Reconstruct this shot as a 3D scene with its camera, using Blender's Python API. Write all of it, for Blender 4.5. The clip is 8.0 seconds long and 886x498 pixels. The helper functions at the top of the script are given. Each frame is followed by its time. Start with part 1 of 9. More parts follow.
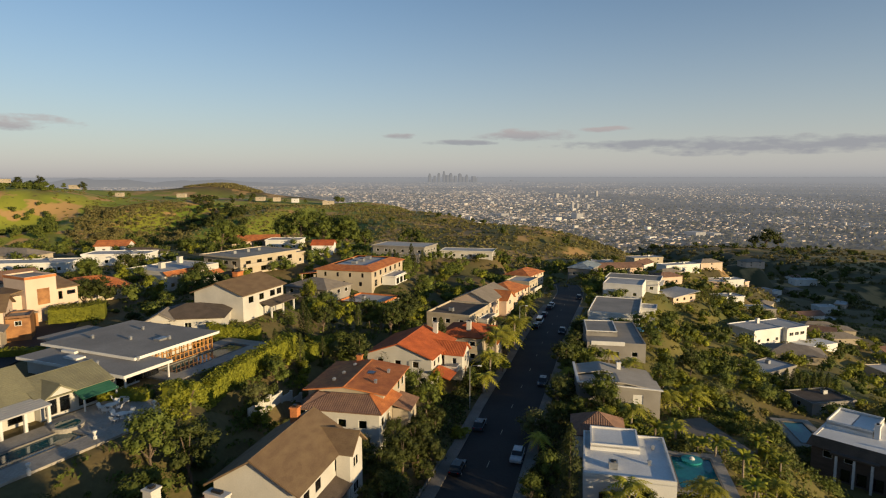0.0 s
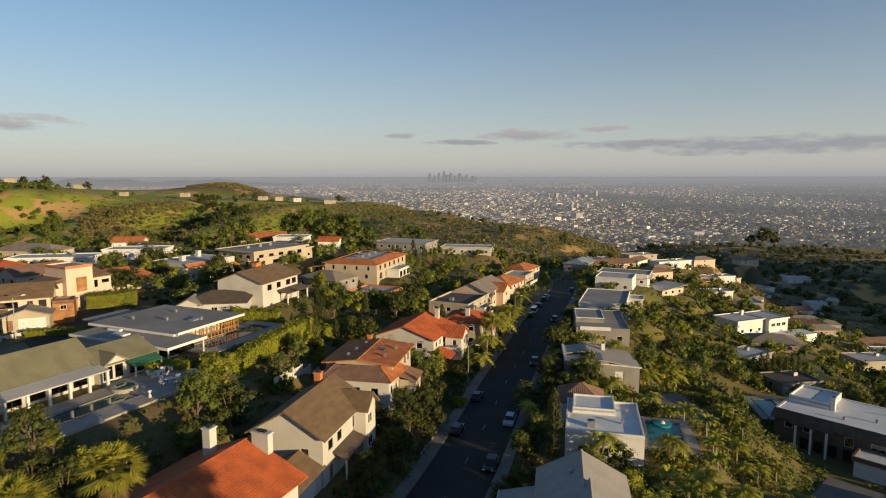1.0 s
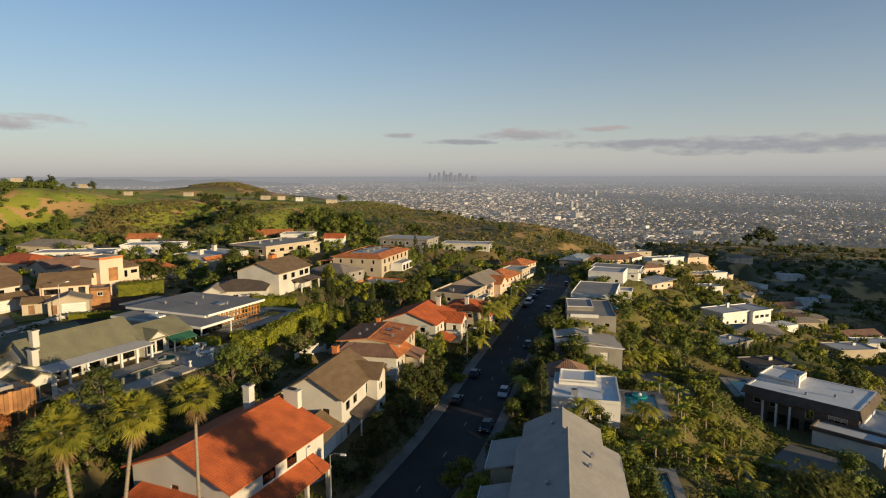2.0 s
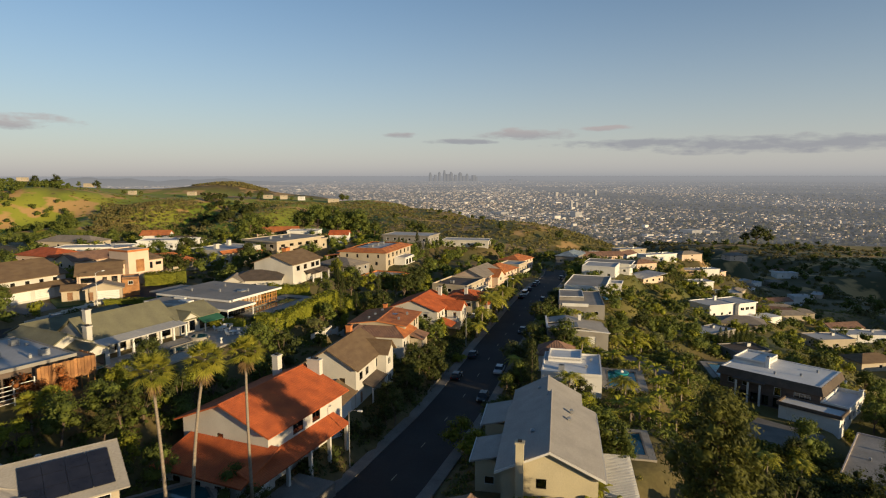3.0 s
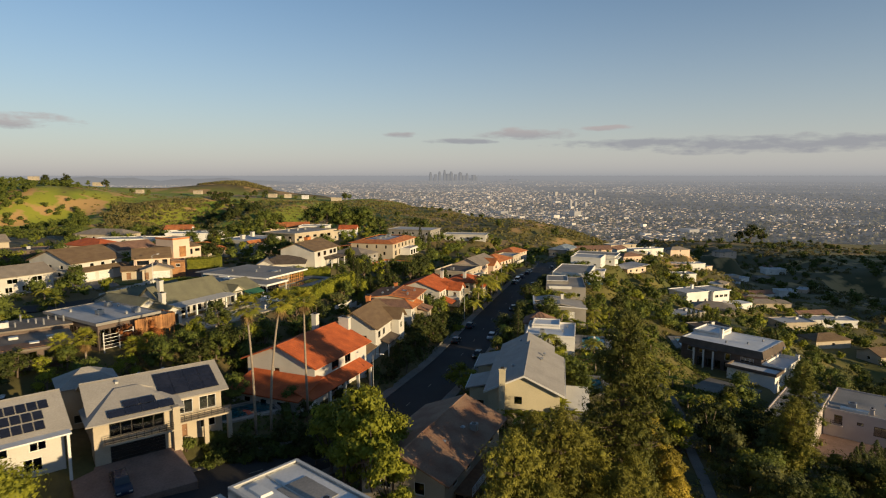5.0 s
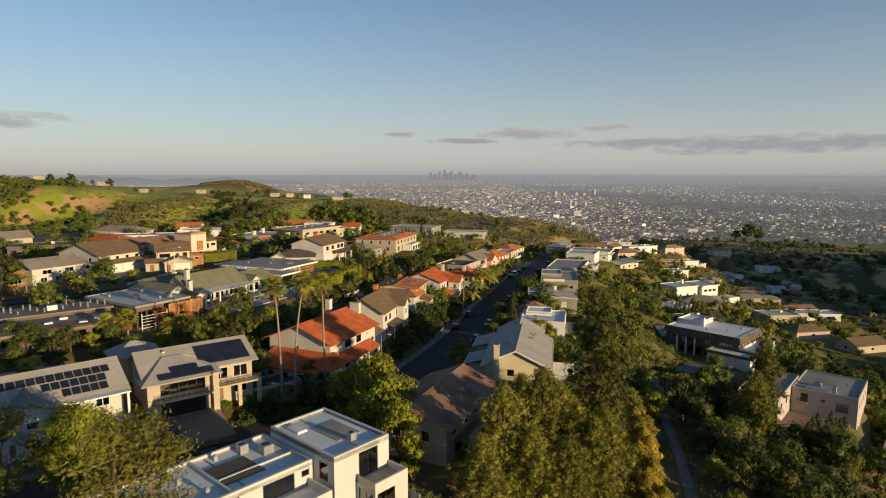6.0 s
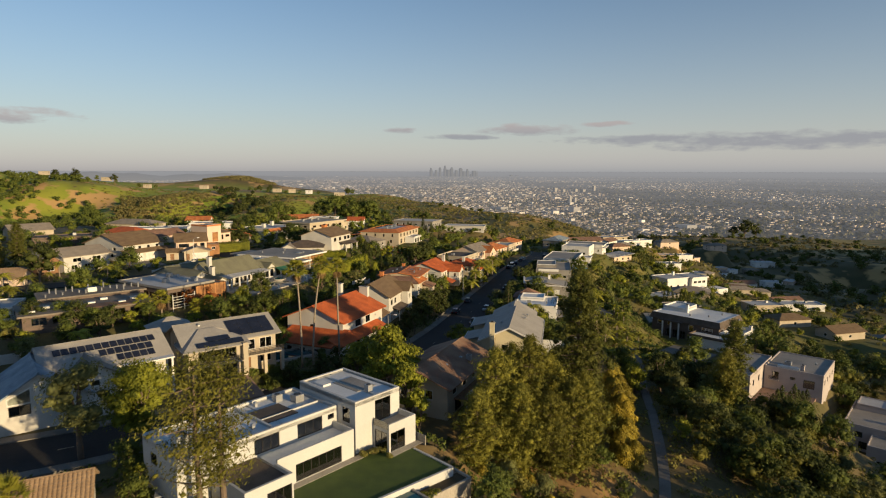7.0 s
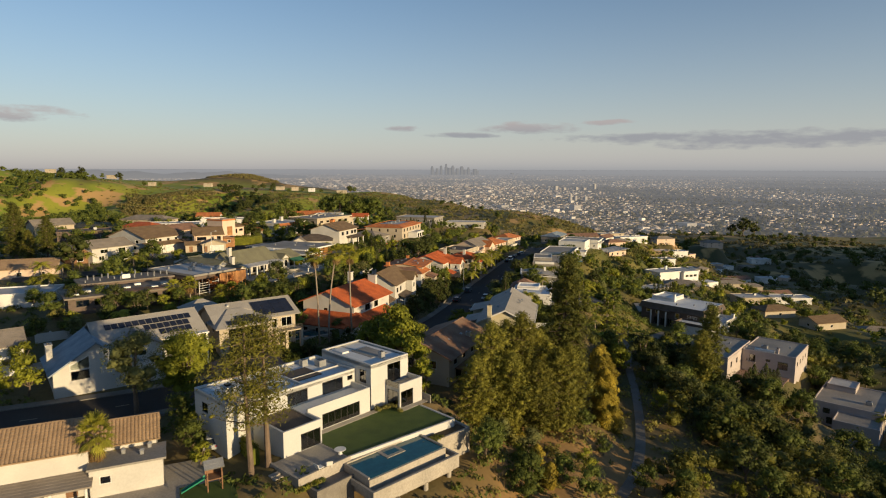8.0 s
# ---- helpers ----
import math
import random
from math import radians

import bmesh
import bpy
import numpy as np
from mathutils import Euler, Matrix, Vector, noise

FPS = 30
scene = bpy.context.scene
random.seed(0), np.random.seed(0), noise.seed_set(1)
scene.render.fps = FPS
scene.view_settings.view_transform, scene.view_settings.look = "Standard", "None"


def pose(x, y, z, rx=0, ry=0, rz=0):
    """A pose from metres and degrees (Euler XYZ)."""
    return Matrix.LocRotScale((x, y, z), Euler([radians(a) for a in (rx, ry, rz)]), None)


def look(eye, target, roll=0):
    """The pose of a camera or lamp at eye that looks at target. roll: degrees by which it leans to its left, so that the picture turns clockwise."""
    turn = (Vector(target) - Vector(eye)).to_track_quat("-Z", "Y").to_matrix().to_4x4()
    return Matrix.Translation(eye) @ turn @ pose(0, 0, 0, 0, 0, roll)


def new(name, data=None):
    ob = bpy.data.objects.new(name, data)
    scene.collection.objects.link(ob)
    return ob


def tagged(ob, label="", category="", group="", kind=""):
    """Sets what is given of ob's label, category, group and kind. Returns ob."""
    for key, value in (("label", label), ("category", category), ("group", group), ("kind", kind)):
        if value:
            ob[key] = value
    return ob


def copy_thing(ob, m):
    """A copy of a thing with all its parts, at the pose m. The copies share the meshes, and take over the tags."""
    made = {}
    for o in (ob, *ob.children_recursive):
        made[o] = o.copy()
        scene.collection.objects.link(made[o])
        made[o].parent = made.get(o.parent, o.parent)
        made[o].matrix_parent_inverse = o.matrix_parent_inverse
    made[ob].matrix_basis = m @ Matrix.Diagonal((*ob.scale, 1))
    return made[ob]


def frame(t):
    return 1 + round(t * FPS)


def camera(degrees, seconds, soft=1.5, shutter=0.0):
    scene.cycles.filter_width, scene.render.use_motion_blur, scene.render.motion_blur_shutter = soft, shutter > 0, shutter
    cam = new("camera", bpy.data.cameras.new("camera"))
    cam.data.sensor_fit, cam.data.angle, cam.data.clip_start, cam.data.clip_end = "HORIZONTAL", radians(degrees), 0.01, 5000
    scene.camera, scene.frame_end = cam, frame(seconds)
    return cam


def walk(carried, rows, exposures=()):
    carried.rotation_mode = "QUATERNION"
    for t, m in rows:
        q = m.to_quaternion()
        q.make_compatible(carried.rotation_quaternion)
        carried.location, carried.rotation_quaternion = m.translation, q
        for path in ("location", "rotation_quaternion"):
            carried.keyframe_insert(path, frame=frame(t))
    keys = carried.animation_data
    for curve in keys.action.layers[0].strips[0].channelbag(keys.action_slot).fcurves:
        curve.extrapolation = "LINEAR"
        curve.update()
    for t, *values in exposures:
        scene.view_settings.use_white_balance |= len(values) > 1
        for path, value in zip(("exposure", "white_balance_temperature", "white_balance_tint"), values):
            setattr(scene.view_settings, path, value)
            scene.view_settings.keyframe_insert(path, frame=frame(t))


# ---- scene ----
cam = camera(73.0, 8.0, soft=1.1, shutter=0.4)
EYE, SPEED = 46.0, 13.5
# seconds, yaw, pitch (degrees), lean
ROWS = [
    (0.0, -0.02, -6.87, 0.05), (0.5, -0.02, -6.875, 0.05), (1.0, -0.015, -6.89, 0.05), (1.5, -0.01, -6.90, 0.05),
    (3.0, 0.015, -6.96, 0.05), (3.5, 0.02, -6.97, 0.04), (4.0, 0.02, -6.975, 0.03), (4.5, 0.02, -6.98, 0.02),
    (6.0, 0.035, -7.02, -0.04), (6.5, 0.04, -7.07, -0.06), (7.0, 0.06, -7.38, -0.13), (7.5, 0.10, -7.53, -0.15), (8.0, 0.16, -7.545, -0.15),
]
walk(cam, [(t, pose(-0.0181 * SPEED * t, -SPEED * t, EYE - 0.0144 * SPEED * t, 90 + pitch, lean, yaw)) for t, yaw, pitch, lean in ROWS])
# ---- world, sun ----
SUN_FROM = Vector((0.78, -0.625, 0.0)).normalized()
SUN_HEIGHT = 7.5
world = bpy.data.worlds.new("sky")
scene.world = world
world.use_nodes = True
wn, wl = world.node_tree.nodes, world.node_tree.links
wn.clear()


def wmath(op, a, b=0.0, clamp=False):
    n = wn.new("ShaderNodeMath")
    n.operation, n.use_clamp = op, clamp
    for i, v in enumerate((a, b)):
        if isinstance(v, (int, float)):
            n.inputs[i].default_value = v
        else:
            wl.new(v, n.inputs[i])
    return n.outputs[0]


def wmix(fac, a, b):
    n = wn.new("ShaderNodeMix")
    n.data_type = "RGBA"
    for i, v in ((0, fac), (6, a), (7, b)):
        if isinstance(v, (int, float, tuple)):
            n.inputs[i].default_value = v
        else:
            wl.new(v, n.inputs[i])
    return n.outputs[2]


sky = wn.new("ShaderNodeTexSky")
sky.sky_type, sky.sun_disc = "NISHITA", False
sky.sun_elevation, sky.sun_rotation = radians(SUN_HEIGHT), math.atan2(SUN_FROM.x, SUN_FROM.y)
sky.altitude, sky.air_density, sky.dust_density, sky.ozone_density = 300, 1.0, 0.4, 3.0
way = wn.new("ShaderNodeTexCoord").outputs["Generated"]
axes = wn.new("ShaderNodeSeparateXYZ")
wl.new(way, axes.inputs[0])
# low haze all round the horizon
high = wmath("ABSOLUTE", axes.outputs[2])
haze = wmath("MULTIPLY", wmath("POWER", wmath("SUBTRACT", 1.0, high, True), 6.0), 0.85)
murk = wmath("MULTIPLY", wmath("POWER", wmath("SUBTRACT", 1.0, high, True), 55.0), 0.75)
air = wmix(haze, sky.outputs[0], (3.85, 3.65, 3.6, 1))
murky = wmix(wmath("MULTIPLY", wmath("SUBTRACT", 0.1, axes.outputs[0]), 1.6, True), (1.86, 1.95, 2.08, 1), (2.36, 2.24, 2.22, 1))
air = wmix(murk, air, murky)
# a bank of thin stratus low over the plain
stretch = wn.new("ShaderNodeMapping")
stretch.inputs[1].default_value = (0.31, 0.0, 0.12)
stretch.inputs[3].default_value = (20.0, 20.0, 80.0)
wl.new(way, stretch.inputs[0])
puff = wn.new("ShaderNodeTexNoise")
puff.inputs["Scale"].default_value, puff.inputs["Detail"].default_value, puff.inputs["Roughness"].default_value = 1.0, 7.0, 0.6
wl.new(stretch.outputs[0], puff.inputs["Vector"])
bearing = wmath("ARCTAN2", axes.outputs[0], axes.outputs[1])
body = None
for az, el, wide, tall in ((-0.066, 0.066, 0.04, 0.006), (0.03, 0.056, 0.09, 0.006), (0.135, 0.067, 0.1, 0.014), (0.26, 0.075, 0.06, 0.006), (0.5, 0.046, 0.3, 0.018), (0.72, 0.05, 0.16, 0.016), (0.3, 0.05, 0.16, 0.01), (-0.66, 0.075, 0.16, 0.016), (1.6, 0.06, 0.6, 0.02), (-1.5, 0.07, 0.5, 0.015)):
    u = wmath("DIVIDE", wmath("SUBTRACT", bearing, az), wide)
    v = wmath("DIVIDE", wmath("SUBTRACT", axes.outputs[2], el), tall)
    lobe = wmath("SUBTRACT", 1.0, wmath("ADD", wmath("MULTIPLY", u, u), wmath("MULTIPLY", v, v)), True)
    body = lobe if body is None else wmath("MAXIMUM", body, lobe)
cover = wmath("MULTIPLY", wmath("SUBTRACT", wmath("ADD", wmath("MULTIPLY", puff.outputs[0], 2.0), wmath("MULTIPLY", body, 0.85)), 1.3), 1.9, True)
cover = wmath("MULTIPLY", cover, wmath("MULTIPLY", wmath("MULTIPLY", body, 4.0, True), 0.8))
lit = wmath("MULTIPLY", wmath("SUBTRACT", axes.outputs[2], 0.056), 50.0, True)
air = wmix(cover, air, wmix(lit, (1.95, 1.98, 2.2, 1), (2.9, 2.5, 2.45, 1)))
shell = wn.new("ShaderNodeBackground")
wl.new(air, shell.inputs[0])
shell.inputs[1].default_value = 0.154
wl.new(shell.outputs[0], wn.new("ShaderNodeOutputWorld").inputs[0])

lamp = bpy.data.lights.new("sun", "SUN")
lamp.energy, lamp.angle, lamp.color = 6.9, radians(0.6), (0.97, 0.745, 0.42)
sun = new("sun", lamp)
sun.matrix_world = look(SUN_FROM * 100 + Vector((0, 0, 100 * math.tan(radians(SUN_HEIGHT)))), (0, 0, 0))
scene.view_settings.exposure = 0.0


# ---- materials ----
def mat(name, c1, c2, rough=0.85, metal=0.0, scale=0.4, fine=9.0, bump=0.15, vary=0.0, spec=0.3, stretch=(1, 1, 1), island=0.0, patch=(0.35, 0.65), grit=0.18):
    """Two colours mixed by broad noise, fine grain over it, relief; vary: by object, island: by loose piece."""
    m = bpy.data.materials.new(name)
    m.use_nodes = True
    nt = m.node_tree
    b = nt.nodes["Principled BSDF"]
    b.inputs["Roughness"].default_value, b.inputs["Metallic"].default_value = rough, metal
    b.inputs["Specular IOR Level"].default_value = spec

    def tex(s, detail):
        n = nt.nodes.new("ShaderNodeTexNoise")
        n.inputs["Scale"].default_value, n.inputs["Detail"].default_value = s, detail
        nt.links.new(mp.outputs[0], n.inputs["Vector"])
        return n.outputs[0]

    co = nt.nodes.new("ShaderNodeTexCoord")
    mp = nt.nodes.new("ShaderNodeMapping")
    mp.inputs[3].default_value = stretch
    nt.links.new(co.outputs["Object"], mp.inputs[0])
    broad, grain = tex(scale, 4), tex(fine, 3)
    ramp = nt.nodes.new("ShaderNodeMapRange")
    ramp.inputs[1].default_value, ramp.inputs[2].default_value = patch
    nt.links.new(broad, ramp.inputs[0])
    mix = nt.nodes.new("ShaderNodeMix")
    mix.data_type = "RGBA"
    mix.inputs[6].default_value, mix.inputs[7].default_value = (*c1, 1), (*c2, 1)
    nt.links.new(ramp.outputs[0], mix.inputs[0])
    hsv = nt.nodes.new("ShaderNodeHueSaturation")
    nt.links.new(mix.outputs[2], hsv.inputs["Color"])
    val = nt.nodes.new("ShaderNodeMapRange")
    val.inputs[1].default_value, val.inputs[2].default_value, val.inputs[3].default_value, val.inputs[4].default_value = 0.25, 0.75, 1 - grit, 1 + grit
    nt.links.new(grain, val.inputs[0])
    out = val.outputs[0]
    for amount, source in ((vary, "ShaderNodeObjectInfo"), (island, "ShaderNodeNewGeometry")):
        if amount:
            src = nt.nodes.new(source)
            rnd = nt.nodes.new("ShaderNodeMapRange")
            rnd.inputs[3].default_value, rnd.inputs[4].default_value = 1 - amount, 1 + amount
            nt.links.new(src.outputs["Random" if source == "ShaderNodeObjectInfo" else "Random Per Island"], rnd.inputs[0])
            mul = nt.nodes.new("ShaderNodeMath")
            mul.operation = "MULTIPLY"
            nt.links.new(out, mul.inputs[0])
            nt.links.new(rnd.outputs[0], mul.inputs[1])
            out = mul.outputs[0]
    nt.links.new(out, hsv.inputs["Value"])
    nt.links.new(hsv.outputs[0], b.inputs["Base Color"])
    if bump:
        bp = nt.nodes.new("ShaderNodeBump")
        bp.inputs["Strength"].default_value, bp.inputs["Distance"].default_value = bump, 0.1
        nt.links.new(grain, bp.inputs["Height"])
        nt.links.new(bp.outputs[0], b.inputs["Normal"])
    return m


def leaf_mat(name, c1, c2, through_light=0.24, vary=0.25):
    m = mat(name, c1, c2, rough=0.65, scale=0.5, fine=3, bump=0, vary=vary, island=0.25, spec=0.2)
    nt = m.node_tree
    b = nt.nodes["Principled BSDF"]
    tl = nt.nodes.new("ShaderNodeBsdfTranslucent")
    nt.links.new(b.inputs["Base Color"].links[0].from_socket, tl.inputs[0])
    mx = nt.nodes.new("ShaderNodeMixShader")
    mx.inputs[0].default_value = through_light
    nt.links.new(b.outputs[0], mx.inputs[1])
    nt.links.new(tl.outputs[0], mx.inputs[2])
    nt.links.new(mx.outputs[0], nt.nodes["Material Output"].inputs[0])
    return m


def glass_mat(name, tint, gloss):
    m = bpy.data.materials.new(name)
    m.use_nodes = True
    nt = m.node_tree
    nt.nodes.remove(nt.nodes["Principled BSDF"])
    clear, shine, mx = (nt.nodes.new(k) for k in ("ShaderNodeBsdfTransparent", "ShaderNodeBsdfGlossy", "ShaderNodeMixShader"))
    clear.inputs[0].default_value = (*tint, 1)
    shine.inputs["Roughness"].default_value = 0.02
    fr = nt.nodes.new("ShaderNodeFresnel")
    fr.inputs[0].default_value = gloss
    nt.links.new(fr.outputs[0], mx.inputs[0])
    nt.links.new(clear.outputs[0], mx.inputs[1])
    nt.links.new(shine.outputs[0], mx.inputs[2])
    nt.links.new(mx.outputs[0], nt.nodes["Material Output"].inputs[0])
    return m


WHITE = mat("white_stucco", (0.53, 0.5, 0.45), (0.45, 0.425, 0.385), scale=0.25, fine=6, grit=0.07)
BRIGHTWHITE = mat("fresh_white_stucco", (0.68, 0.66, 0.63), (0.6, 0.58, 0.55), scale=0.25, fine=6, grit=0.07)
MODERN = mat("white_render", (0.5, 0.49, 0.465), (0.44, 0.43, 0.41), scale=0.2, fine=5, bump=0.05, grit=0.07)
CREAM = mat("cream_stucco", (0.44, 0.37, 0.28), (0.37, 0.31, 0.23), scale=0.25, fine=6, grit=0.07)
PEACH = mat("peach_stucco", (0.62, 0.47, 0.36), (0.55, 0.41, 0.31), scale=0.25, fine=6, grit=0.07)
BEIGE = mat("beige_stucco", (0.55, 0.48, 0.33), (0.48, 0.42, 0.29), scale=0.25, fine=6, grit=0.07)
PINK = mat("pink_grey_stucco", (0.44, 0.38, 0.35), (0.37, 0.32, 0.3), scale=0.25, fine=6, grit=0.07)
GREYWALL = mat("grey_stucco", (0.27, 0.25, 0.225), (0.22, 0.2, 0.18), scale=0.25, fine=6, grit=0.07)
DARKWALL = mat("dark_brown_siding", (0.1, 0.075, 0.06), (0.14, 0.1, 0.08), scale=0.4, fine=6, stretch=(1, 1, 6))
CLADDING = mat("rusted_steel_cladding", (0.19, 0.085, 0.035), (0.33, 0.16, 0.06), scale=0.7, fine=8, rough=0.7, vary=0.35)
WOOD = mat("orange_timber", (0.5, 0.25, 0.08), (0.38, 0.18, 0.06), scale=1.5, fine=12, stretch=(1, 1, 0.3))
BROWNWOOD = mat("brown_timber", (0.24, 0.13, 0.07), (0.17, 0.09, 0.05), scale=1.5, fine=12)
RED_TILE = mat("red_clay_tile", (0.5, 0.125, 0.038), (0.36, 0.088, 0.03), scale=0.5, fine=5, rough=0.75)
ORANGE_TILE = mat("orange_clay_tile", (0.52, 0.19, 0.06), (0.36, 0.12, 0.045), scale=0.6, fine=5, rough=0.8)
TAN_TILE = mat("tan_clay_tile", (0.33, 0.225, 0.135), (0.26, 0.175, 0.105), scale=0.6, fine=5)
BROWN_TILE = mat("brown_clay_tile", (0.26, 0.15, 0.1), (0.19, 0.11, 0.08), scale=0.6, fine=5)
BROWN_SHINGLE = mat("brown_shingle", (0.2, 0.135, 0.075), (0.155, 0.1, 0.058), scale=0.5, fine=7, stretch=(1, 1, 3))
WORN_SHINGLE = mat("worn_brown_shingle", (0.2, 0.1, 0.06), (0.27, 0.17, 0.11), scale=0.35, fine=7)
OLIVE_SHINGLE = mat("olive_shingle", (0.2, 0.19, 0.12), (0.16, 0.15, 0.1), scale=0.4, fine=7)
GREY_SHINGLE = mat("pale_grey_shingle", (0.35, 0.32, 0.285), (0.3, 0.275, 0.245), scale=0.4, fine=7)
SLATE_SHINGLE = mat("slate_blue_shingle", (0.27, 0.32, 0.36), (0.18, 0.22, 0.26), scale=0.5, fine=7)
TAUPE_SHINGLE = mat("taupe_shingle", (0.27, 0.23, 0.19), (0.22, 0.185, 0.15), scale=0.5, fine=7)
TAR_ROOF = mat("grey_gravel_roof", (0.31, 0.28, 0.245), (0.23, 0.21, 0.185), scale=0.15, fine=4)
PALE_ROOF = mat("pale_membrane_roof", (0.46, 0.445, 0.43), (0.36, 0.35, 0.34), scale=0.12, fine=3, grit=0.07)
WHITE_ROOF = mat("white_membrane_roof", (0.7, 0.69, 0.675), (0.56, 0.555, 0.54), scale=0.12, fine=3, grit=0.07)
BROWN_ROOF = mat("brown_gravel_roof", (0.22, 0.18, 0.14), (0.15, 0.125, 0.1), scale=0.15, fine=4)
TURQUOISE = mat("turquoise_vinyl", (0.03, 0.3, 0.3), (0.03, 0.26, 0.27), rough=0.3, bump=0)
TEAL = mat("teal_plastic", (0.02, 0.16, 0.18), (0.02, 0.13, 0.15), rough=0.4, bump=0.02)
DARK_ROOF = mat("dark_mansard_shingle", (0.085, 0.065, 0.05), (0.12, 0.09, 0.07), scale=0.5, fine=8)
TRIM = mat("white_trim", (0.66, 0.64, 0.6), (0.58, 0.56, 0.53), bump=0.03, grit=0.07)
DARKTRIM = mat("dark_bronze_metal", (0.035, 0.03, 0.028), (0.05, 0.045, 0.04), rough=0.45, metal=0.6, bump=0.02)
INSIDE = mat("room_plaster", (0.5, 0.46, 0.4), (0.42, 0.39, 0.34))
GLASS = glass_mat("window_glass", (0.72, 0.76, 0.74), 2.7)
ASPHALT = mat("asphalt", (0.028, 0.026, 0.025), (0.04, 0.037, 0.035), scale=0.12, fine=3, rough=0.9, bump=0.08)
LINE = mat("worn_road_paint", (0.4, 0.36, 0.26), (0.18, 0.16, 0.13), scale=2.0, fine=9)
CONCRETE = mat("concrete", (0.2, 0.18, 0.155), (0.15, 0.135, 0.115), scale=0.3, fine=5)
PAVING = mat("red_brown_paving", (0.26, 0.17, 0.13), (0.21, 0.135, 0.1), scale=0.5, fine=4)
SOIL_DARK = mat("damp_garden_soil", (0.09, 0.062, 0.035), (0.05, 0.045, 0.022), scale=0.5, fine=6, bump=0.5)
DECK = mat("pale_stone_deck", (0.36, 0.32, 0.27), (0.29, 0.26, 0.22), scale=0.4, fine=4)
LAWN = mat("mown_lawn", (0.068, 0.1, 0.02), (0.05, 0.078, 0.017), scale=0.5, fine=14, bump=0.5)
POOL = mat("pool_water", (0.012, 0.14, 0.16), (0.01, 0.12, 0.15), rough=0.03, spec=0.5, fine=1.5, bump=0.04)
DEEPPOOL = mat("dark_pool_water", (0.012, 0.07, 0.085), (0.014, 0.08, 0.09), rough=0.03, spec=0.5, fine=1.5, bump=0.04)
BARK = mat("bark", (0.17, 0.12, 0.085), (0.1, 0.075, 0.055), scale=2, fine=10, stretch=(1, 1, 0.3), bump=0.4)
PALMBARK = mat("palm_bark", (0.27, 0.22, 0.17), (0.2, 0.16, 0.12), scale=2, fine=10, stretch=(1, 1, 3), bump=0.3)
SOLAR = mat("solar_cell", (0.012, 0.014, 0.024), (0.02, 0.022, 0.034), rough=0.18, spec=0.5, fine=2, bump=0.0)
METAL = mat("galvanised_metal", (0.4, 0.4, 0.4), (0.3, 0.3, 0.3), rough=0.45, metal=0.6, bump=0.02)
PAINT = [mat("car_paint_" + n, c, c, rough=0.25, spec=0.5, bump=0, fine=2) for n, c in (("black", (0.012, 0.012, 0.014)), ("charcoal", (0.04, 0.042, 0.048)), ("white", (0.7, 0.7, 0.7)), ("navy", (0.015, 0.022, 0.045)), ("silver", (0.35, 0.36, 0.37)))]
RUBBER = mat("tyre_rubber", (0.02, 0.02, 0.02), (0.03, 0.03, 0.03), bump=0.05)
LENS = mat("lamp_lens", (0.6, 0.58, 0.55), (0.5, 0.48, 0.45), rough=0.15, bump=0)
TAIL = mat("tail_lens", (0.3, 0.01, 0.01), (0.25, 0.01, 0.01), rough=0.15, bump=0)
SLIDE = mat("green_plastic", (0.03, 0.22, 0.13), (0.025, 0.18, 0.11), rough=0.35, bump=0.02)
AWNING = mat("green_canvas", (0.02, 0.1, 0.06), (0.03, 0.12, 0.07))
BLUECOVER = mat("blue_cover", (0.06, 0.2, 0.34), (0.05, 0.16, 0.28), rough=0.4)

LEAF_OAK = leaf_mat("oak_leaf", (0.125, 0.145, 0.026), (0.07, 0.09, 0.018))
LEAF_OLIVE = leaf_mat("olive_leaf", (0.17, 0.17, 0.055), (0.11, 0.12, 0.04))
LEAF_BRIGHT = leaf_mat("bright_leaf", (0.235, 0.235, 0.022), (0.135, 0.15, 0.018))
LEAF_DARK = leaf_mat("dark_leaf", (0.075, 0.085, 0.018), (0.045, 0.056, 0.014))
LEAF_PINE = leaf_mat("pine_needles", (0.2, 0.182, 0.026), (0.105, 0.105, 0.019), 0.2)
LEAF_FIR = leaf_mat("dark_pine_needles", (0.145, 0.146, 0.025), (0.078, 0.085, 0.017), 0.2)
LEAF_PALM = leaf_mat("palm_leaf", (0.34, 0.31, 0.04), (0.17, 0.18, 0.024))
LEAF_DEAD = leaf_mat("dry_frond", (0.24, 0.15, 0.06), (0.17, 0.11, 0.05))
LEAF_BRUSH = leaf_mat("chaparral", (0.23, 0.2, 0.048), (0.135, 0.135, 0.032))
LEAF_SCRUB = leaf_mat("grey_chaparral", (0.2, 0.165, 0.06), (0.12, 0.11, 0.04))
LEAF_GOLD = leaf_mat("golden_juniper", (0.34, 0.25, 0.028), (0.18, 0.15, 0.02))
LEAF_RUST = leaf_mat("rust_leaf", (0.3, 0.1, 0.03), (0.22, 0.09, 0.03))
LEAF_BLOOM = leaf_mat("red_bougainvillea", (0.22, 0.05, 0.03), (0.12, 0.09, 0.03))


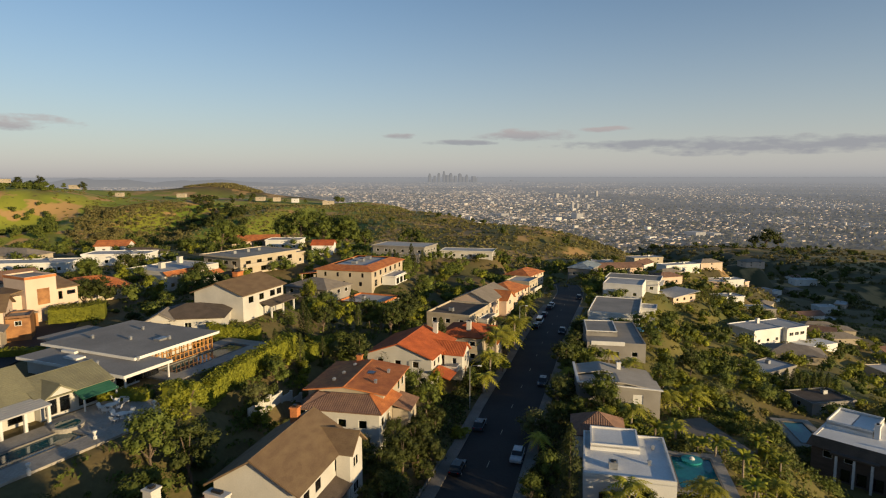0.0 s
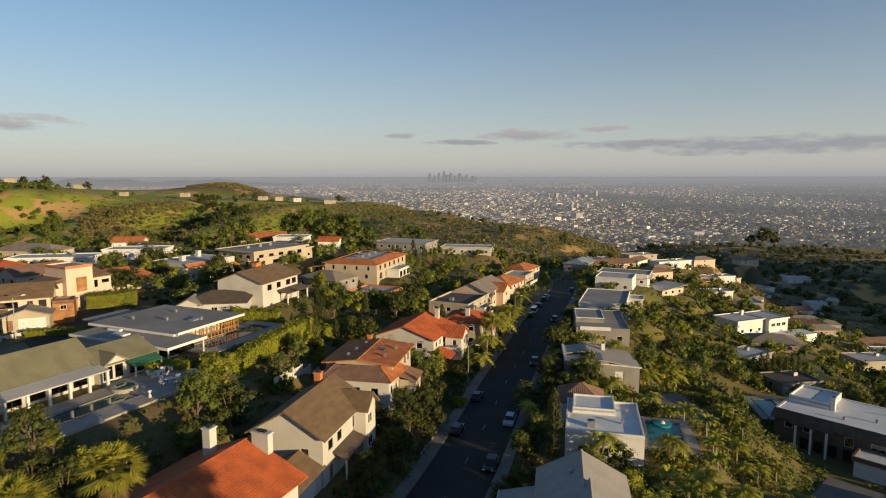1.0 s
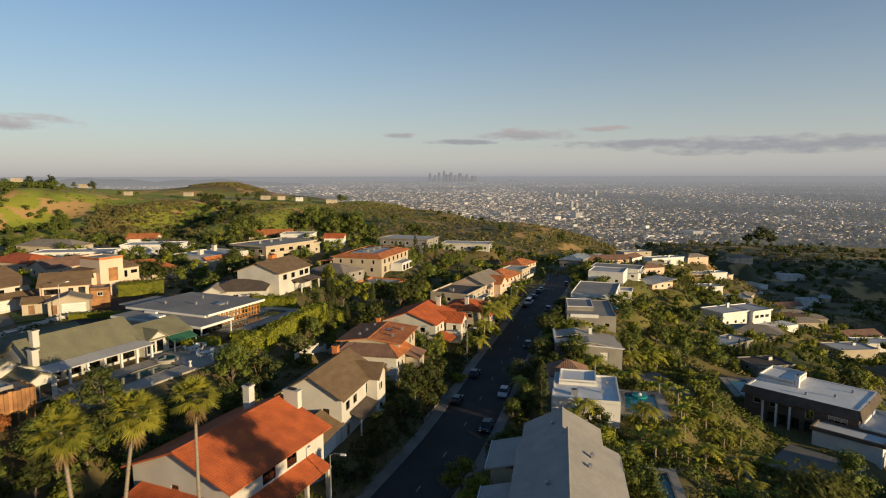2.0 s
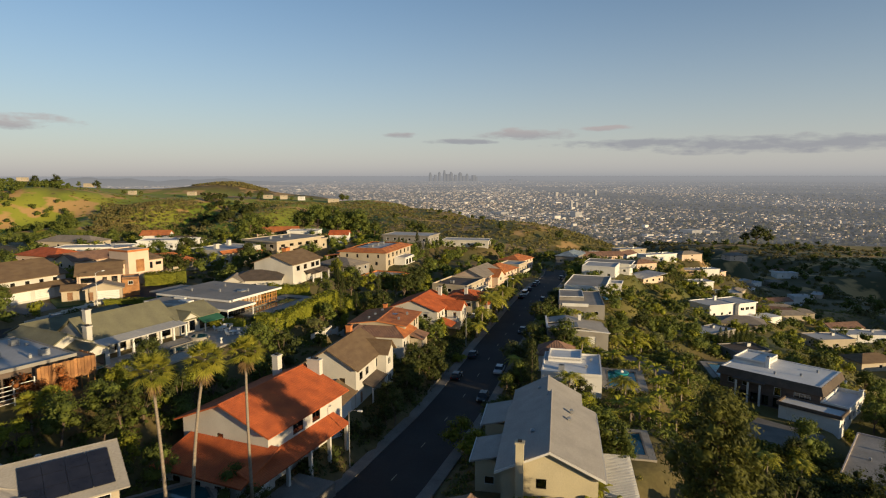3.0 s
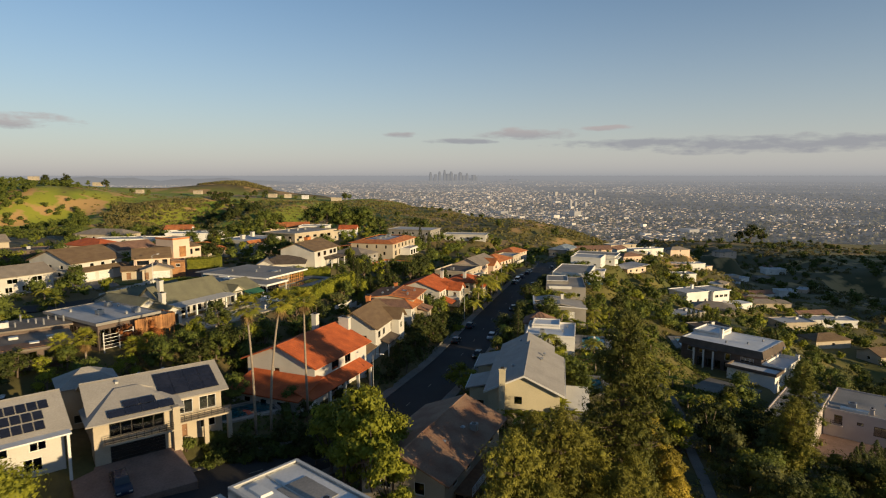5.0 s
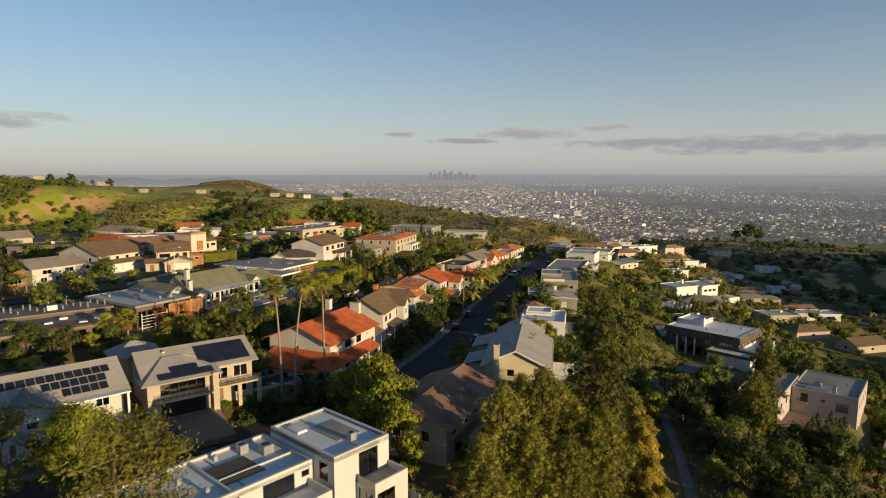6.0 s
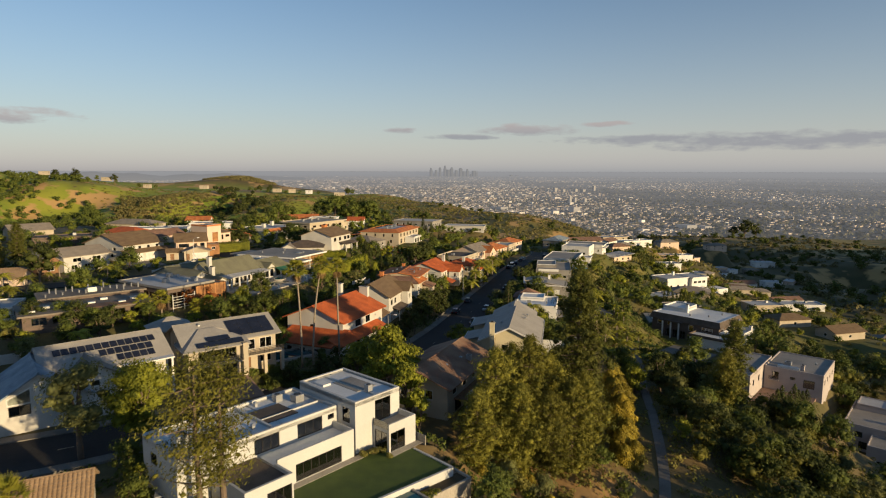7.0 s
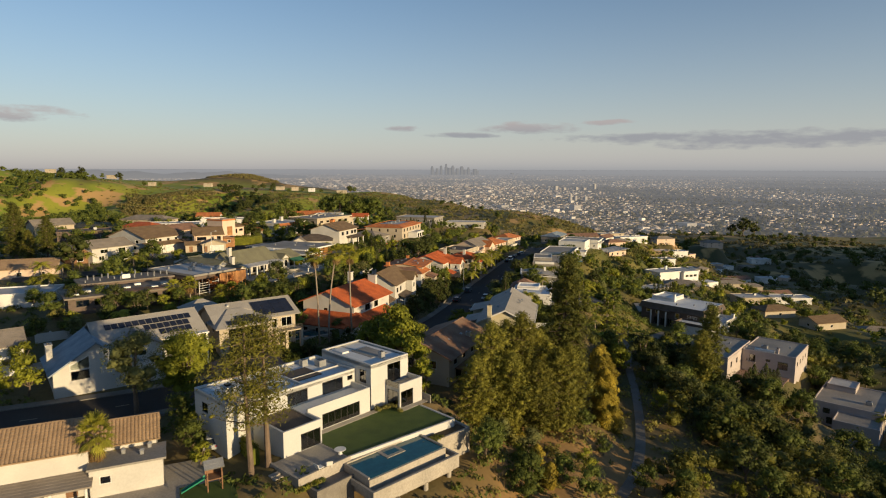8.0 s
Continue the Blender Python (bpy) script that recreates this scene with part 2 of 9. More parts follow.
# ---- kit ----
class Geo:
    """Collects vertices and faces of one mesh."""

    def __init__(self):
        self.v, self.f = [], []

    def add(self, verts, faces):
        n = len(self.v)
        self.v.extend(tuple(p) for p in verts)
        self.f.extend(tuple(i + n for i in f) for f in faces)
        return self

    def box(self, x0, y0, z0, x1, y1, z1):
        x0, x1, y0, y1, z0, z1 = min(x0, x1), max(x0, x1), min(y0, y1), max(y0, y1), min(z0, z1), max(z0, z1)
        return self.add([(x0, y0, z0), (x1, y0, z0), (x1, y1, z0), (x0, y1, z0), (x0, y0, z1), (x1, y0, z1), (x1, y1, z1), (x0, y1, z1)],
                        [(0, 3, 2, 1), (4, 5, 6, 7), (0, 1, 5, 4), (1, 2, 6, 5), (2, 3, 7, 6), (3, 0, 4, 7)])

    def taper(self, x0, y0, z0, x1, y1, z1, dx, dy):
        """A box whose top is drawn in by dx and dy on each side."""
        return self.add([(x0, y0, z0), (x1, y0, z0), (x1, y1, z0), (x0, y1, z0), (x0 + dx, y0 + dy, z1), (x1 - dx, y0 + dy, z1), (x1 - dx, y1 - dy, z1), (x0 + dx, y1 - dy, z1)],
                        [(0, 3, 2, 1), (4, 5, 6, 7), (0, 1, 5, 4), (1, 2, 6, 5), (2, 3, 7, 6), (3, 0, 4, 7)])

    def wall(self, a, b, thick, z0, z1):
        """An upright slab along the line from a to b."""
        d = Vector((b[0] - a[0], b[1] - a[1])).normalized() * (thick / 2)
        p = [(a[0] + d.y, a[1] - d.x), (b[0] + d.y, b[1] - d.x), (b[0] - d.y, b[1] + d.x), (a[0] - d.y, a[1] + d.x)]
        return self.add([(*q, z0) for q in p] + [(*q, z1) for q in p], [(0, 3, 2, 1), (4, 5, 6, 7), (0, 1, 5, 4), (1, 2, 6, 5), (2, 3, 7, 6), (3, 0, 4, 7)])

    def spin(self, degrees, cx, cy):
        """Turns all that is in it about an upright line."""
        c, s = math.cos(radians(degrees)), math.sin(radians(degrees))
        self.v = [(cx + (x - cx) * c - (y - cy) * s, cy + (x - cx) * s + (y - cy) * c, z) for x, y, z in self.v]
        return self

    def prism(self, loop, y0, y1):
        """A loop of (x, z) run along y."""
        n = len(loop)
        return self.add([(x, y0, z) for x, z in loop] + [(x, y1, z) for x, z in loop],
                        [tuple(range(n)), tuple(range(2 * n - 1, n - 1, -1))] + [(i, i + n, (i + 1) % n + n, (i + 1) % n) for i in range(n)])

    def tube(self, points, radii, sides=6):
        points = [Vector(p) for p in points]
        verts, faces = [], []
        for i, p in enumerate(points):
            d = (points[min(i + 1, len(points) - 1)] - points[max(i - 1, 0)]).normalized()
            a = d.orthogonal().normalized()
            b = d.cross(a)
            verts += [p + (a * math.cos(2 * math.pi * k / sides) + b * math.sin(2 * math.pi * k / sides)) * radii[i] for k in range(sides)]
        for i in range(len(points) - 1):
            faces += [(i * sides + k, i * sides + (k + 1) % sides, (i + 1) * sides + (k + 1) % sides, (i + 1) * sides + k) for k in range(sides)]
        faces += [tuple(range(sides - 1, -1, -1)), tuple(range((len(points) - 1) * sides, len(points) * sides))]
        return self.add(verts, faces)

    def mesh(self, name, material):
        """Welds shared corners and drops the faces where two boxes meet."""
        seen, spot = {}, []
        for p in self.v:
            spot.append(seen.setdefault((round(p[0], 3), round(p[1], 3), round(p[2], 3)), len(seen)))
        faces, count = [], {}
        for f in self.f:
            g = []
            for i in f:
                if spot[i] not in g:
                    g.append(spot[i])
            if len(g) > 2:
                key = tuple(sorted(g))
                count[key] = count.get(key, 0) + 1
                faces.append((key, g))
        me = bpy.data.meshes.new(name)
        me.from_pydata([k for k in seen], [], [g for key, g in faces if count[key] == 1])
        me.materials.append(material)
        return me


def part(name, geo, material, parent, label="", smooth=False):
    me = geo.mesh(name, material)
    if smooth:
        me.polygons.foreach_set("use_smooth", [True] * len(me.polygons))
    ob = new(name, me)
    ob.parent = parent
    if label:
        ob["label"] = label
    return ob


def thing(name, label, category, m, group="", kind=""):
    ob = tagged(new(name), label, category, group, kind)
    ob.matrix_basis = m
    return ob


def lone(name, geo, material, label, category, kind="", smooth=False):
    ob = new(name, geo.mesh(name, material))
    if smooth:
        ob.data.polygons.foreach_set("use_smooth", [True] * len(ob.data.polygons))
    return tagged(ob, label, category, "", kind)


def slope(geo, a, b, c, d, style):
    """A roof plane: eave a to b, top d to c. style: (pitch, rise, course, step) of its tiles or shingles."""
    a, b, c, d = (Vector(p) for p in (a, b, c, d))
    e = (b - a).normalized()
    length = (b - a).length
    up = d - a - e * (d - a).dot(e)
    rise = up.length
    up.normalize()
    n = e.cross(up)
    if n.z < 0:
        n = -n
    pitch, amp, course, step = style
    if amp:
        count = max(2, round(length / pitch)) * 4
        wave = [amp * (0, 0.75, 1, 0.75)[i % 4] for i in range(count + 1)]
    else:
        count = 2
        wave = [0] * (count + 1)
    rows = []
    for k in range(max(1, round(rise / course))):
        t0, t1 = k * course, min(rise, (k + 1) * course)
        rows += [(t0, step), (t1, 0.0)]
    rows[-1] = (rise, 0.0)
    left, right = (d - a).dot(e), (c - a).dot(e)
    verts, faces = [], []
    for t, off in rows:
        lo, hi = left * t / rise, length + (right - length) * t / rise
        for i in range(count + 1):
            s = min(max(length * i / count, lo), hi)
            verts.append(a + e * s + up * t + n * (off + wave[i]))
    w = count + 1
    for r in range(len(rows) - 1):
        faces += [(r * w + i, r * w + i + 1, (r + 1) * w + i + 1, (r + 1) * w + i) for i in range(count)]
    m, last = len(verts), (len(rows) - 1) * w
    verts += [p - n * 0.2 for p in (a, b, c, d)]
    faces += [(m + 3, m + 2, m + 1, m), (0, m, m + 1, count), (count, m + 1, m + 2, last + count), (last + count, m + 2, m + 3, last), (last, m + 3, m, 0)]
    geo.add(verts, faces)


BARREL, COURSES, PLAIN, FINE = (0.36, 0.07, 0.42, 0.03), (1, 0, 0.3, 0.025), (1, 0, 0.6, 0.02), (1, 0, 0.3, 0.008)


class House:
    def __init__(self, name, label, x, y, z, yaw, wall, group="", category="house"):
        self.root = thing(name, label, category, pose(x, y, z, 0, 0, yaw), group)
        self.wall = wall
        PADS.append((x, y, z, radians(yaw), [9e9, 9e9, -9e9, -9e9]))
        self.pad = PADS[-1][4]

    def reach(self, x0, y0, x1, y1):
        p = self.pad
        p[0], p[1], p[2], p[3] = min(p[0], x0), min(p[1], y0), max(p[2], x1), max(p[3], y1)

    def put(self, name, geo, material, label="", smooth=False):
        return part(name, geo, material, self.root, label, smooth)

    def block(self, x0, y0, x1, y1, z0, z1, op=None, wall=None, th=0.25, trim=None, slab=True):
        """Four walls with openings through them, windows and doors in the openings. op: face -> [(u0, v0, u1, v1, kind)]."""
        op = op or {}
        wall, trim = wall or self.wall, trim or TRIM
        if z0 < 0.6:
            self.reach(x0, y0, x1, y1)
        base = z0 - 2.5 if z0 < 0.6 else z0
        for face in ("-y", "+y", "-x", "+x"):
            long = x1 - x0 if face[1] == "y" else y1 - y0

            def cut(u0, u1, v0, v1, d0, d1, geo):
                if face == "-y":
                    geo.box(x0 + u0, y0 + d0, v0, x0 + u1, y0 + d1, v1)
                elif face == "+y":
                    geo.box(x1 - u1, y1 - d1, v0, x1 - u0, y1 - d0, v1)
                elif face == "+x":
                    geo.box(x1 - d1, y0 + u0, v0, x1 - d0, y0 + u1, v1)
                else:
                    geo.box(x0 + d0, y1 - u1, v0, x0 + d1, y1 - u0, v1)
                return geo

            holes = op.get(face, ())
            inset = 0.0 if face[1] == "y" else th
            us = sorted({inset, long - inset, *(min(max(u, inset), long - inset) for h in holes for u in (h[0], h[2]))})
            vs = sorted({base, z1, *(min(max(z0 + v, base), z1) for h in holes for v in (h[1], h[3]))})
            geo = Geo()
            for ua, ub in zip(us, us[1:]):
                if ub - ua < 0.01:
                    continue
                mid = (ua + ub) / 2
                for va, vb in zip(vs, vs[1:]):
                    if vb - va > 0.005 and not any(h[0] < mid < h[2] and h[1] < (va + vb) / 2 - z0 < h[3] for h in holes):
                        cut(ua, ub, va, vb, 0, th, geo)
            self.put("wall", geo, wall)
            for u0, v0, u1, v1, kind in holes:
                v0, v1 = v0 + z0, v1 + z0
                rim = Geo()
                t = 0.09
                cut(u0, u0 + t, v0, v1, 0.05, 0.17, rim)
                cut(u1 - t, u1, v0, v1, 0.05, 0.17, rim)
                cut(u0 + t, u1 - t, v0, v0 + t, 0.05, 0.17, rim)
                cut(u0 + t, u1 - t, v1 - t, v1, 0.05, 0.17, rim)
                if kind in "ws":
                    for k in range(1, max(1, round((u1 - u0) / 1.2))):
                        c = u0 + (u1 - u0) * k / max(1, round((u1 - u0) / 1.2))
                        cut(c - 0.035, c + 0.035, v0 + t, v1 - t, 0.07, 0.15, rim)
                    w = self.put("window", rim, DARKTRIM if kind == "s" else trim)
                    pane = part("pane", cut(u0 + t, u1 - t, v0 + t, v1 - t, 0.1, 0.115, Geo()), GLASS, w)
                    pane.visible_shadow = False
                elif kind == "d":
                    w = self.put("door", cut(u0 + t, u1 - t, v0, v1 - t, 0.08, 0.13, rim), BROWNWOOD)
                    part("knob", cut(u1 - 0.25, u1 - 0.19, v0 + 0.95, v0 + 1.05, 0.02, 0.08, Geo()), METAL, w)
                elif kind == "g":
                    w = self.put("garage_door", rim, trim)
                    n = 5
                    for k in range(n):
                        part("panel", cut(u0 + t, u1 - t, v0 + (v1 - v0 - t) * k / n + 0.015, v0 + (v1 - v0 - t) * (k + 1) / n - 0.015, 0.1, 0.14, Geo()), trim if trim is not TRIM else TRIM, w)
                elif kind == "o":
                    self.put("opening_frame", rim, trim)
        if slab:
            g = Geo()
            g.box(x0 + th, y0 + th, z0 + 0.02, x1 - th, y1 - th, z0 + 0.12)
            if z1 - z0 > 5:
                g.box(x0 + th, y0 + th, (z0 + z1) / 2 - 0.1, x1 - th, y1 - th, (z0 + z1) / 2 + 0.1)
            g.box((x0 + x1) / 2 - 0.08, y0 + th, z0 + 0.12, (x0 + x1) / 2 + 0.08, y1 - th, z1 - 0.1)
            self.put("floor_slab", g, INSIDE)

    def gable(self, x0, y0, x1, y1, ze, zr, mat_roof, axis="x", over=0.6, style=COURSES, wall=None, walls=True):
        k = (zr - ze) / ((y1 - y0) / 2 if axis == "x" else (x1 - x0) / 2)
        lo = ze - k * over
        t = 0.22
        roof = []
        if axis == "x":
            ym = (y0 + y1) / 2
            xa, xb = x0 - over, x1 + over
            roof.append(((xa, y0 - over, lo + t), (xb, y0 - over, lo + t), (xb, ym, zr + t), (xa, ym, zr + t)))
            roof.append(((xb, y1 + over, lo + t), (xa, y1 + over, lo + t), (xa, ym, zr + t), (xb, ym, zr + t)))
            cap = Geo().prism([(-0.18, 0), (0, 0.1), (0.18, 0), (0, -0.05)], xa, xb)
            cap.v = [(y, ym + x, zr + t + 0.03 + z) for x, y, z in cap.v]
            ends = [(x0, x0 + 0.25), (x1 - 0.25, x1)]
        else:
            xm = (x0 + x1) / 2
            ya, yb = y0 - over, y1 + over
            roof.append(((x1 + over, ya, lo + t), (x1 + over, yb, lo + t), (xm, yb, zr + t), (xm, ya, zr + t)))
            roof.append(((x0 - over, yb, lo + t), (x0 - over, ya, lo + t), (xm, ya, zr + t), (xm, yb, zr + t)))
            cap = Geo().prism([(-0.18, 0), (0, 0.1), (0.18, 0), (0, -0.05)], ya, yb)
            cap.v = [(xm + x, y, zr + t + 0.03 + z) for x, y, z in cap.v]
            ends = [(y0, y0 + 0.25), (y1 - 0.25, y1)]
        for c in roof:
            g = Geo()
            slope(g, *c, style)
            self.put("roof_slope", g, mat_roof)
        self.put("ridge_cap", cap, mat_roof)
        for ea, eb in ends if walls else ():
            lo_s, hi_s = (y0, y1) if axis == "x" else (x0, x1)
            w = Geo().prism([(lo_s, ze), (hi_s, ze), (hi_s, ze + 0.02), ((lo_s + hi_s) / 2, zr + 0.01), (lo_s, ze + 0.02)], ea, eb)
            if axis == "x":
                w = Geo().add([(y, x, z) for x, y, z in w.v], [tuple(reversed(f)) for f in w.f])
            self.put("gable_wall", w, wall or self.wall)

    def hip(self, x0, y0, x1, y1, ze, zr, mat_roof, over=0.6, style=COURSES, flat=0.0):
        """Four slopes; flat: half width of a level top."""
        x0, y0, x1, y1 = x0 - over, y0 - over, x1 + over, y1 + over
        half = min(x1 - x0, y1 - y0) / 2 - flat
        a, b, c, d = (x0, y0, ze), (x1, y0, ze), (x1, y1, ze), (x0, y1, ze)
        p, q, r, s = (x0 + half, y0 + half, zr), (x1 - half, y0 + half, zr), (x1 - half, y1 - half, zr), (x0 + half, y1 - half, zr)
        for i, j, k, l in ((a, b, q, p), (b, c, r, q), (c, d, s, r), (d, a, p, s)):
            g = Geo()
            slope(g, i, j, k, l, style)
            self.put("roof_slope", g, mat_roof)

    def shed(self, x0, y0, x1, y1, za, zb, mat_roof, over=0.4, style=COURSES, face="-y"):
        """One slope, low at the given face."""
        x0, y0, x1, y1 = x0 - over, y0 - over, x1 + over, y1 + over
        c = {"-y": ((x0, y0), (x1, y0), (x1, y1), (x0, y1)), "+x": ((x1, y0), (x1, y1), (x0, y1), (x0, y0)),
             "-x": ((x0, y1), (x0, y0), (x1, y0), (x1, y1)), "+y": ((x1, y1), (x0, y1), (x0, y0), (x1, y0))}[face]
        g = Geo()
        slope(g, (*c[0], za), (*c[1], za), (*c[2], zb), (*c[3], zb), style)
        return self.put("roof_slope", g, mat_roof)

    def flat(self, x0, y0, x1, y1, z, mat_roof, parapet=0.4, over=0.0, thick=0.3, edge=None, th=0.25):
        x0, y0, x1, y1 = x0 - over, y0 - over, x1 + over, y1 + over
        self.put("roof", Geo().box(x0 + (th if parapet else 0), y0 + (th if parapet else 0), z - thick, x1 - (th if parapet else 0), y1 - (th if parapet else 0), z), mat_roof)
        if parapet:
            g = Geo()
            g.box(x0, y0, z - thick, x1, y0 + th, z + parapet).box(x0, y1 - th, z - thick, x1, y1, z + parapet)
            g.box(x0, y0 + th, z - thick, x0 + th, y1 - th, z + parapet).box(x1 - th, y0 + th, z - thick, x1, y1 - th, z + parapet)
            self.put("parapet", g, edge or self.wall)

    def chimney(self, x, y, z0, z1, w=1.0, d=0.8, material=None):
        c = self.put("chimney", Geo().box(x - w / 2, y - d / 2, z0, x + w / 2, y + d / 2, z1 - 0.35).box(x - w / 2 - 0.1, y - d / 2 - 0.1, z1 - 0.35, x + w / 2 + 0.1, y + d / 2 + 0.1, z1 - 0.15), material or self.wall)
        part("flue", Geo().box(x - w / 4, y - d / 4, z1 - 0.15, x + w / 4, y + d / 4, z1 + 0.1), DARKTRIM, c)

    def vents(self, spots, z):
        for x, y in spots:
            self.put("roof_vent", Geo().box(x - 0.2, y - 0.2, z, x + 0.2, y + 0.2, z + 0.5).taper(x - 0.3, y - 0.3, z + 0.5, x + 0.3, y + 0.3, z + 0.7, 0.2, 0.2), METAL)

    def cooler(self, x, y, z, w=1.2):
        c = self.put("air_conditioner", Geo().box(x - w / 2, y - w / 2, z + 0.12, x + w / 2, y + w / 2, z + 1.0).box(x - w / 2, y - w / 2, z, x + w / 2, y - w / 2 + 0.1, z + 0.12).box(x - w / 2, y + w / 2 - 0.1, z, x + w / 2, y + w / 2, z + 0.12), METAL)
        part("grille", Geo().tube([(x, y, z + 1.0), (x, y, z + 1.06)], [w * 0.38, w * 0.36], 12), DARKTRIM, c)

    def rail(self, x0, y0, x1, y1, z, material=None, h=1.0):
        """A balustrade along one line."""
        g = Geo()
        n = max(2, round(math.hypot(x1 - x0, y1 - y0) / 0.9))
        for k in range(n + 1):
            x, y = x0 + (x1 - x0) * k / n, y0 + (y1 - y0) * k / n
            g.box(x - 0.03, y - 0.03, z, x + 0.03, y + 0.03, z + h)
        for zz in (0.15, 0.45, 0.72, h):
            g.box(min(x0, x1) - 0.03, min(y0, y1) - 0.03, z + zz - 0.03, max(x0, x1) + 0.03, max(y0, y1) + 0.03, z + zz + 0.03)
        self.put("balustrade", g, material or DARKTRIM)

    def panels(self, corner, along, up, cols, rows, w=1.0, h=1.65, lift=0.15, gap=0.05):
        """Solar panels on a slope, each one a part."""
        corner, along, up = Vector(corner), Vector(along).normalized(), Vector(up).normalized()
        n = along.cross(up)
        for i in range(cols):
            for j in range(rows):
                p = corner + along * (i * (w + gap)) + up * (j * (h + gap)) + n * lift
                q = [p, p + along * w, p + along * w + up * h, p + up * h]
                s = self.put("solar_panel", Geo().add(q + [v + n * 0.05 for v in q], [(3, 2, 1, 0), (4, 5, 6, 7), (0, 1, 5, 4), (1, 2, 6, 5), (2, 3, 7, 6), (3, 0, 4, 7)]), SOLAR)


PADS = []


def wins(n, u0, u1, v0=0.9, v1=2.2, w=1.4, kind="w"):
    """n windows evenly between u0 and u1."""
    step = (u1 - u0) / n
    return [(u0 + step * (i + 0.5) - w / 2, v0, u0 + step * (i + 0.5) + w / 2, v1, kind) for i in range(n)]


def all_round(x, y, storeys=1, apart=4.5):
    """Plain openings for the four faces of a block x by y."""
    op = {}
    for face, long in (("-y", x), ("+y", x), ("-x", y), ("+x", y)):
        rows = []
        for s in range(storeys):
            rows += wins(max(1, round(long / apart)), 0.4, long - 0.4, 0.9 + 3.0 * s, 2.2 + 3.0 * s)
        op[face] = rows
    return op


# ---- houses on the uphill side of the street ----
def red_house():
    h = House("red_roof_house", "white stucco two-storey house with a red clay tile roof", -27.5, 46.8, 4.6, 67, WHITE)
    h.block(-9, -7.5, 9, 7.5, 0, 6.7, {"-y": wins(2, 4.5, 11.5, 0.2, 2.3, 2.2) + wins(1, 5.2, 8, 4.3, 5.9, 2.4) + wins(1, 9.8, 12.2, 4.3, 5.9, 2.0) + [(14.5, 0, 15.6, 2.1, "d")],
                                       "-x": [(6.2, 4.4, 7.3, 5.4, "w")], "+y": wins(4, 1, 17, 4, 5.4), "+x": wins(2, 2, 13, 4, 5.4)}, trim=DARKTRIM)
    h.gable(-9, -7.5, 9, 7.5, 6.7, 9.7, RED_TILE, over=0.9, style=BARREL)
    h.block(-15.5, -8.4, -9, 5.5, 0, 2.9, {"-y": [(1.0, 0, 5.6, 2.3, "g")], "-x": wins(3, 1.5, 12, 0.9, 2.1)})
    h.shed(-15.5, -8.4, -9.1, 5.5, 2.9, 4.9, RED_TILE, face="-x", style=BARREL, over=0.7)
    h.shed(-14.4, -10.2, 6.2, -7.6, 2.7, 4.1, RED_TILE, style=BARREL, over=0.35)
    for x in (-8.5, -3.5, 1.2, 5.8):
        h.put("porch_post", Geo().box(x - 0.22, -10.5, -1.5, x + 0.22, -10.05, 2.7), WHITE)
    h.chimney(6.4, 3.0, 7.0, 12.2, 1.1, 1.1)
    h.chimney(9.4, -2.2, -0.5, 11.3, 0.9, 2.4)


def brown_house():
    h = House("brown_roof_house", "white stucco two-storey house with a brown shingle gable roof", -19.6, 71, 4.2, 76, WHITE)
    h.block(-7.3, -5.2, 7.3, 5.2, 0, 7.2, {"-y": wins(2, 1, 7, 4.4, 5.8, 1.5) + wins(1, 9.5, 13.5, 4.3, 5.9, 2.4) + wins(2, 7, 14, 0.6, 2.4, 1.8) + [(2, 0, 3.1, 2.1, "d")],
                                           "-x": [(7.2, 4.2, 8.3, 5.2, "w"), (3.2, 0.9, 4.4, 2.1, "w")], "+y": wins(3, 1, 13, 4, 5.4), "+x": wins(2, 1, 9, 4, 5.4)}, trim=DARKTRIM)
    h.gable(-7.3, -5.2, 7.3, 5.2, 7.2, 10.3, BROWN_SHINGLE, over=0.8)
    h.block(3.2, -7.2, 7.3, -5.3, 0, 7.2, {"-y": wins(1, 0.5, 3.6, 4.3, 5.8, 1.8) + wins(1, 0.5, 3.6, 0.8, 2.3, 1.8)})
    h.gable(3.2, -7.2, 7.3, -1.0, 7.2, 8.9, BROWN_SHINGLE, axis="y", over=0.6)
    h.shed(-4, -7.2, 3, -5.3, 2.9, 3.8, DARK_ROOF, over=0.3)
    for x in (-3.8, 2.8):
        h.put("porch_post", Geo().box(x - 0.12, -7.2, -1, x + 0.12, -6.95, 2.9), TRIM)
    h.chimney(4.6, 1.0, 8.0, 12.0, 1.0, 1.0, ORANGE_TILE)
    h.block(-14, -5.0, -7.4, 1.5, -0.2, 3.0, {"-y": [(0.8, 0, 5.0, 2.2, "g")]})
    h.gable(-14, -5.0, -7.4, 1.5, 3.0, 4.7, BROWN_SHINGLE, over=0.5)


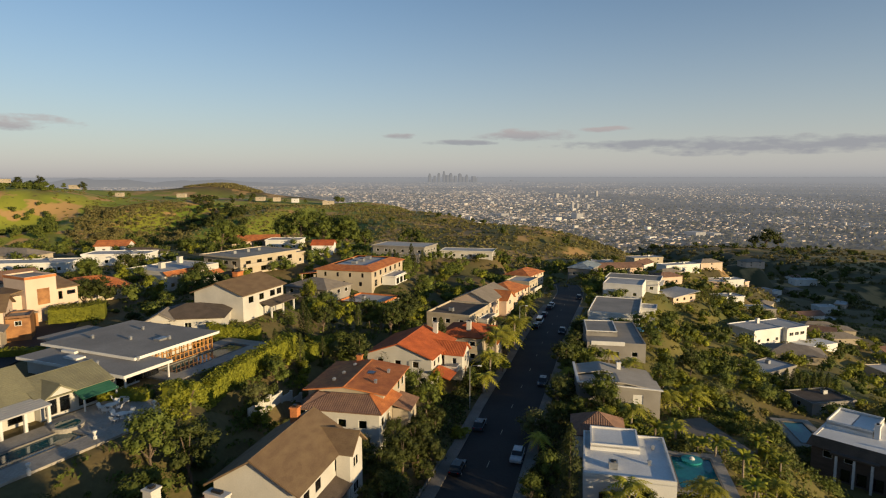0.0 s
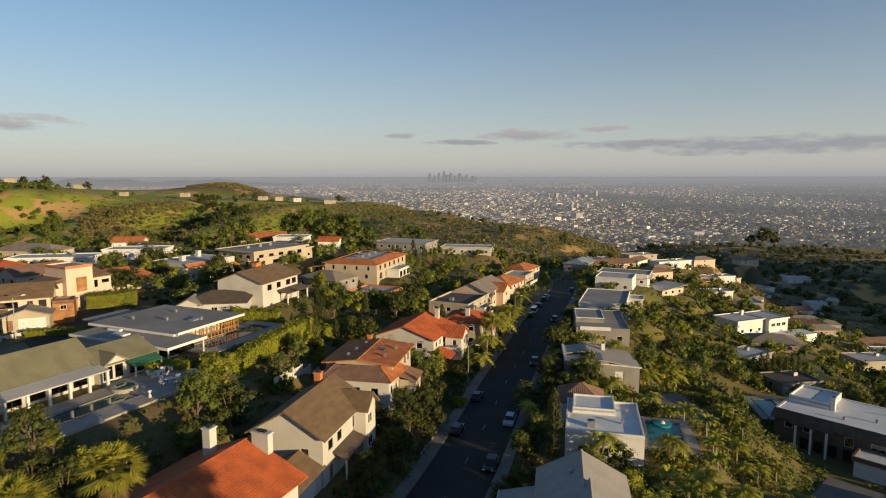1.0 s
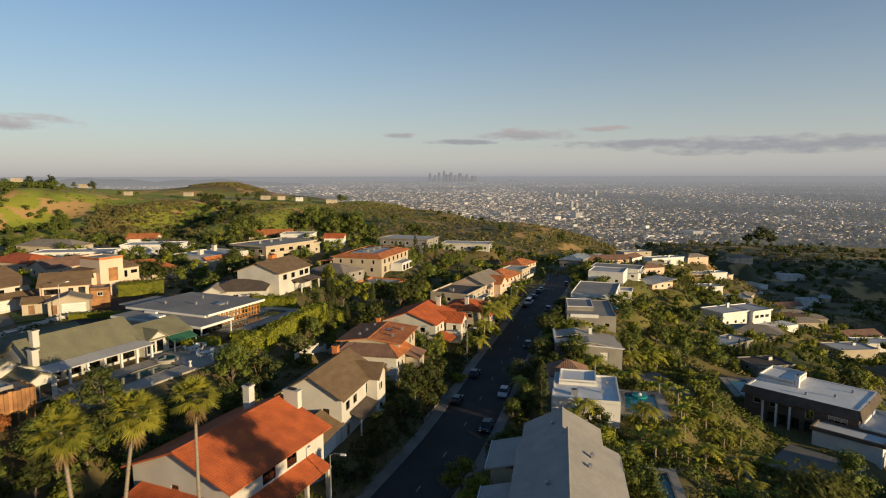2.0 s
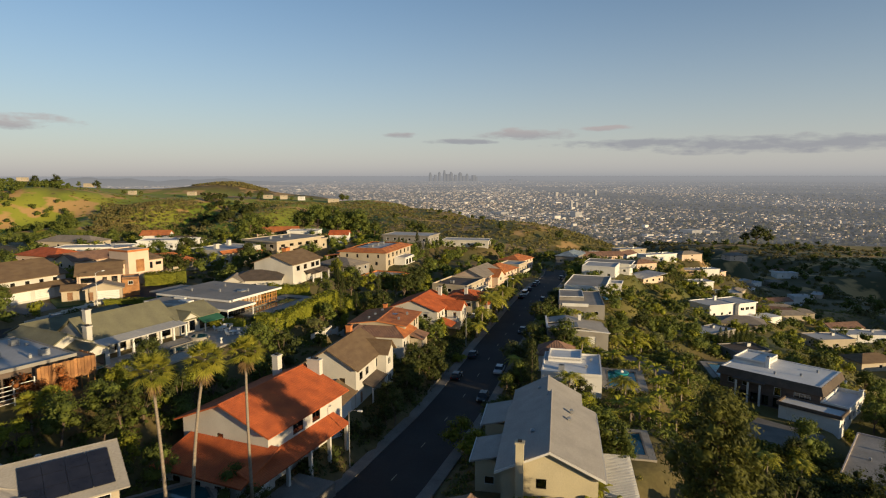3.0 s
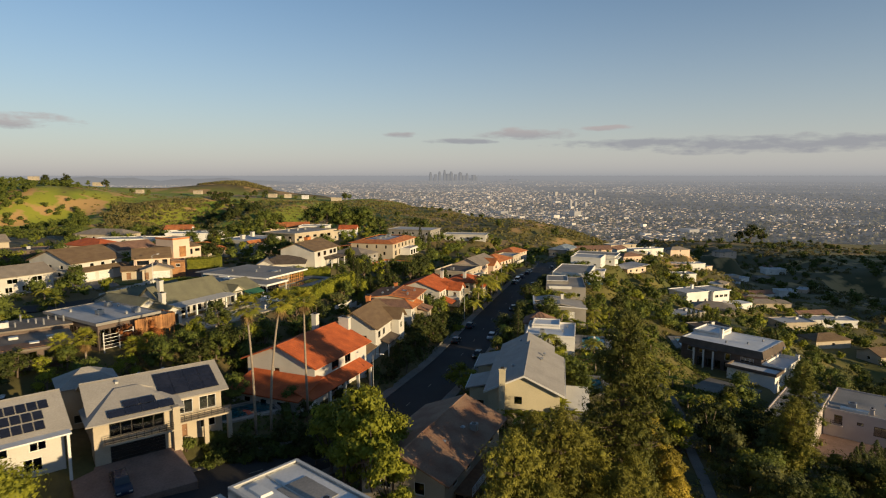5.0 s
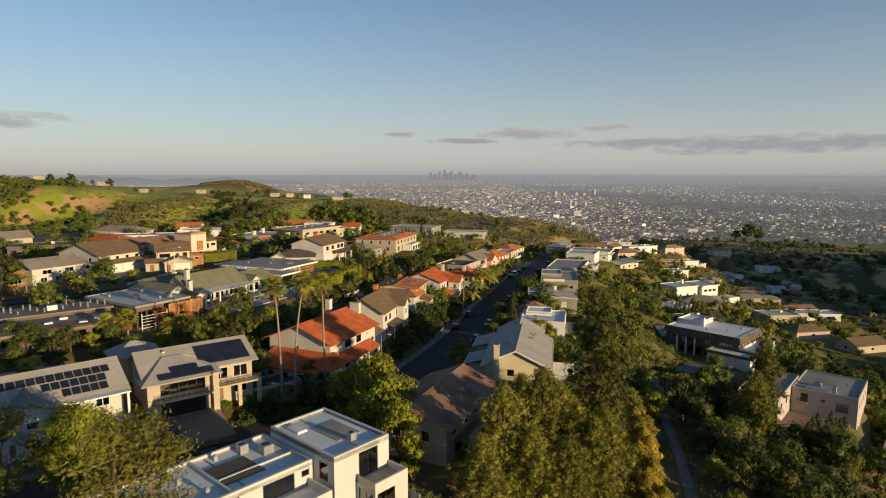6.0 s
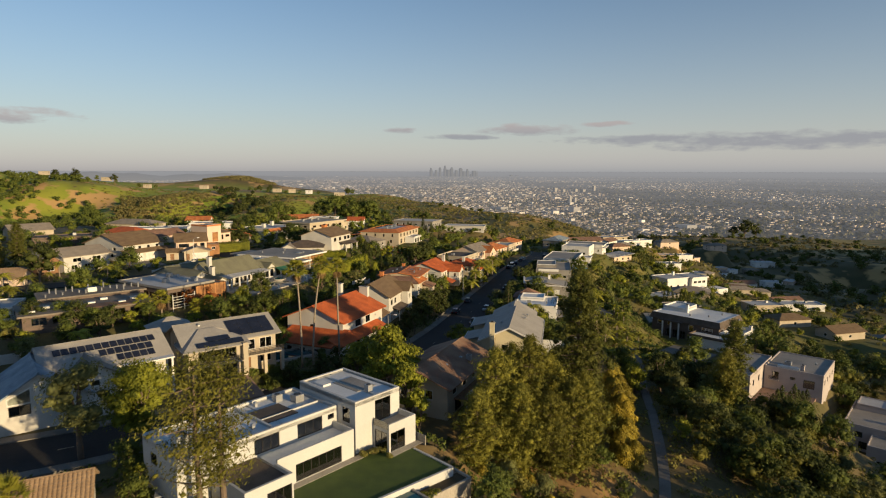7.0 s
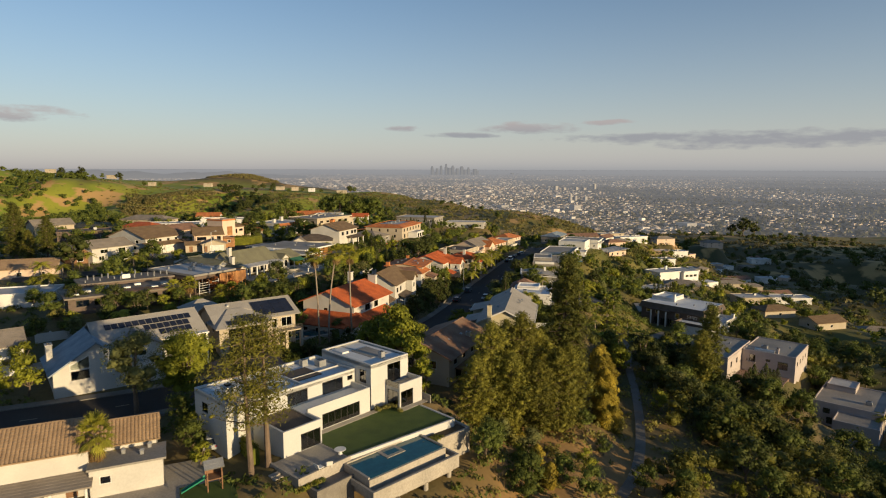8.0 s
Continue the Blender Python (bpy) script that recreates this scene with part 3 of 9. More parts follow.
def orange_house():
    h = House("orange_roof_house", "stucco house with stepped orange and brown tile roofs", -14.2, 99.6, 3.2, 78.8, CREAM)
    h.block(-7.3, -6.3, 6.1, 6.3, 0, 8.7, {"-y": [(8.6, 6.2, 10.2, 8.0, "w"), (11.0, 6.2, 12.6, 8.0, "w")] + wins(3, 1, 12.5, 3.0, 4.6, 1.6) + wins(2, 1, 12.5, 0.4, 2.3, 1.6), "+x": wins(2, 1, 11, 6.2, 7.8), "+y": wins(3, 1, 12, 5.6, 7.2)})
    h.gable(-7.3, -6.3, 6.1, 6.3, 8.7, 9.5, ORANGE_TILE, over=0.7, style=COURSES)
    h.put("skylight", Geo().box(-0.6, -2.6, 9.35, 0.8, -1.4, 9.62), GLASS)
    h.vents([(-4, -4), (1.5, -4.6), (3.5, 2.2), (-1, 2.6), (-4.5, 3.0)], 9.2)
    h.block(-11.2, -6.8, -7.4, 5.2, 0, 7.1, {"-y": wins(1, 0.5, 3.5, 4.2, 5.8, 1.6), "-x": wins(3, 1, 11, 4.4, 5.8) + wins(2, 1, 11, 1.0, 2.4)}, wall=WHITE)
    for c, tile in ((((-11.9, 5.9, 7.2), (-11.9, -7.4, 7.2), (-8.0, -4.2, 8.7), (-8.0, 2.0, 8.7)), BROWN_TILE), (((-11.9, -7.4, 7.2), (-2.9, -8.2, 7.2), (-2.9, -6.4, 8.2), (-8.0, -4.2, 8.7)), ORANGE_TILE), (((-6.0, 6.9, 7.2), (-11.9, 5.9, 7.2), (-8.0, 2.0, 8.7), (-7.4, 4.4, 8.7)), BROWN_TILE)):
        g = Geo()
        slope(g, *c, BARREL)
        h.put("roof_slope", g, tile)
    h.block(-2.6, -9.2, 2.6, -6.4, 0, 4.6, {"-y": wins(1, 0.8, 4.6, 0.6, 2.6, 2.2, "s")})
    h.shed(-2.8, -9.4, 2.8, -6.4, 4.6, 5.6, BROWN_TILE, style=BARREL, over=0.3)
    h.chimney(6.7, 2.4, 6.5, 10.6, 0.9, 0.9, ORANGE_TILE)


def spanish_house():
    h = House("spanish_house", "white stucco house with red barrel tile roofs and a balcony", -2.8, 129, 2.2, 72, WHITE)
    h.block(-8, -3.0, 8, 11.5, 0, 6.3, {"-y": wins(3, 1, 9, 4, 5.4), "-x": wins(3, 1, 13, 4, 5.4), "+y": wins(3, 1, 15, 4, 5.4)})
    h.gable(-8, -3.0, 8, 11.5, 6.3, 8.9, RED_TILE, over=0.6, style=BARREL)
    h.block(-1, -7.6, 4.5, -3.6, 0, 5.6, {"-y": wins(1, 1, 4.5, 3.4, 4.9, 1.2) + [(2.2, 0, 3.3, 2.2, "d")], "-x": wins(1, 1, 3.5, 3.4, 4.8, 1.0)})
    h.gable(-1, -7.6, 4.5, 0.8, 5.6, 7.4, RED_TILE, axis="y", over=0.5, style=BARREL)
    h.put("balcony", Geo().box(-3.8, -7.2, 2.5, -1.05, -4.0, 2.7).box(-3.8, -7.2, 2.7, -1.05, -7.0, 3.7).box(-3.8, -7.0, 2.7, -3.6, -4.0, 3.7), WHITE)
    h.shed(-8.5, -7, -4, -3.7, 2.6, 3.8, RED_TILE, style=BARREL, over=0.3)
    h.chimney(6.6, 1.0, 6.0, 10.6, 1.0, 1.0)
    h = House("spanish_house", "cream stucco house with red tile roofs beside a cypress", 6.5, 147, 1.5, 72, CREAM)
    h.block(-6, -5.5, 6, 5.5, 0, 6.2, all_round(12, 11, 2))
    h.hip(-6, -5.5, 6, 5.5, 6.2, 8.2, RED_TILE, style=BARREL)
    h.block(-4.5, -8.2, 0, -5.6, 0, 4.6, {"-y": wins(1, 0.4, 4, 2.8, 4.0, 1.2)})
    h.shed(-4.5, -8.2, 0, -5.7, 4.6, 5.6, RED_TILE, style=BARREL, over=0.3)
    h.chimney(-3.4, -1.0, 6.6, 9.6, 1.0, 1.0, WHITE)
    h = House("terrace_house", "brown stucco house with a dark flat roof terrace", 5, 172, 1.5, 66, CREAM)
    h.block(-9, -6.5, 8, 6.5, 0, 6.0, all_round(17, 13, 2))
    h.flat(-9, -6.5, 8, 6.5, 6.2, DARK_ROOF, 0.5)
    h.block(-3, -9.5, 5, -6.6, 0, 3.6, {"-y": wins(2, 0.5, 7.5, 0.8, 2.4, 1.6)})
    h.flat(-3, -9.5, 5, -6.6, 3.7, TAR_ROOF, 0.9, edge=WHITE)
    h.cooler(-4, 1, 6.2)
    h = House("gabled_house", "brown house with orange tile gables on the street", 13.5, 196, 1.0, 64, PEACH)
    h.block(-10, -6, 9, 6, 0, 6.0, all_round(19, 12, 2))
    h.gable(-10, -6, 9, 6, 6.0, 8.6, TAUPE_SHINGLE)
    h.block(-1, -8.5, 6, -6.1, 0, 5.2, {"-y": wins(1, 1, 6, 3.2, 4.6, 2.0)})
    h.gable(-1, -8.5, 6, 0, 5.2, 7.4, ORANGE_TILE, axis="y", style=COURSES)
    h = House("gabled_house", "tan house with an orange clay tile roof", 23, 218, -0.5, 62, PEACH)
    h.block(-8, -6, 8, 6, 0, 5.6, all_round(16, 12, 2))
    h.hip(-8, -6, 8, 6, 5.6, 8.2, ORANGE_TILE, style=COURSES)
    h = House("balcony_house", "pale house with white balconies at the street's bend", 33, 246, -3, 64, CREAM)
    h.block(-6, -5, 6, 5, 0, 6.4, all_round(12, 10, 2))
    h.flat(-6, -5, 6, 5, 6.5, PALE_ROOF, 0.5)
    h.put("balcony", Geo().box(-5, -7, 2.9, 5, -5.05, 3.1).box(-5, -7, 3.1, 5, -6.85, 4.1), WHITE)
    h = House("corner_house", "tan house with orange tile hip roof at the bend", 38, 276, -4, 60, PEACH)
    h.block(-9, -6, 9, 6, 0, 5.6, all_round(18, 12, 2))
    h.hip(-9, -6, 9, 6, 5.6, 8.0, ORANGE_TILE)


def plateau_houses():
    # white gable house with a garage skirt
    h = House("white_gable_house", "white two-storey house with a broad brown shingle gable roof", -113, 113, 15, 66, WHITE)
    h.block(-8, -9.5, 8, 9.5, 0, 5.0, {"-y": [(1, 0.1, 5.6, 2.3, "g"), (7, 0.1, 11.6, 2.3, "g")] + wins(4, 1, 15, 3.2, 4.4, 1.3), "-x": wins(3, 2, 17, 3.0, 4.2) + wins(2, 2, 17, 0.8, 2.0), "+x": wins(3, 2, 17, 1, 2.4)})
    h.gable(-8, -9.5, 8, 9.5, 5.0, 8.2, BROWN_SHINGLE, over=0.7)
    h.shed(-9, -13, 9, -9.6, 2.6, 3.5, BROWN_SHINGLE, over=0.3)
    h.block(-9, -12.6, 9, -9.7, -0.2, 2.5, {"-y": [(1.2, 0.2, 6, 2.4, "g"), (7, 0.2, 11.8, 2.4, "g")]})
    # house with garage front
    h = House("brown_gable_house", "white and brown two-storey house with a brown shingle roof", -117, 92, 14, 60, WHITE)
    h.block(-7, -5.5, 7, 5.5, 0, 4.8, {"-y": wins(2, 1, 13, 2.9, 4.2, 2.6) + wins(3, 1, 13, 0.6, 2.1, 1.8), "-x": wins(2, 1, 10, 2.6, 4.2, 2.2), "+x": wins(2, 1, 10, 1, 2.4)})
    h.gable(-7, -5.5, 7, 5.5, 4.8, 6.8, TAUPE_SHINGLE)
    h.block(-12, -3, -7.1, 6, 0, 3.8, {"-y": wins(1, 0.5, 4.5, 0.8, 2.3, 2.0)}, wall=BROWNWOOD)
    h.gable(-12, -3, -7.1, 6, 3.8, 5.6, TAUPE_SHINGLE, axis="y", wall=BROWNWOOD)
    # peach house with a box tower
    h = House("peach_gable_house", "peach stucco house with a brown gable roof and a low garage", -90, 114.5, 15, 27, PEACH)
    h.block(-5.5, -5, 4.2, 5, 0, 5.6, {"-y": [(0.8, 3.6, 4.0, 4.9, "w"), (5.6, 3.9, 6.6, 4.9, "w"), (7.6, 3.2, 9.0, 5.0, "w")], "+x": wins(2, 1, 9, 3.4, 4.6), "-x": wins(2, 1, 9, 3.4, 4.8, 1.8)}, trim=DARKTRIM)
    h.gable(-5.5, -5, 4.2, 5, 5.6, 7.8, BROWN_SHINGLE, over=0.6)
    h.block(-3.5, -10.5, 4.5, -5.1, 0, 2.8, {"-y": [(2.6, 0.1, 7.4, 2.3, "g"), (0.6, 0, 1.7, 2.1, "d")]}, wall=CREAM)
    h.gable(-3.5, -10.5, 4.5, -5.1, 2.8, 4.1, TAUPE_SHINGLE, axis="y", over=0.6, wall=CREAM)
    h.shed(-8.8, -7.5, -3.6, -5.1, 2.4, 3.6, BROWN_SHINGLE, over=0.3)
    h.block(-8.8, -7.2, -3.6, -5.1, -0.2, 2.4, {"-y": [(1.2, 0.1, 2.4, 2.1, "d")]}, wall=CREAM)
    h.block(4.4, -4.6, 8.4, 0.5, 0, 4.0, {"-y": wins(1, 0.5, 3.5, 2.4, 3.4, 1.2)}, wall=CLADDING)
    h.flat(4.4, -4.6, 8.4, 0.5, 4.1, TAR_ROOF, 0.3, edge=BROWNWOOD)
    h = House("box_tower_house", "peach stucco house with a tall box tower and a rust-red shutter", -89.1, 125.8, 15, 62, PEACH)
    h.block(0, 0, 6.4, 8.5, 0, 9.4, {})
    h.flat(0, 0, 6.4, 8.5, 9.5, TAR_ROOF, 0.3, edge=PEACH)
    h.put("trim_band", Geo().box(-0.12, -0.12, 9.2, 6.52, -0.01, 9.75).box(-0.12, 0, 9.2, -0.01, 8.5, 9.75), ORANGE_TILE)
    h.put("shutter", Geo().box(2.3, -0.12, 3.4, 4.8, -0.01, 6.9), CLADDING)
    h.block(6.5, 0.4, 11.2, 8.5, 0, 6.4, {"-y": [(0.3, 0.2, 1.9, 2.4, "o"), (2.6, 0.2, 4.3, 2.4, "o"), (0.4, 3.8, 1.3, 5.6, "w"), (2.3, 4.6, 4.2, 5.5, "w")], "+x": wins(2, 1, 7, 3.6, 4.8)}, trim=DARKTRIM)
    h.shed(6.6, 0.4, 11.2, 8.5, 6.4, 8.0, BROWN_SHINGLE, over=0.4)
    h.block(-6, 1.5, -0.1, 8.5, 0, 5.8, {"-y": wins(1, 1, 5, 3.4, 4.8, 1.8), "-x": wins(2, 1, 6, 3.4, 4.8)})
    h.shed(-6, 1.5, -0.3, 8.5, 5.8, 7.0, BROWN_SHINGLE, over=0.4, face="-x")
    h.put("carport_roof", Geo().box(-5.6, -3.6, 2.5, 0.4, 1.2, 2.8), BROWN_ROOF)
    for x in (-5.3, -0.1):
        h.put("carport_pier", Geo().box(x, -3.3, -0.4, x + 0.5, -2.7, 2.48), CLADDING)
    # olive-roofed bungalow with a colonnade by the pool
    h = House("olive_roof_bungalow", "white bungalow with an olive shingle roof and a columned pool porch", -61.5, 71, 13.7, 64, WHITE)
    h.block(-9, -3.2, 8.5, 6, 0, 3.3, {"-y": wins(5, 0.8, 17, 0.2, 2.4, 2.4, "s"), "-x": wins(2, 1, 8, 0.9, 2.2)})
    h.gable(-9, -3.2, 8.5, 6, 3.3, 6.4, OLIVE_SHINGLE, over=0.6)
    h.shed(-9.5, -6.9, 8.4, -3.9, 2.75, 3.15, PALE_ROOF, over=0.2, style=PLAIN)
    for k in range(7):
        h.put("column", Geo().box(-9.2 + k * 2.9, -6.8, -0.3, -8.85 + k * 2.9, -6.45, 2.6), TRIM)
    h.block(8.6, -4.4, 18.2, 4, 0, 2.9, {"-y": [(0.6, 0.2, 2.2, 2.3, "s"), (2.6, 0.2, 4.0, 2.3, "s"), (5.2, 0.1, 8.8, 2.2, "s")], "+x": wins(2, 1, 7, 0.9, 2.2)})
    h.gable(8.6, -4.4, 18.2, 4, 2.9, 4.7, OLIVE_SHINGLE, over=0.7)
    h.gable(9.0, -5.2, 12.6, -1.2, 3.0, 4.2, OLIVE_SHINGLE, axis="y", over=0.4)
    h.shed(12.9, -7.0, 18.0, -5.1, 2.0, 2.75, AWNING, over=0.1, style=PLAIN)
    for x in (13.0, 17.8):
        h.put("awning_post", Geo().box(x, -6.9, -0.2, x + 0.18, -6.7, 2.1), TRIM)
    h.block(-18, -4, -9.2, 8, 0, 3.0, {"-y": wins(2, 0.5, 8, 0.3, 2.3, 2.2)})
    h.gable(-18, -4, -9.2, 8, 3.0, 5.4, OLIVE_SHINGLE, axis="y", over=0.6)
    h.block(-14.5, -9.5, -9.8, -4.2, -0.2, 2.8, {"-y": [(1.0, 0.2, 3.9, 2.4, "o")]}, trim=AWNING)
    h.gable(-14.5, -9.5, -9.8, -4.2, 2.8, 3.9, OLIVE_SHINGLE, axis="y", over=0.5)
    h.chimney(-7.2, 0.0, 5.0, 8.2, 1.0, 1.0)
    h.chimney(-9.2, -3.0, 3.0, 6.0, 1.0, 1.2)
    h.block(-12, 6.2, 6, 16, 0, 3.0, all_round(18, 9.8))
    h.gable(-12, 6.2, 6, 16, 3.0, 5.0, OLIVE_SHINGLE, over=0.5)
    # flat-roofed house under rebuilding, bare studs
    h = House("flat_roof_house", "flat grey-roofed house with bare orange timber studs under the eaves", -54.5, 99.5, 14.2, 67, WHITE)
    h.block(-1, -2.5, 12.5, 13.5, 0, 2.95, {"-y": [(0.4, 0.1, 3.4, 3.0, "o")]})
    h.flat(-4.5, -7.9, 13.8, 14.5, 3.3, TAR_ROOF, 0, thick=0.45)
    h.put("fascia", Geo().box(-4.55, -8.0, 2.85, 13.85, -7.9, 3.32).box(-4.6, -7.9, 2.85, -4.5, 14.5, 3.32), TRIM)
    h.block(-9.2, -9.0, -4.7, 11, 0, 2.4, {"-y": [(0.4, 0.2, 4.0, 2.2, "s")]})
    h.flat(-10.2, -12.6, -1.4, 12, 2.75, TAR_ROOF, 0, thick=0.4)
    h.put("fascia", Geo().box(-10.25, -12.7, 2.3, -1.4, -12.6, 2.78).box(-10.3, -12.6, 2.3, -10.2, 12, 2.78), TRIM)
    h.block(0, 14.6, 8, 20, 0, 2.4, all_round(8, 5.4))
    h.flat(-1, 12.5, 9, 21, 2.7, TAR_ROOF, 0, thick=0.35)
    for k in range(16):
        h.put("stud", Geo().box(-1.2 + k * 0.95, -6.9, -0.1, -1.08 + k * 0.95, -6.75, 2.86), WOOD)
    for z in (0.0, 0.95, 1.9, 2.72):
        h.put("plate", Geo().box(-1.2, -6.72, z, 13.2, -6.6, z + 0.12), WOOD)
    for k in range(9):
        h.put("stud", Geo().box(1.0 + k * 1.4, -4.6, -0.1, 1.14 + k * 1.4, -4.45, 2.86), WOOD)
    for k in range(6):
        h.put("stud", Geo().box(13.1, -6.6 + k * 1.0, -0.1, 13.25, -6.45 + k * 1.0, 2.86), WOOD)
    for x in (-9.8, -1.9):
        h.put("eave_post", Geo().box(x, -12.2, -0.3, x + 0.2, -12.0, 2.35), TRIM)
    for k in range(5):
        h.put("glass_panel", Geo().box(-8.5 + k * 1.5, -9.2, 0.0, -7.2 + k * 1.5, -9.12, 2.2), GLASS)
    h.vents([(3, 2), (9, 6), (6, -4), (1, 9)], 3.3)
    h.put("roof_curb", Geo().box(4.2, -3.6, 3.3, 6.4, -2.2, 3.6), METAL)
    h.put("roof_curb", Geo().box(-7.8, 1.0, 2.75, -6.2, 4.2, 3.05), TRIM)
    h.put("roof_curb", Geo().box(-5.6, 4.6, 2.75, -4.9, 7.8, 3.15), TRIM)
    h.vents([(-8, -4), (-4, -8)], 2.75)
    # rust-clad flat house
    h = House("rust_clad_house", "flat-roofed house with rusted steel cladding over glass", -67, 50, 13.2, 58, GREYWALL)
    h.block(-7.5, -7.5, 4.3, 11, 0, 4.6, {"-y": wins(3, 0.3, 6.2, 0.2, 3.6, 1.8, "s"), "-x": wins(5, 0.5, 18, 0.2, 3.4, 3.2, "s")}, wall=DARKWALL)
    h.flat(-8, -8, 4.8, 11.5, 4.8, PALE_ROOF, 0.2, edge=GREYWALL)
    for k in range(16):
        h.put("board", Geo().box(-1.6 + k * 0.51, -9.6 - 0.03 * (k % 2), 1.7 + 0.05 * (k * 7 % 3), -1.13 + k * 0.51, -9.4, 4.5 + 0.06 * (k * 5 % 3)), CLADDING)
    for k in range(9):
        h.put("board", Geo().box(6.6, -9.5 + k * 0.51, 1.7, 6.8 + 0.03 * (k % 2), -9.03 + k * 0.51, 4.5 + 0.06 * (k * 5 % 3)), CLADDING)
    h.put("board_rail", Geo().box(-1.6, -9.38, 1.9, 6.5, -9.3, 2.05), BROWNWOOD)
    h.put("board_rail", Geo().box(-1.6, -9.38, 3.9, 6.5, -9.3, 4.05), BROWNWOOD)
    h.put("deck", Geo().box(-1.6, -9.3, 1.5, 6.5, -7.55, 1.75), BROWNWOOD)
    h.put("deck_roof", Geo().box(4.85, -8.9, 4.2, 6.5, -5.0, 4.4), BROWN_ROOF)
    for k in range(9):
        h.put("deck_post", Geo().box(-1.4 + k * 0.98, -9.5, -3, -1.26 + k * 0.98, -9.3, 1.6), WOOD)
    for k in range(5):
        h.put("balcony_rail", Geo().box(-7.6, -9.2, 0.3 + 0.62 * k, -1.8, -9.12, 0.38 + 0.62 * k), TRIM)
    for x in (-7.5, -4.6, -1.9):
        h.put("balcony_post", Geo().box(x, -9.25, -3, x + 0.14, -9.1, 3.4), TRIM)
    for x, y in ((-3, 0), (2, 6), (2, -4)):
        h.cooler(x, y, 4.8)
    h.vents([(0, -4), (3, 4), (-5, 7)], 4.8)
    h = House("long_flat_house", "long low house with grey flat roofs and clerestory glass", -77, 30, 12.8, 38, GREYWALL)
    h.block(-12, -5, 11, 6, 0, 3.6, {"-y": wins(6, 1, 22, 1.6, 3.1, 2.6, "s"), "-x": wins(2, 1, 10, 0.9, 2.4)}, wall=DARKWALL)
    h.flat(-12.8, -6, 11.8, 6.8, 3.9, BROWN_ROOF, 0, thick=0.35)
    h.block(-8, 6.2, 12, 15, 0, 4.4, all_round(20, 8.8), wall=DARKWALL)
    h.flat(-8.6, 6.2, 12.6, 15.5, 4.7, BROWN_ROOF, 0, thick=0.35)
    for k in range(18):
        x, y = -7 + k * 1.08, 8 + (k * 5 % 7) * 0.95
        h.put("roof_pipe", Geo().tube([(x, y, 4.6), (x, y, 5.2 + 0.3 * (k % 3)), (x + 0.1, y, 5.3 + 0.3 * (k % 3))], [0.16, 0.16, 0.26], 8), METAL)
    for k in range(8):
        h.put("roof_curb", Geo().box(-11 + k * 2.7, -3 + (k % 3) * 2.6, 3.9, -9.6 + k * 2.7, -1.8 + (k % 3) * 2.6, 4.2 + 0.12 * (k % 2)), METAL)
    h.put("roof_deck", Geo().box(-3, -5.5, 3.92, 8, -1.5, 4.0), BROWNWOOD)
    h.cooler(2, 10, 4.7, 1.8)
    h.cooler(-4, 0, 3.9, 1.6)
    # white house with brick chimney
    h = House("chimney_house", "white two-storey house with a brown gable roof and brick chimney", -47.4, 138.6, 14.4, 72.5, WHITE)
    h.block(-8.3, -6.4, 7.6, 6.4, 0, 5.9, {"-y": wins(2, 1, 9, 3.7, 5.1, 1.8) + wins(2, 10, 15.5, 3.7, 5.1, 2.0), "-x": [], "+x": wins(2, 1, 12, 3.8, 5)}, trim=DARKTRIM)
    h.gable(-8.3, -6.4, 7.6, 6.4, 5.9, 8.2, BROWN_SHINGLE, over=0.7)
    h.shed(-2, -9.4, 8, -6.5, 2.5, 3.2, DARK_ROOF, over=0.3)
    for x in (-1.8, 3, 7.6):
        h.put("porch_post", Geo().box(x, -9.3, -0.5, x + 0.3, -9.0, 2.5), TRIM)
    h.chimney(1, 1.5, 7, 9.6, 2.2, 1.4, ORANGE_TILE)
    h = House("hip_roof_garage", "low white garage with a dark brown hip roof", -53.3, 125.6, 14.4, 9, WHITE)
    h.block(-6.9, -5.5, 6.9, 5.5, 0, 2.9, {"-y": wins(3, 1, 13, 0.8, 2.0)})
    h.hip(-6.9, -5.5, 6.9, 5.5, 2.9, 5.0, DARK_ROOF)
    h.gable(-7.6, -6.6, -2.4, -1.0, 2.7, 4.1, TAUPE_SHINGLE, axis="y", over=0.4)
    h = House("orange_hip_house", "cream bungalow with an orange clay tile hip roof", -91.5, 152.5, 15.0, 42, CREAM)
    h.block(-8.8, -6, 8.8, 6, 0, 3.0, {"-y": [(2, 0.9, 4, 2.2, "w"), (9, 0.2, 9.6, 2.6, "o"), (11, 0.8, 14, 2.3, "w")], "+x": wins(2, 1, 11, 0.9, 2.2)})
    h.hip(-8.8, -6, 8.8, 6, 3.0, 5.7, ORANGE_TILE, style=BARREL)
    h = House("white_flat_house", "white flat-roofed house with orange tile edges", -81, 178, 14, 65, WHITE)
    h.block(-10, -8, 10, 8, 0, 5.2, all_round(20, 16, 1))
    h.flat(-10, -8, 10, 8, 5.4, PALE_ROOF, 0.3)
    h.shed(-10.3, -9.4, 2, -8.05, 4.6, 5.7, ORANGE_TILE, over=0.1)
    h.shed(2.5, -9.8, 10.3, -8.05, 3.0, 3.9, ORANGE_TILE, over=0.1)
    h.chimney(-4, 0, 5.4, 7.3, 1.6, 1.2)
    h.chimney(6, 4, 5.4, 7.6, 1.4, 1.2)
    h = House("cream_modern_house", "cream two-storey house with flat roof and recessed balconies", -68, 211, 13.6, 60, CREAM)
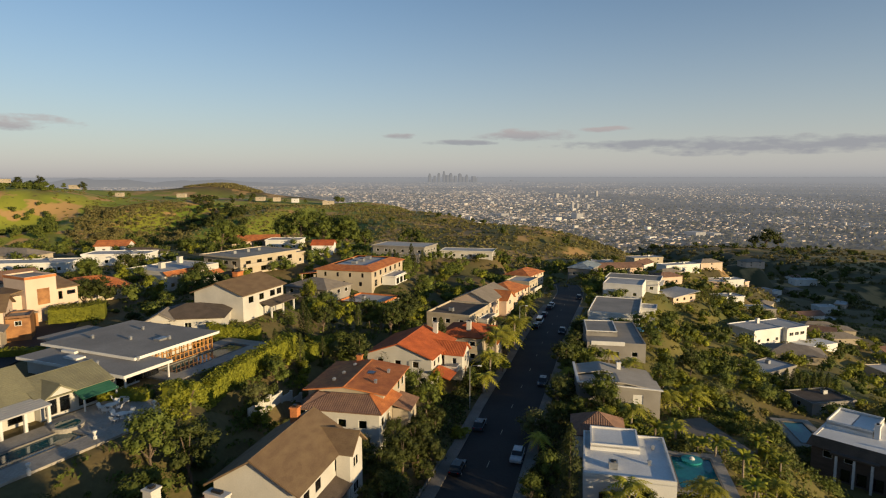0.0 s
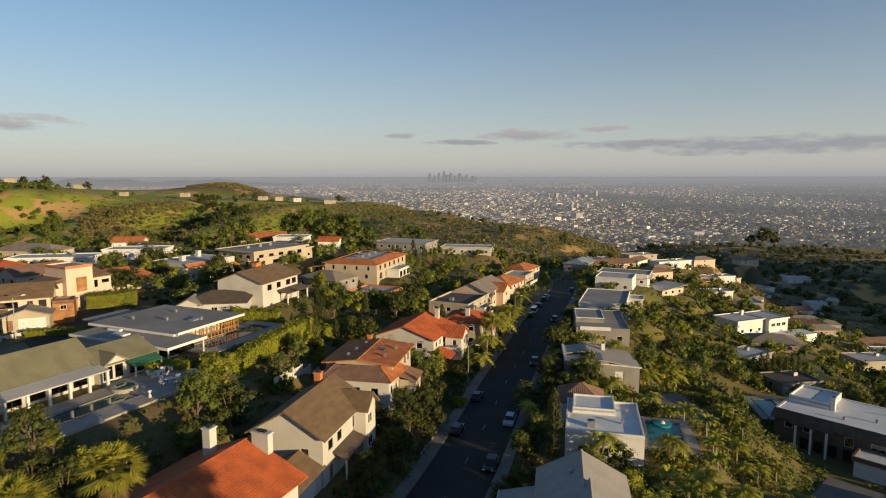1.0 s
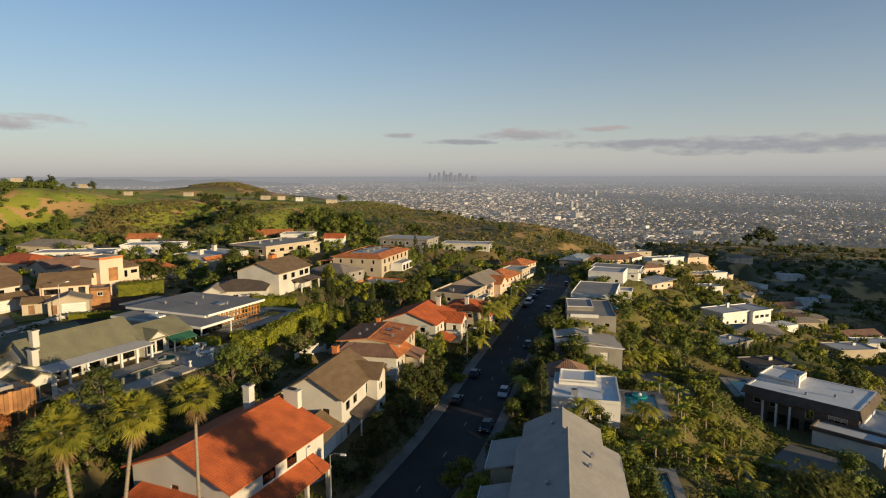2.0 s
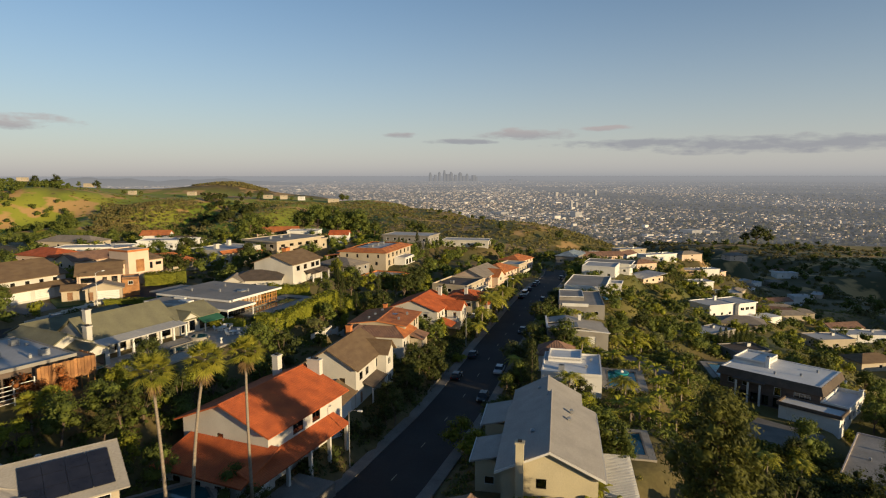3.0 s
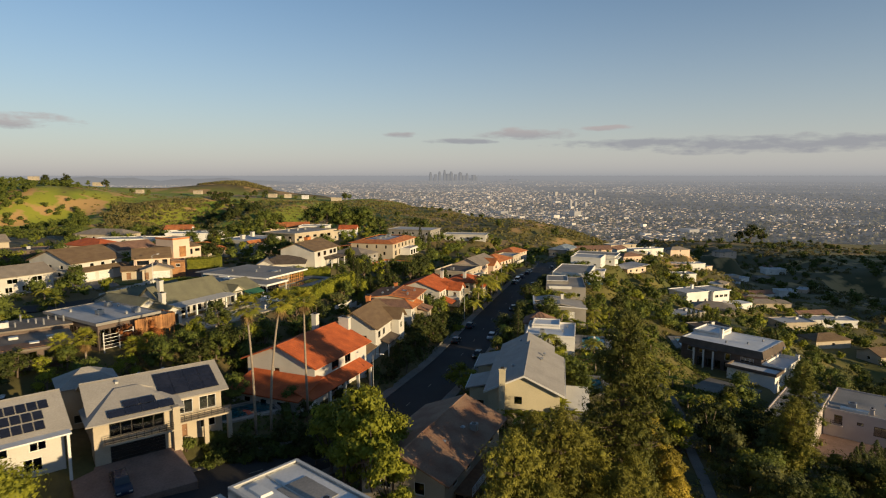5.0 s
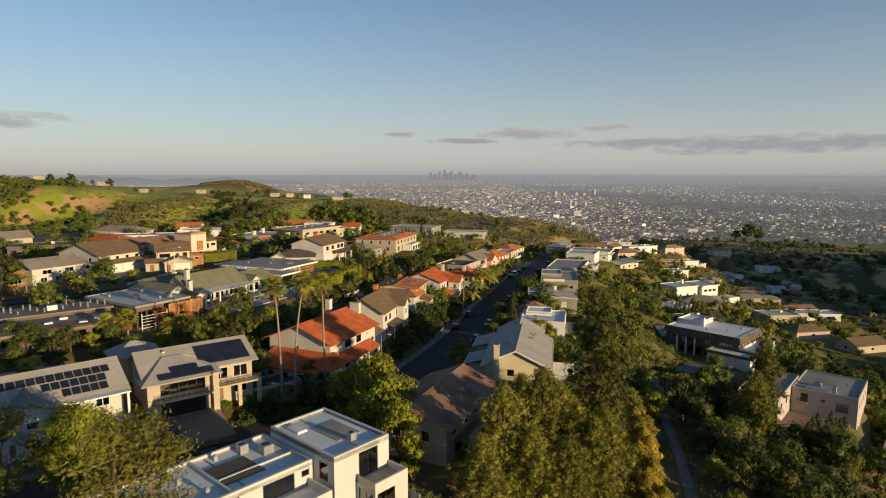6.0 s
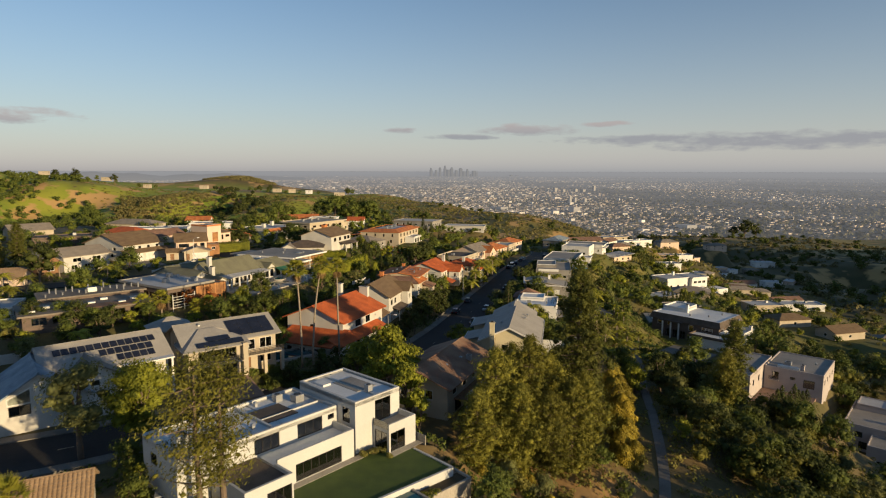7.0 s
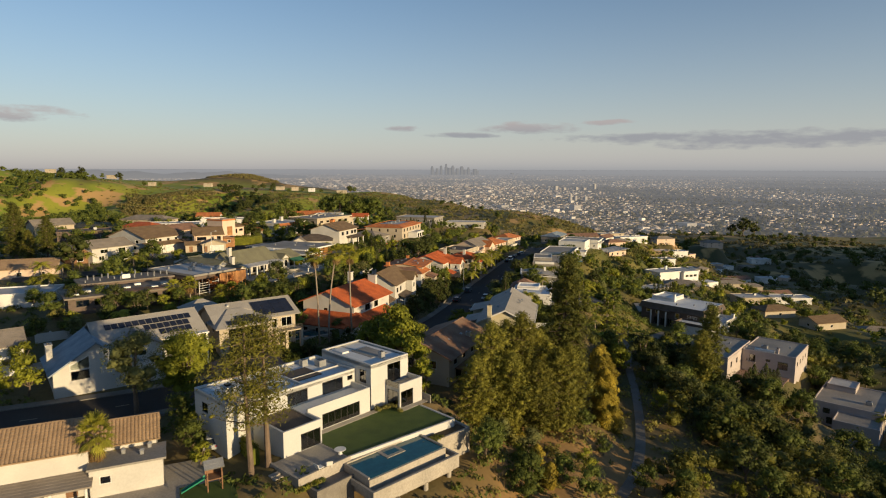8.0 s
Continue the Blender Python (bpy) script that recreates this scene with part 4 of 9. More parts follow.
    h.block(-13, -9, 13, 9, 0, 5.6, {"-y": wins(5, 1, 25, 3.2, 4.6, 2.2) + wins(4, 1, 25, 0.6, 2.2, 2.2), "-x": wins(4, 1, 17, 3.2, 4.6, 2) + wins(3, 1, 17, 0.6, 2.2)}, trim=DARKTRIM)
    h.flat(-14, -10, 14, 10, 5.9, TAR_ROOF, 0.3, edge=CREAM)
    h.put("balcony", Geo().box(-12, -10.6, 2.6, 0, -9.05, 2.8).box(-12, -10.6, 2.8, 0, -10.4, 3.8), CREAM)
    h.put("balcony", Geo().box(-14.8, -8, 2.6, -13.05, 6, 2.8).box(-14.8, -8, 2.8, -14.6, 6, 3.8), CREAM)
    h.block(13.2, -6, 20, 7, 0, 4.2, all_round(6.8, 13))
    h.flat(13.2, -6.5, 20.5, 7.5, 4.4, TAR_ROOF, 0.2)
    for x in (-6, 0, 5):
        h.cooler(x, 2, 5.9)
    # villa with orange tile rim
    h = House("villa", "cream two-storey villa with an orange tile roof rim", -29, 212, 9.2, 74, CREAM)
    h.block(-15, -10, 15, 10, 0, 6.0, {"-y": wins(6, 1, 29, 3.6, 5.2, 1.6) + wins(5, 1, 29, 0.4, 2.5, 2.2), "-x": wins(4, 1, 19, 3.7, 5.1, 0.8) + wins(3, 1, 19, 0.8, 2.2, 1.0), "+x": wins(3, 1, 19, 3.6, 5.0)}, trim=DARKTRIM)
    h.hip(-15, -10, 15, 10, 6.0, 7.3, ORANGE_TILE, flat=6.5, over=0.8, style=COURSES)
    h.put("roof_deck", Geo().box(-10.5, -5.6, 6.2, 10.5, 5.6, 6.9), PALE_ROOF)
    for x in (-6, 0, 6):
        h.cooler(x, 0, 6.9, 1.8)
    h.put("loggia", Geo().box(-16, 10.2, 0, -15.5, 10.7, 4.2).box(-16, 15, 0, -15.5, 15.5, 4.2).box(-10, 15, 0, -9.5, 15.5, 4.2), CREAM)
    h.shed(-16, 10.2, -9.5, 15.5, 4.2, 5.0, ORANGE_TILE, face="+y")
    h.block(-6, -15, 6, -10.1, -0.2, 2.8, {"-y": wins(3, 0.5, 11.5, 0.3, 2.4, 2.6, "s")}, wall=TRIM)
    h.flat(-6, -15, 6, -10.1, 2.9, PALE_ROOF, 0.2, edge=TRIM)
    h = House("grey_hip_house", "house with a grey-brown shingle hip roof", -39, 185, 9.6, -28, GREYWALL)
    h.block(-8, -6, 8, 6, 0, 2.9, all_round(16, 12))
    h.hip(-8, -6, 8, 6, 2.9, 5.2, TAUPE_SHINGLE)
    h = House("terrace_block", "low block with a pale roof terrace and orange edge", -23, 183, 5.0, 68, GREYWALL)
    h.block(-7, -7, 7, 7, 0, 3.0, all_round(14, 14))
    h.flat(-7, -7, 7, 7, 3.2, PALE_ROOF, 0.5, edge=ORANGE_TILE)
    h.cooler(0, 2, 3.2)
    h = House("grey_modern_house", "grey modern house with pale flat roofs in two steps", -18, 283, 7.5, -20, GREYWALL)
    h.block(-13, -8, 13, 8, 0, 6.4, all_round(26, 16, 2))
    h.flat(-13.5, -8.5, 13.5, 8.5, 6.6, PALE_ROOF, 0.3, edge=GREYWALL)
    h.block(2, -13, 12, -8.1, 0, 3.4, {"-y": wins(2, 0.5, 9.5, 0.4, 2.6, 3)})
    h.flat(2, -13, 12, -8.1, 3.5, PALE_ROOF, 0.3)
    h = House("white_flat_house", "long low white house with a flat pale roof", 13, 302, 5.5, -12, WHITE)
    h.block(-13, -6, 13, 6, 0, 3.6, all_round(26, 12))
    h.flat(-13.5, -6.5, 13.5, 6.5, 3.8, PALE_ROOF, 0.2)


# ---- houses where the street turns ----
def solar_house():
    h = House("solar_house", "cream two-storey house with a pale shingle roof and solar panels", -43.5, 17, 8.0, 37.6, CREAM)
    h.block(-8.5, -5.5, 7.8, 5.5, 0, 6.2, {"-y": wins(2, 9.5, 16.0, 3.4, 5.4, 2.4) + wins(1, 12.5, 16, 0.7, 2.4, 2.2) + [(10.2, 0, 11.4, 2.1, "d")], "+x": wins(2, 1, 10, 3.6, 5.0), "-x": wins(2, 1, 10, 3.6, 5.0), "+y": wins(4, 1, 16, 3.6, 5)})
    h.gable(-8.5, -5.5, 7.8, 5.5, 6.2, 8.5, GREY_SHINGLE, over=0.9, style=FINE)
    h.block(-9.0, -8.2, 1.0, -5.6, 0, 6.0, {"-y": wins(1, 1.6, 8.6, 3.4, 5.3, 6.6) + [(1.8, 0.0, 8.4, 2.4, "g")]}, trim=DARKTRIM)
    for c in (((-9.9, -9.0, 5.75), (1.9, -9.0, 5.75), (-2.5, -2.4, 8.0), (-5.5, -2.4, 8.0)), ((-9.9, -2.4, 5.9), (-9.9, -9.0, 5.75), (-5.5, -2.4, 8.0), (-5.5, -2.4, 8.0)), ((1.9, -9.0, 5.75), (1.9, -4.5, 6.6), (-2.5, -2.4, 8.0), (-2.5, -2.4, 8.0))):
        g = Geo()
        slope(g, *c, FINE)
        h.put("roof_slope", g, GREY_SHINGLE)
    h.panels((-0.4, -5.5, 6.3), (1, 0, 0), (0, 5.5, 2.3), 4, 3, 1.95, 1.62, 0.27)
    h.panels((-7.2, -8.5, 6.0), (1, 0, 0), (0, 6.6, 2.25), 4, 1, 1.95, 1.5, 0.14)
    h.panels((-5.2, -6.9, 6.55), (1, 0, 0), (0, 6.6, 2.25), 2, 1, 1.95, 1.3, 0.14)
    h.put("balcony", Geo().box(1.1, -7.6, 2.7, 8.6, -5.55, 2.95), CREAM)
    h.rail(1.2, -7.5, 8.5, -7.5, 2.95)
    h.put("balcony", Geo().box(-8, -9.3, 2.7, 0.4, -8.25, 2.95), CREAM)
    h.rail(-7.9, -9.2, 0.3, -9.2, 2.95)
    for x in (1.4, 5, 8.3):
        h.put("pier", Geo().box(x - 0.3, -7.6, -1, x + 0.3, -7.0, 2.7), CREAM)
    h.put("pier", Geo().box(0.3, -9.2, -1, 1.2, -8.25, 6.0), CREAM)
    h.vents([(-5, -1.0), (-1.8, 0.8), (1.5, 1.0)], 8.0)
    h.block(-11, 6.5, -4, 12.5, 0, 6.4, all_round(7, 6))
    h.hip(-11, 6.5, -4, 12.5, 6.4, 8.4, GREY_SHINGLE)


def panel_house():
    h = House("panel_roof_house", "white house with grey shingle roof and rows of solar panels", -57.5, 2.8, 9.0, 42, WHITE)
    h.block(-10, -6, 7.2, 6, 0, 5.2, {"-y": wins(4, 1, 16.4, 3.0, 4.4, 1.8) + wins(3, 1, 16.4, 0.5, 2.2, 2.0), "+x": wins(2, 1, 11, 3, 4.4), "+y": wins(4, 1, 16.4, 3, 4.4)})
    h.gable(-10, -6, 7.2, 6, 5.2, 8.0, GREY_SHINGLE, over=0.8, style=FINE)
    h.panels((-8.5, -2.6, 6.78), (1, 0, 0), (0, 6, 2.8), 13, 1, 1.0, 1.45, 0.3, 0.15)
    h.panels((-2.4, -4.2, 6.03), (1, 0, 0), (0, 6, 2.8), 7, 1, 1.0, 1.45, 0.3, 0.15)
    h.panels((-0.2, -5.8, 5.28), (1, 0, 0), (0, 6, 2.8), 5, 1, 1.0, 1.45, 0.3, 0.15)
    h.block(-8, -9.5, -0.8, -6.1, 0, 4.6, {"-y": [(1.0, 0.05, 6.2, 2.3, "g")] + [(2.9, 3.2, 4.3, 4.2, "w")]})
    h.gable(-8, -9.5, -0.8, 0, 4.6, 6.6, TAUPE_SHINGLE, axis="y", over=0.5)
    h.put("corner_post", Geo().box(7.2, -8.0, -1, 7.5, -7.7, 5.0), TRIM)
    h.put("entry_roof", Geo().box(0, -8.2, 4.9, 7.7, -6.05, 5.1), TRIM)


def blue_house():
    h = House("slate_roof_house", "white house with a slate-blue shingle roof and tall gable window", -63.5, -4.5, 8.6, 39, WHITE)
    h.block(-8, -8, 4.5, 3, 0, 3.2, {"-y": [(2.5, 1.5, 5.15, 3.0, "s"), (10.2, 0, 11.4, 2.2, "d")], "-x": wins(2, 1, 10, 0.9, 2.3)}, trim=DARKTRIM)
    h.gable(-8, -8, 4.5, 3, 3.2, 7.2, SLATE_SHINGLE, axis="y", over=0.7)
    h.put("window_surround", Geo().add([(-5.65, -8.06, 3.15), (-2.7, -8.06, 3.15), (-2.7, -8.06, 5.45), (-5.65, -8.06, 4.2), (-5.65, -8.003, 3.15), (-2.7, -8.003, 3.15), (-2.7, -8.003, 5.45), (-5.65, -8.003, 4.2)], [(0, 1, 2, 3), (0, 4, 5, 1), (1, 5, 6, 2), (2, 6, 7, 3), (3, 7, 4, 0)]), TRIM)
    h.put("gable_window", Geo().add([(-5.5, -8.09, 3.3), (-2.85, -8.09, 3.3), (-2.85, -8.09, 5.2), (-5.5, -8.09, 4.05), (-5.5, -8.063, 3.3), (-2.85, -8.063, 3.3), (-2.85, -8.063, 5.2), (-5.5, -8.063, 4.05)], [(0, 1, 2, 3), (0, 4, 5, 1), (1, 5, 6, 2), (2, 6, 7, 3), (3, 7, 4, 0)]), GLASS)
    h.chimney(-7.6, 0, 2, 6.4, 0.9, 1.6)
    h.put("garden_wall", Geo().box(-14, 6.0, -1, -2, 6.3, 1.6), TRIM)


def tile_house():
    h = House("tan_tile_house", "white house with a tan barrel tile roof and grey flat annexe", -50.5, -42, 7.0, 25, WHITE)
    h.block(-11, -4, 6.5, 4, 0, 5.5, {"-y": wins(3, 1.5, 14, 0.6, 2.0, 2.0, "s") + [(15, 0, 16.2, 2.1, "d")], "+x": wins(1, 2, 6, 3.4, 4.6)})
    h.gable(-11, -4, 6.5, 4, 5.5, 7.6, TAN_TILE, over=0.5, style=(0.42, 0.1, 0.45, 0.05))
    h.shed(-11, -7.2, 6.8, -4.1, 2.5, 3.0, TAUPE_SHINGLE, over=0.2, style=PLAIN)
    for x in (-9, -5, -1, 3, 6.4):
        h.put("porch_post", Geo().box(x - 0.12, -7.1, -0.6, x + 0.12, -6.85, 2.5), TRIM)
    h.block(6.6, -1.5, 13.5, 4.2, 0, 4.6, {"+x": wins(1, 1, 5, 3, 4, 1.2)})
    h.gable(6.6, -1.5, 13.5, 4.2, 4.6, 6.3, TAN_TILE, over=0.5, style=(0.42, 0.1, 0.45, 0.05))
    h.block(6.6, -5.6, 14.2, -1.6, 0, 3.6, {"-y": [(1.0, 1.6, 2.2, 2.6, "w")], "+x": []})
    h.flat(6.4, -6, 14.6, -1.5, 3.8, TAR_ROOF, 0, thick=0.25)
    h.vents([(10, -3), (12, -4), (12.8, -2.4)], 3.8)


def modern_house():
    h = House("modern_house", "white cubic modern house with black-framed glazing and roof terraces", -13, -21, 8.3, 48.5, MODERN)
    dark = {"trim": DARKTRIM}
    # tall right-hand cube
    h.block(0, 0, 7.9, 12, 0, 6.8, {"-y": [(3.4, 3.2, 6.2, 6.2, "s"), (3.2, 0.1, 6.4, 2.6, "s")], "-x": [(9.4, 3.8, 10.9, 5.8, "s")], "+x": wins(2, 2, 10, 3.8, 5.4, 1.6, "s")}, th=0.35, **dark)
    h.flat(0, 0, 7.9, 12, 6.6, WHITE_ROOF, 0.35, edge=MODERN, th=0.35)
    h.put("roof_mat", Geo().box(3.2, 3.4, 6.6, 6.6, 8.6, 6.66), TAR_ROOF)
    h.put("skylight", Geo().taper(1.2, 8.2, 6.6, 2.6, 10.6, 6.85, 0.1, 0.1), TRIM)
    h.cooler(4.4, 2.4, 6.6, 0.8)
    # porch block under the cube's balcony
    h.block(3.0, -3.1, 7.9, -0.02, 0, 2.9, {"-y": [(0.3, 0.05, 2.9, 2.6, "s")], "-x": [(0.35, 0.05, 2.7, 2.6, "s")]}, th=0.3, slab=False, **dark)
    h.put("balcony", Geo().box(3.0, -3.1, 2.9, 7.9, -0.02, 3.05).box(3.0, -3.1, 3.05, 7.9, -2.85, 3.85).box(7.65, -2.85, 3.05, 7.9, -0.02, 3.85), MODERN)
    h.put("balcony_glass", Geo().box(3.02, -2.84, 3.05, 3.07, -0.05, 4.0), GLASS)
    h.put("balcony_floor", Geo().box(3.1, -2.85, 3.05, 7.65, -0.02, 3.09), TAR_ROOF)
    # lower long wing
    h.block(-15.5, 3.6, -0.02, 13.5, 0, 5.4, {"-y": [(3.2, 3.1, 6.6, 5.0, "s"), (9.2, 3.1, 13.0, 5.0, "s"), (13.9, 4.1, 14.9, 4.8, "s")]}, th=0.35, **dark)
    h.flat(-15.5, 3.6, -0.02, 13.5, 5.3, WHITE_ROOF, 0.4, edge=MODERN, th=0.35)
    h.put("roof_mat", Geo().box(-9, 6, 5.3, -4.5, 10.5, 5.42), DARK_ROOF)
    h.put("divider", Geo().box(-9.6, 3.95, 5.3, -9.3, 13.1, 5.65).box(-9.3, 7.2, 5.3, -0.4, 7.4, 5.5), MODERN)
    h.cooler(-2.2, 9.5, 5.3, 1.3)
    h.cooler(-4.0, 11.5, 5.3, 1.0)
    h.vents([(-7, 12), (-12, 10), (-11, 6)], 5.3)
    # ground floor in front of the wing, its roof a terrace with parapet
    h.block(-11.8, -0.4, -0.6, 3.55, 0, 2.7, {"-y": [(2.4, 0.1, 9.2, 2.25, "s")]}, th=0.35, **dark)
    h.put("terrace", Geo().box(-11.8, -0.4, 2.7, -0.6, 3.55, 2.82).box(-11.8, -0.4, 2.82, -0.6, -0.1, 3.75).box(-0.9, -0.1, 2.82, -0.6, 3.55, 3.75), MODERN)
    h.put("terrace_floor", Geo().box(-11.8, -0.1, 2.82, -0.9, 3.55, 2.86), WHITE_ROOF)
    # far left block
    h.block(-17.8, -3.6, -11.9, 3.5, 0, 2.6, {"-y": [(2.6, 0.05, 5.7, 2.3, "s")], "+x": [(0.2, 0.05, 3.0, 2.3, "s")]}, th=0.35, **dark)
    h.put("terrace", Geo().box(-17.8, -3.6, 2.6, -11.9, 3.5, 2.72).box(-17.8, -3.6, 2.72, -11.9, -3.3, 3.4).box(-12.2, -3.3, 2.72, -11.9, -0.4, 3.4).box(-17.8, -3.3, 2.72, -17.5, 3.5, 3.4), MODERN)
    h.put("planting_bed", Geo().box(-17.5, -3.3, 2.72, -12.2, 3.5, 2.95), DARK_ROOF)
    h.block(-21.5, 3.6, -15.6, 12, 0, 6.2, {"-x": [(2, 3.6, 3.6, 5, "s")]}, th=0.35, **dark)
    h.flat(-21.5, 3.6, -15.6, 12, 6.1, WHITE_ROOF, 0.35, th=0.35)
    # lawn terrace and retaining walls
    edge = [(-11.95, -9.45), (5.6, -11.7)]
    h.put("retaining_wall", Geo().wall(edge[0], edge[1], 0.3, -4, 0.14).wall(edge[1], (6.1, -4.6), 0.3, -4, 0.14), MODERN)
    h.put("planter_wall", Geo().wall((-0.4, -13.2), (6.4, -13.9), 0.3, -4.5, -0.75).wall((6.4, -13.9), (6.9, -10.0), 0.3, -4.5, -0.75), DECK)
    h.put("planter_soil", Geo().add([(-0.2, -11.2, -1.0), (-0.2, -13.1, -1.0), (6.3, -13.7, -1.0), (6.5, -11.6, -1.0)], [(0, 1, 2, 3)]), SOIL_DARK)
    ring = [(-11.95, -9.4), (5.6, -11.6), (6.0, -4.6), (5.9, -0.42), (-11.95, -0.42)]
    h.put("terrace_fill", Geo().add([(*p, -0.06) for p in ring] + [(*p, -4) for p in ring], [(0, 1, 2, 3, 4)] + [(i, i + 5, (i + 1) % 5 + 5, (i + 1) % 5) for i in range(5)]), DECK)
    h.put("lawn", Geo().add([(*p, 0.0) for p in ring] + [(*p, -0.06) for p in ring], [(0, 1, 2, 3, 4)] + [(i, i + 5, (i + 1) % 5 + 5, (i + 1) % 5) for i in range(5)]), LAWN, "dark green mown lawn")
    h.put("path", Geo().box(-11.8, -1.5, 0.0, 0.4, -0.45, 0.04).box(2.6, -4.2, 0.0, 8.3, -3.15, 0.04), DECK)
    h.put("side_fence", Geo().box(8.2, -4.6, -1.0, 8.35, 2.0, 1.1), TAR_ROOF)
    h.put("side_yard", Geo().box(5.95, -5.0, -4, 10.0, 6.0, -0.9), SOIL_DARK)
    h.put("patio", Geo().box(-19.6, -9.4, -4, -12.05, -3.62, 0.02), TAR_ROOF)
    h.put("patio_wall", Geo().box(-19.7, -9.7, -4, -12.05, -9.4, 0.25).box(-19.9, -9.7, -4, -19.6, -3.6, 0.25), DECK)
    h.put("lower_planter", Geo().box(-18.9, -11.9, -5, -13.4, -11.6, -0.9).box(-18.9, -11.6, -5, -18.6, -9.7, -0.9).box(-18.6, -11.6, -5, -13.4, -9.7, -1.15), CONCRETE)
    for k in range(9):
        h.put("step", Geo().box(-21.3, -6.2 - 0.62 * k, -5, -20.0, -5.6 - 0.62 * k, -0.1 - 0.22 * k), DECK)
    # cantilevered pool
    turn = (-4.5, -13.2, -9.55)
    pool = h.put("pool_shell", Geo().box(-13.2, -15.05, -3.0, -0.6, -14.75, -0.5).box(-13.2, -9.9, -3.0, -0.6, -9.55, -0.3).box(-13.2, -14.75, -3.0, -12.9, -9.9, -0.3).box(-0.9, -14.75, -3.0, -0.6, -9.9, -0.3)
                .box(-12.9, -14.75, -3.0, -0.9, -9.9, -1.6).box(-13.8, -16.6, -3.0, 0.4, -16.3, -1.2).box(-13.8, -16.3, -3.0, 0.4, -15.05, -1.9).box(0.1, -16.3, -1.9, 0.4, -9.7, -1.2).box(-13.8, -16.3, -1.9, -13.5, -9.7, -1.2).spin(*turn), DECK, "pale concrete pool with an overflow edge")
    part("water", Geo().box(-12.9, -14.75, -1.6, -0.9, -9.9, -0.47).spin(*turn), DEEPPOOL, pool, "dark blue pool water")
    part("step_ledge", Geo().box(-8.2, -12.2, -0.7, -5.2, -9.9, -0.4).spin(*turn), DECK, pool)
    part("spa_water", Geo().box(-7.7, -11.7, -0.6, -5.7, -10.3, -0.38).spin(*turn), DEEPPOOL, pool)
    for x in (-10.5, -5.5, -1.0):
        h.put("pool_column", Geo().tube([(x, -16.5, -10), (x, -16.5, -3.4)], [0.36, 0.36], 12), DECK)
    h.put("pool_beam", Geo().box(-13.4, -16.1, -3.5, -0.3, -15.3, -3.0).spin(*turn), DECK)
    h.chimney(-20.2, 5.2, 6, 8.2, 1.4, 1.4, MODERN)
    h.reach(-20, -7, 7, 12)
    PADS.append((-13, -21, 3.9, radians(48.5), [-13, -16, 7, -11.2]))


def worn_house():
    h = House("worn_roof_house", "cream house with a stained brown shingle gable roof", -2.2, 7.5, 5.4, 66, CREAM)
    h.block(-9.5, -5.5, 9.5, 5.5, 0, 5.4, {"-y": wins(4, 1, 18, 3.2, 4.5, 1.6) + wins(2, 2, 12, 0.2, 2.3, 2.6, "s"), "-x": wins(2, 1, 10, 2.8, 4.4, 1.4), "+y": wins(4, 1, 18, 3, 4.3)})
    h.gable(-9.5, -5.5, 9.5, 5.5, 5.4, 7.6, WORN_SHINGLE, over=1.0)
    h.put("deck", Geo().box(-7, -8, 2.5, 6, -5.55, 2.7), BROWNWOOD)
    h.rail(-7, -7.9, 6, -7.9, 2.7, TRIM)
    for x in (-6.8, -2.5, 1.8, 5.8):
        h.put("deck_post", Geo().box(x - 0.1, -7.9, -4, x + 0.1, -7.7, 2.5), TRIM)
    h.vents([(-3, -2.5), (2, -3), (5, -1)], 6.2)
    h.cooler(3.0, -4.2, 6.0, 0.9)


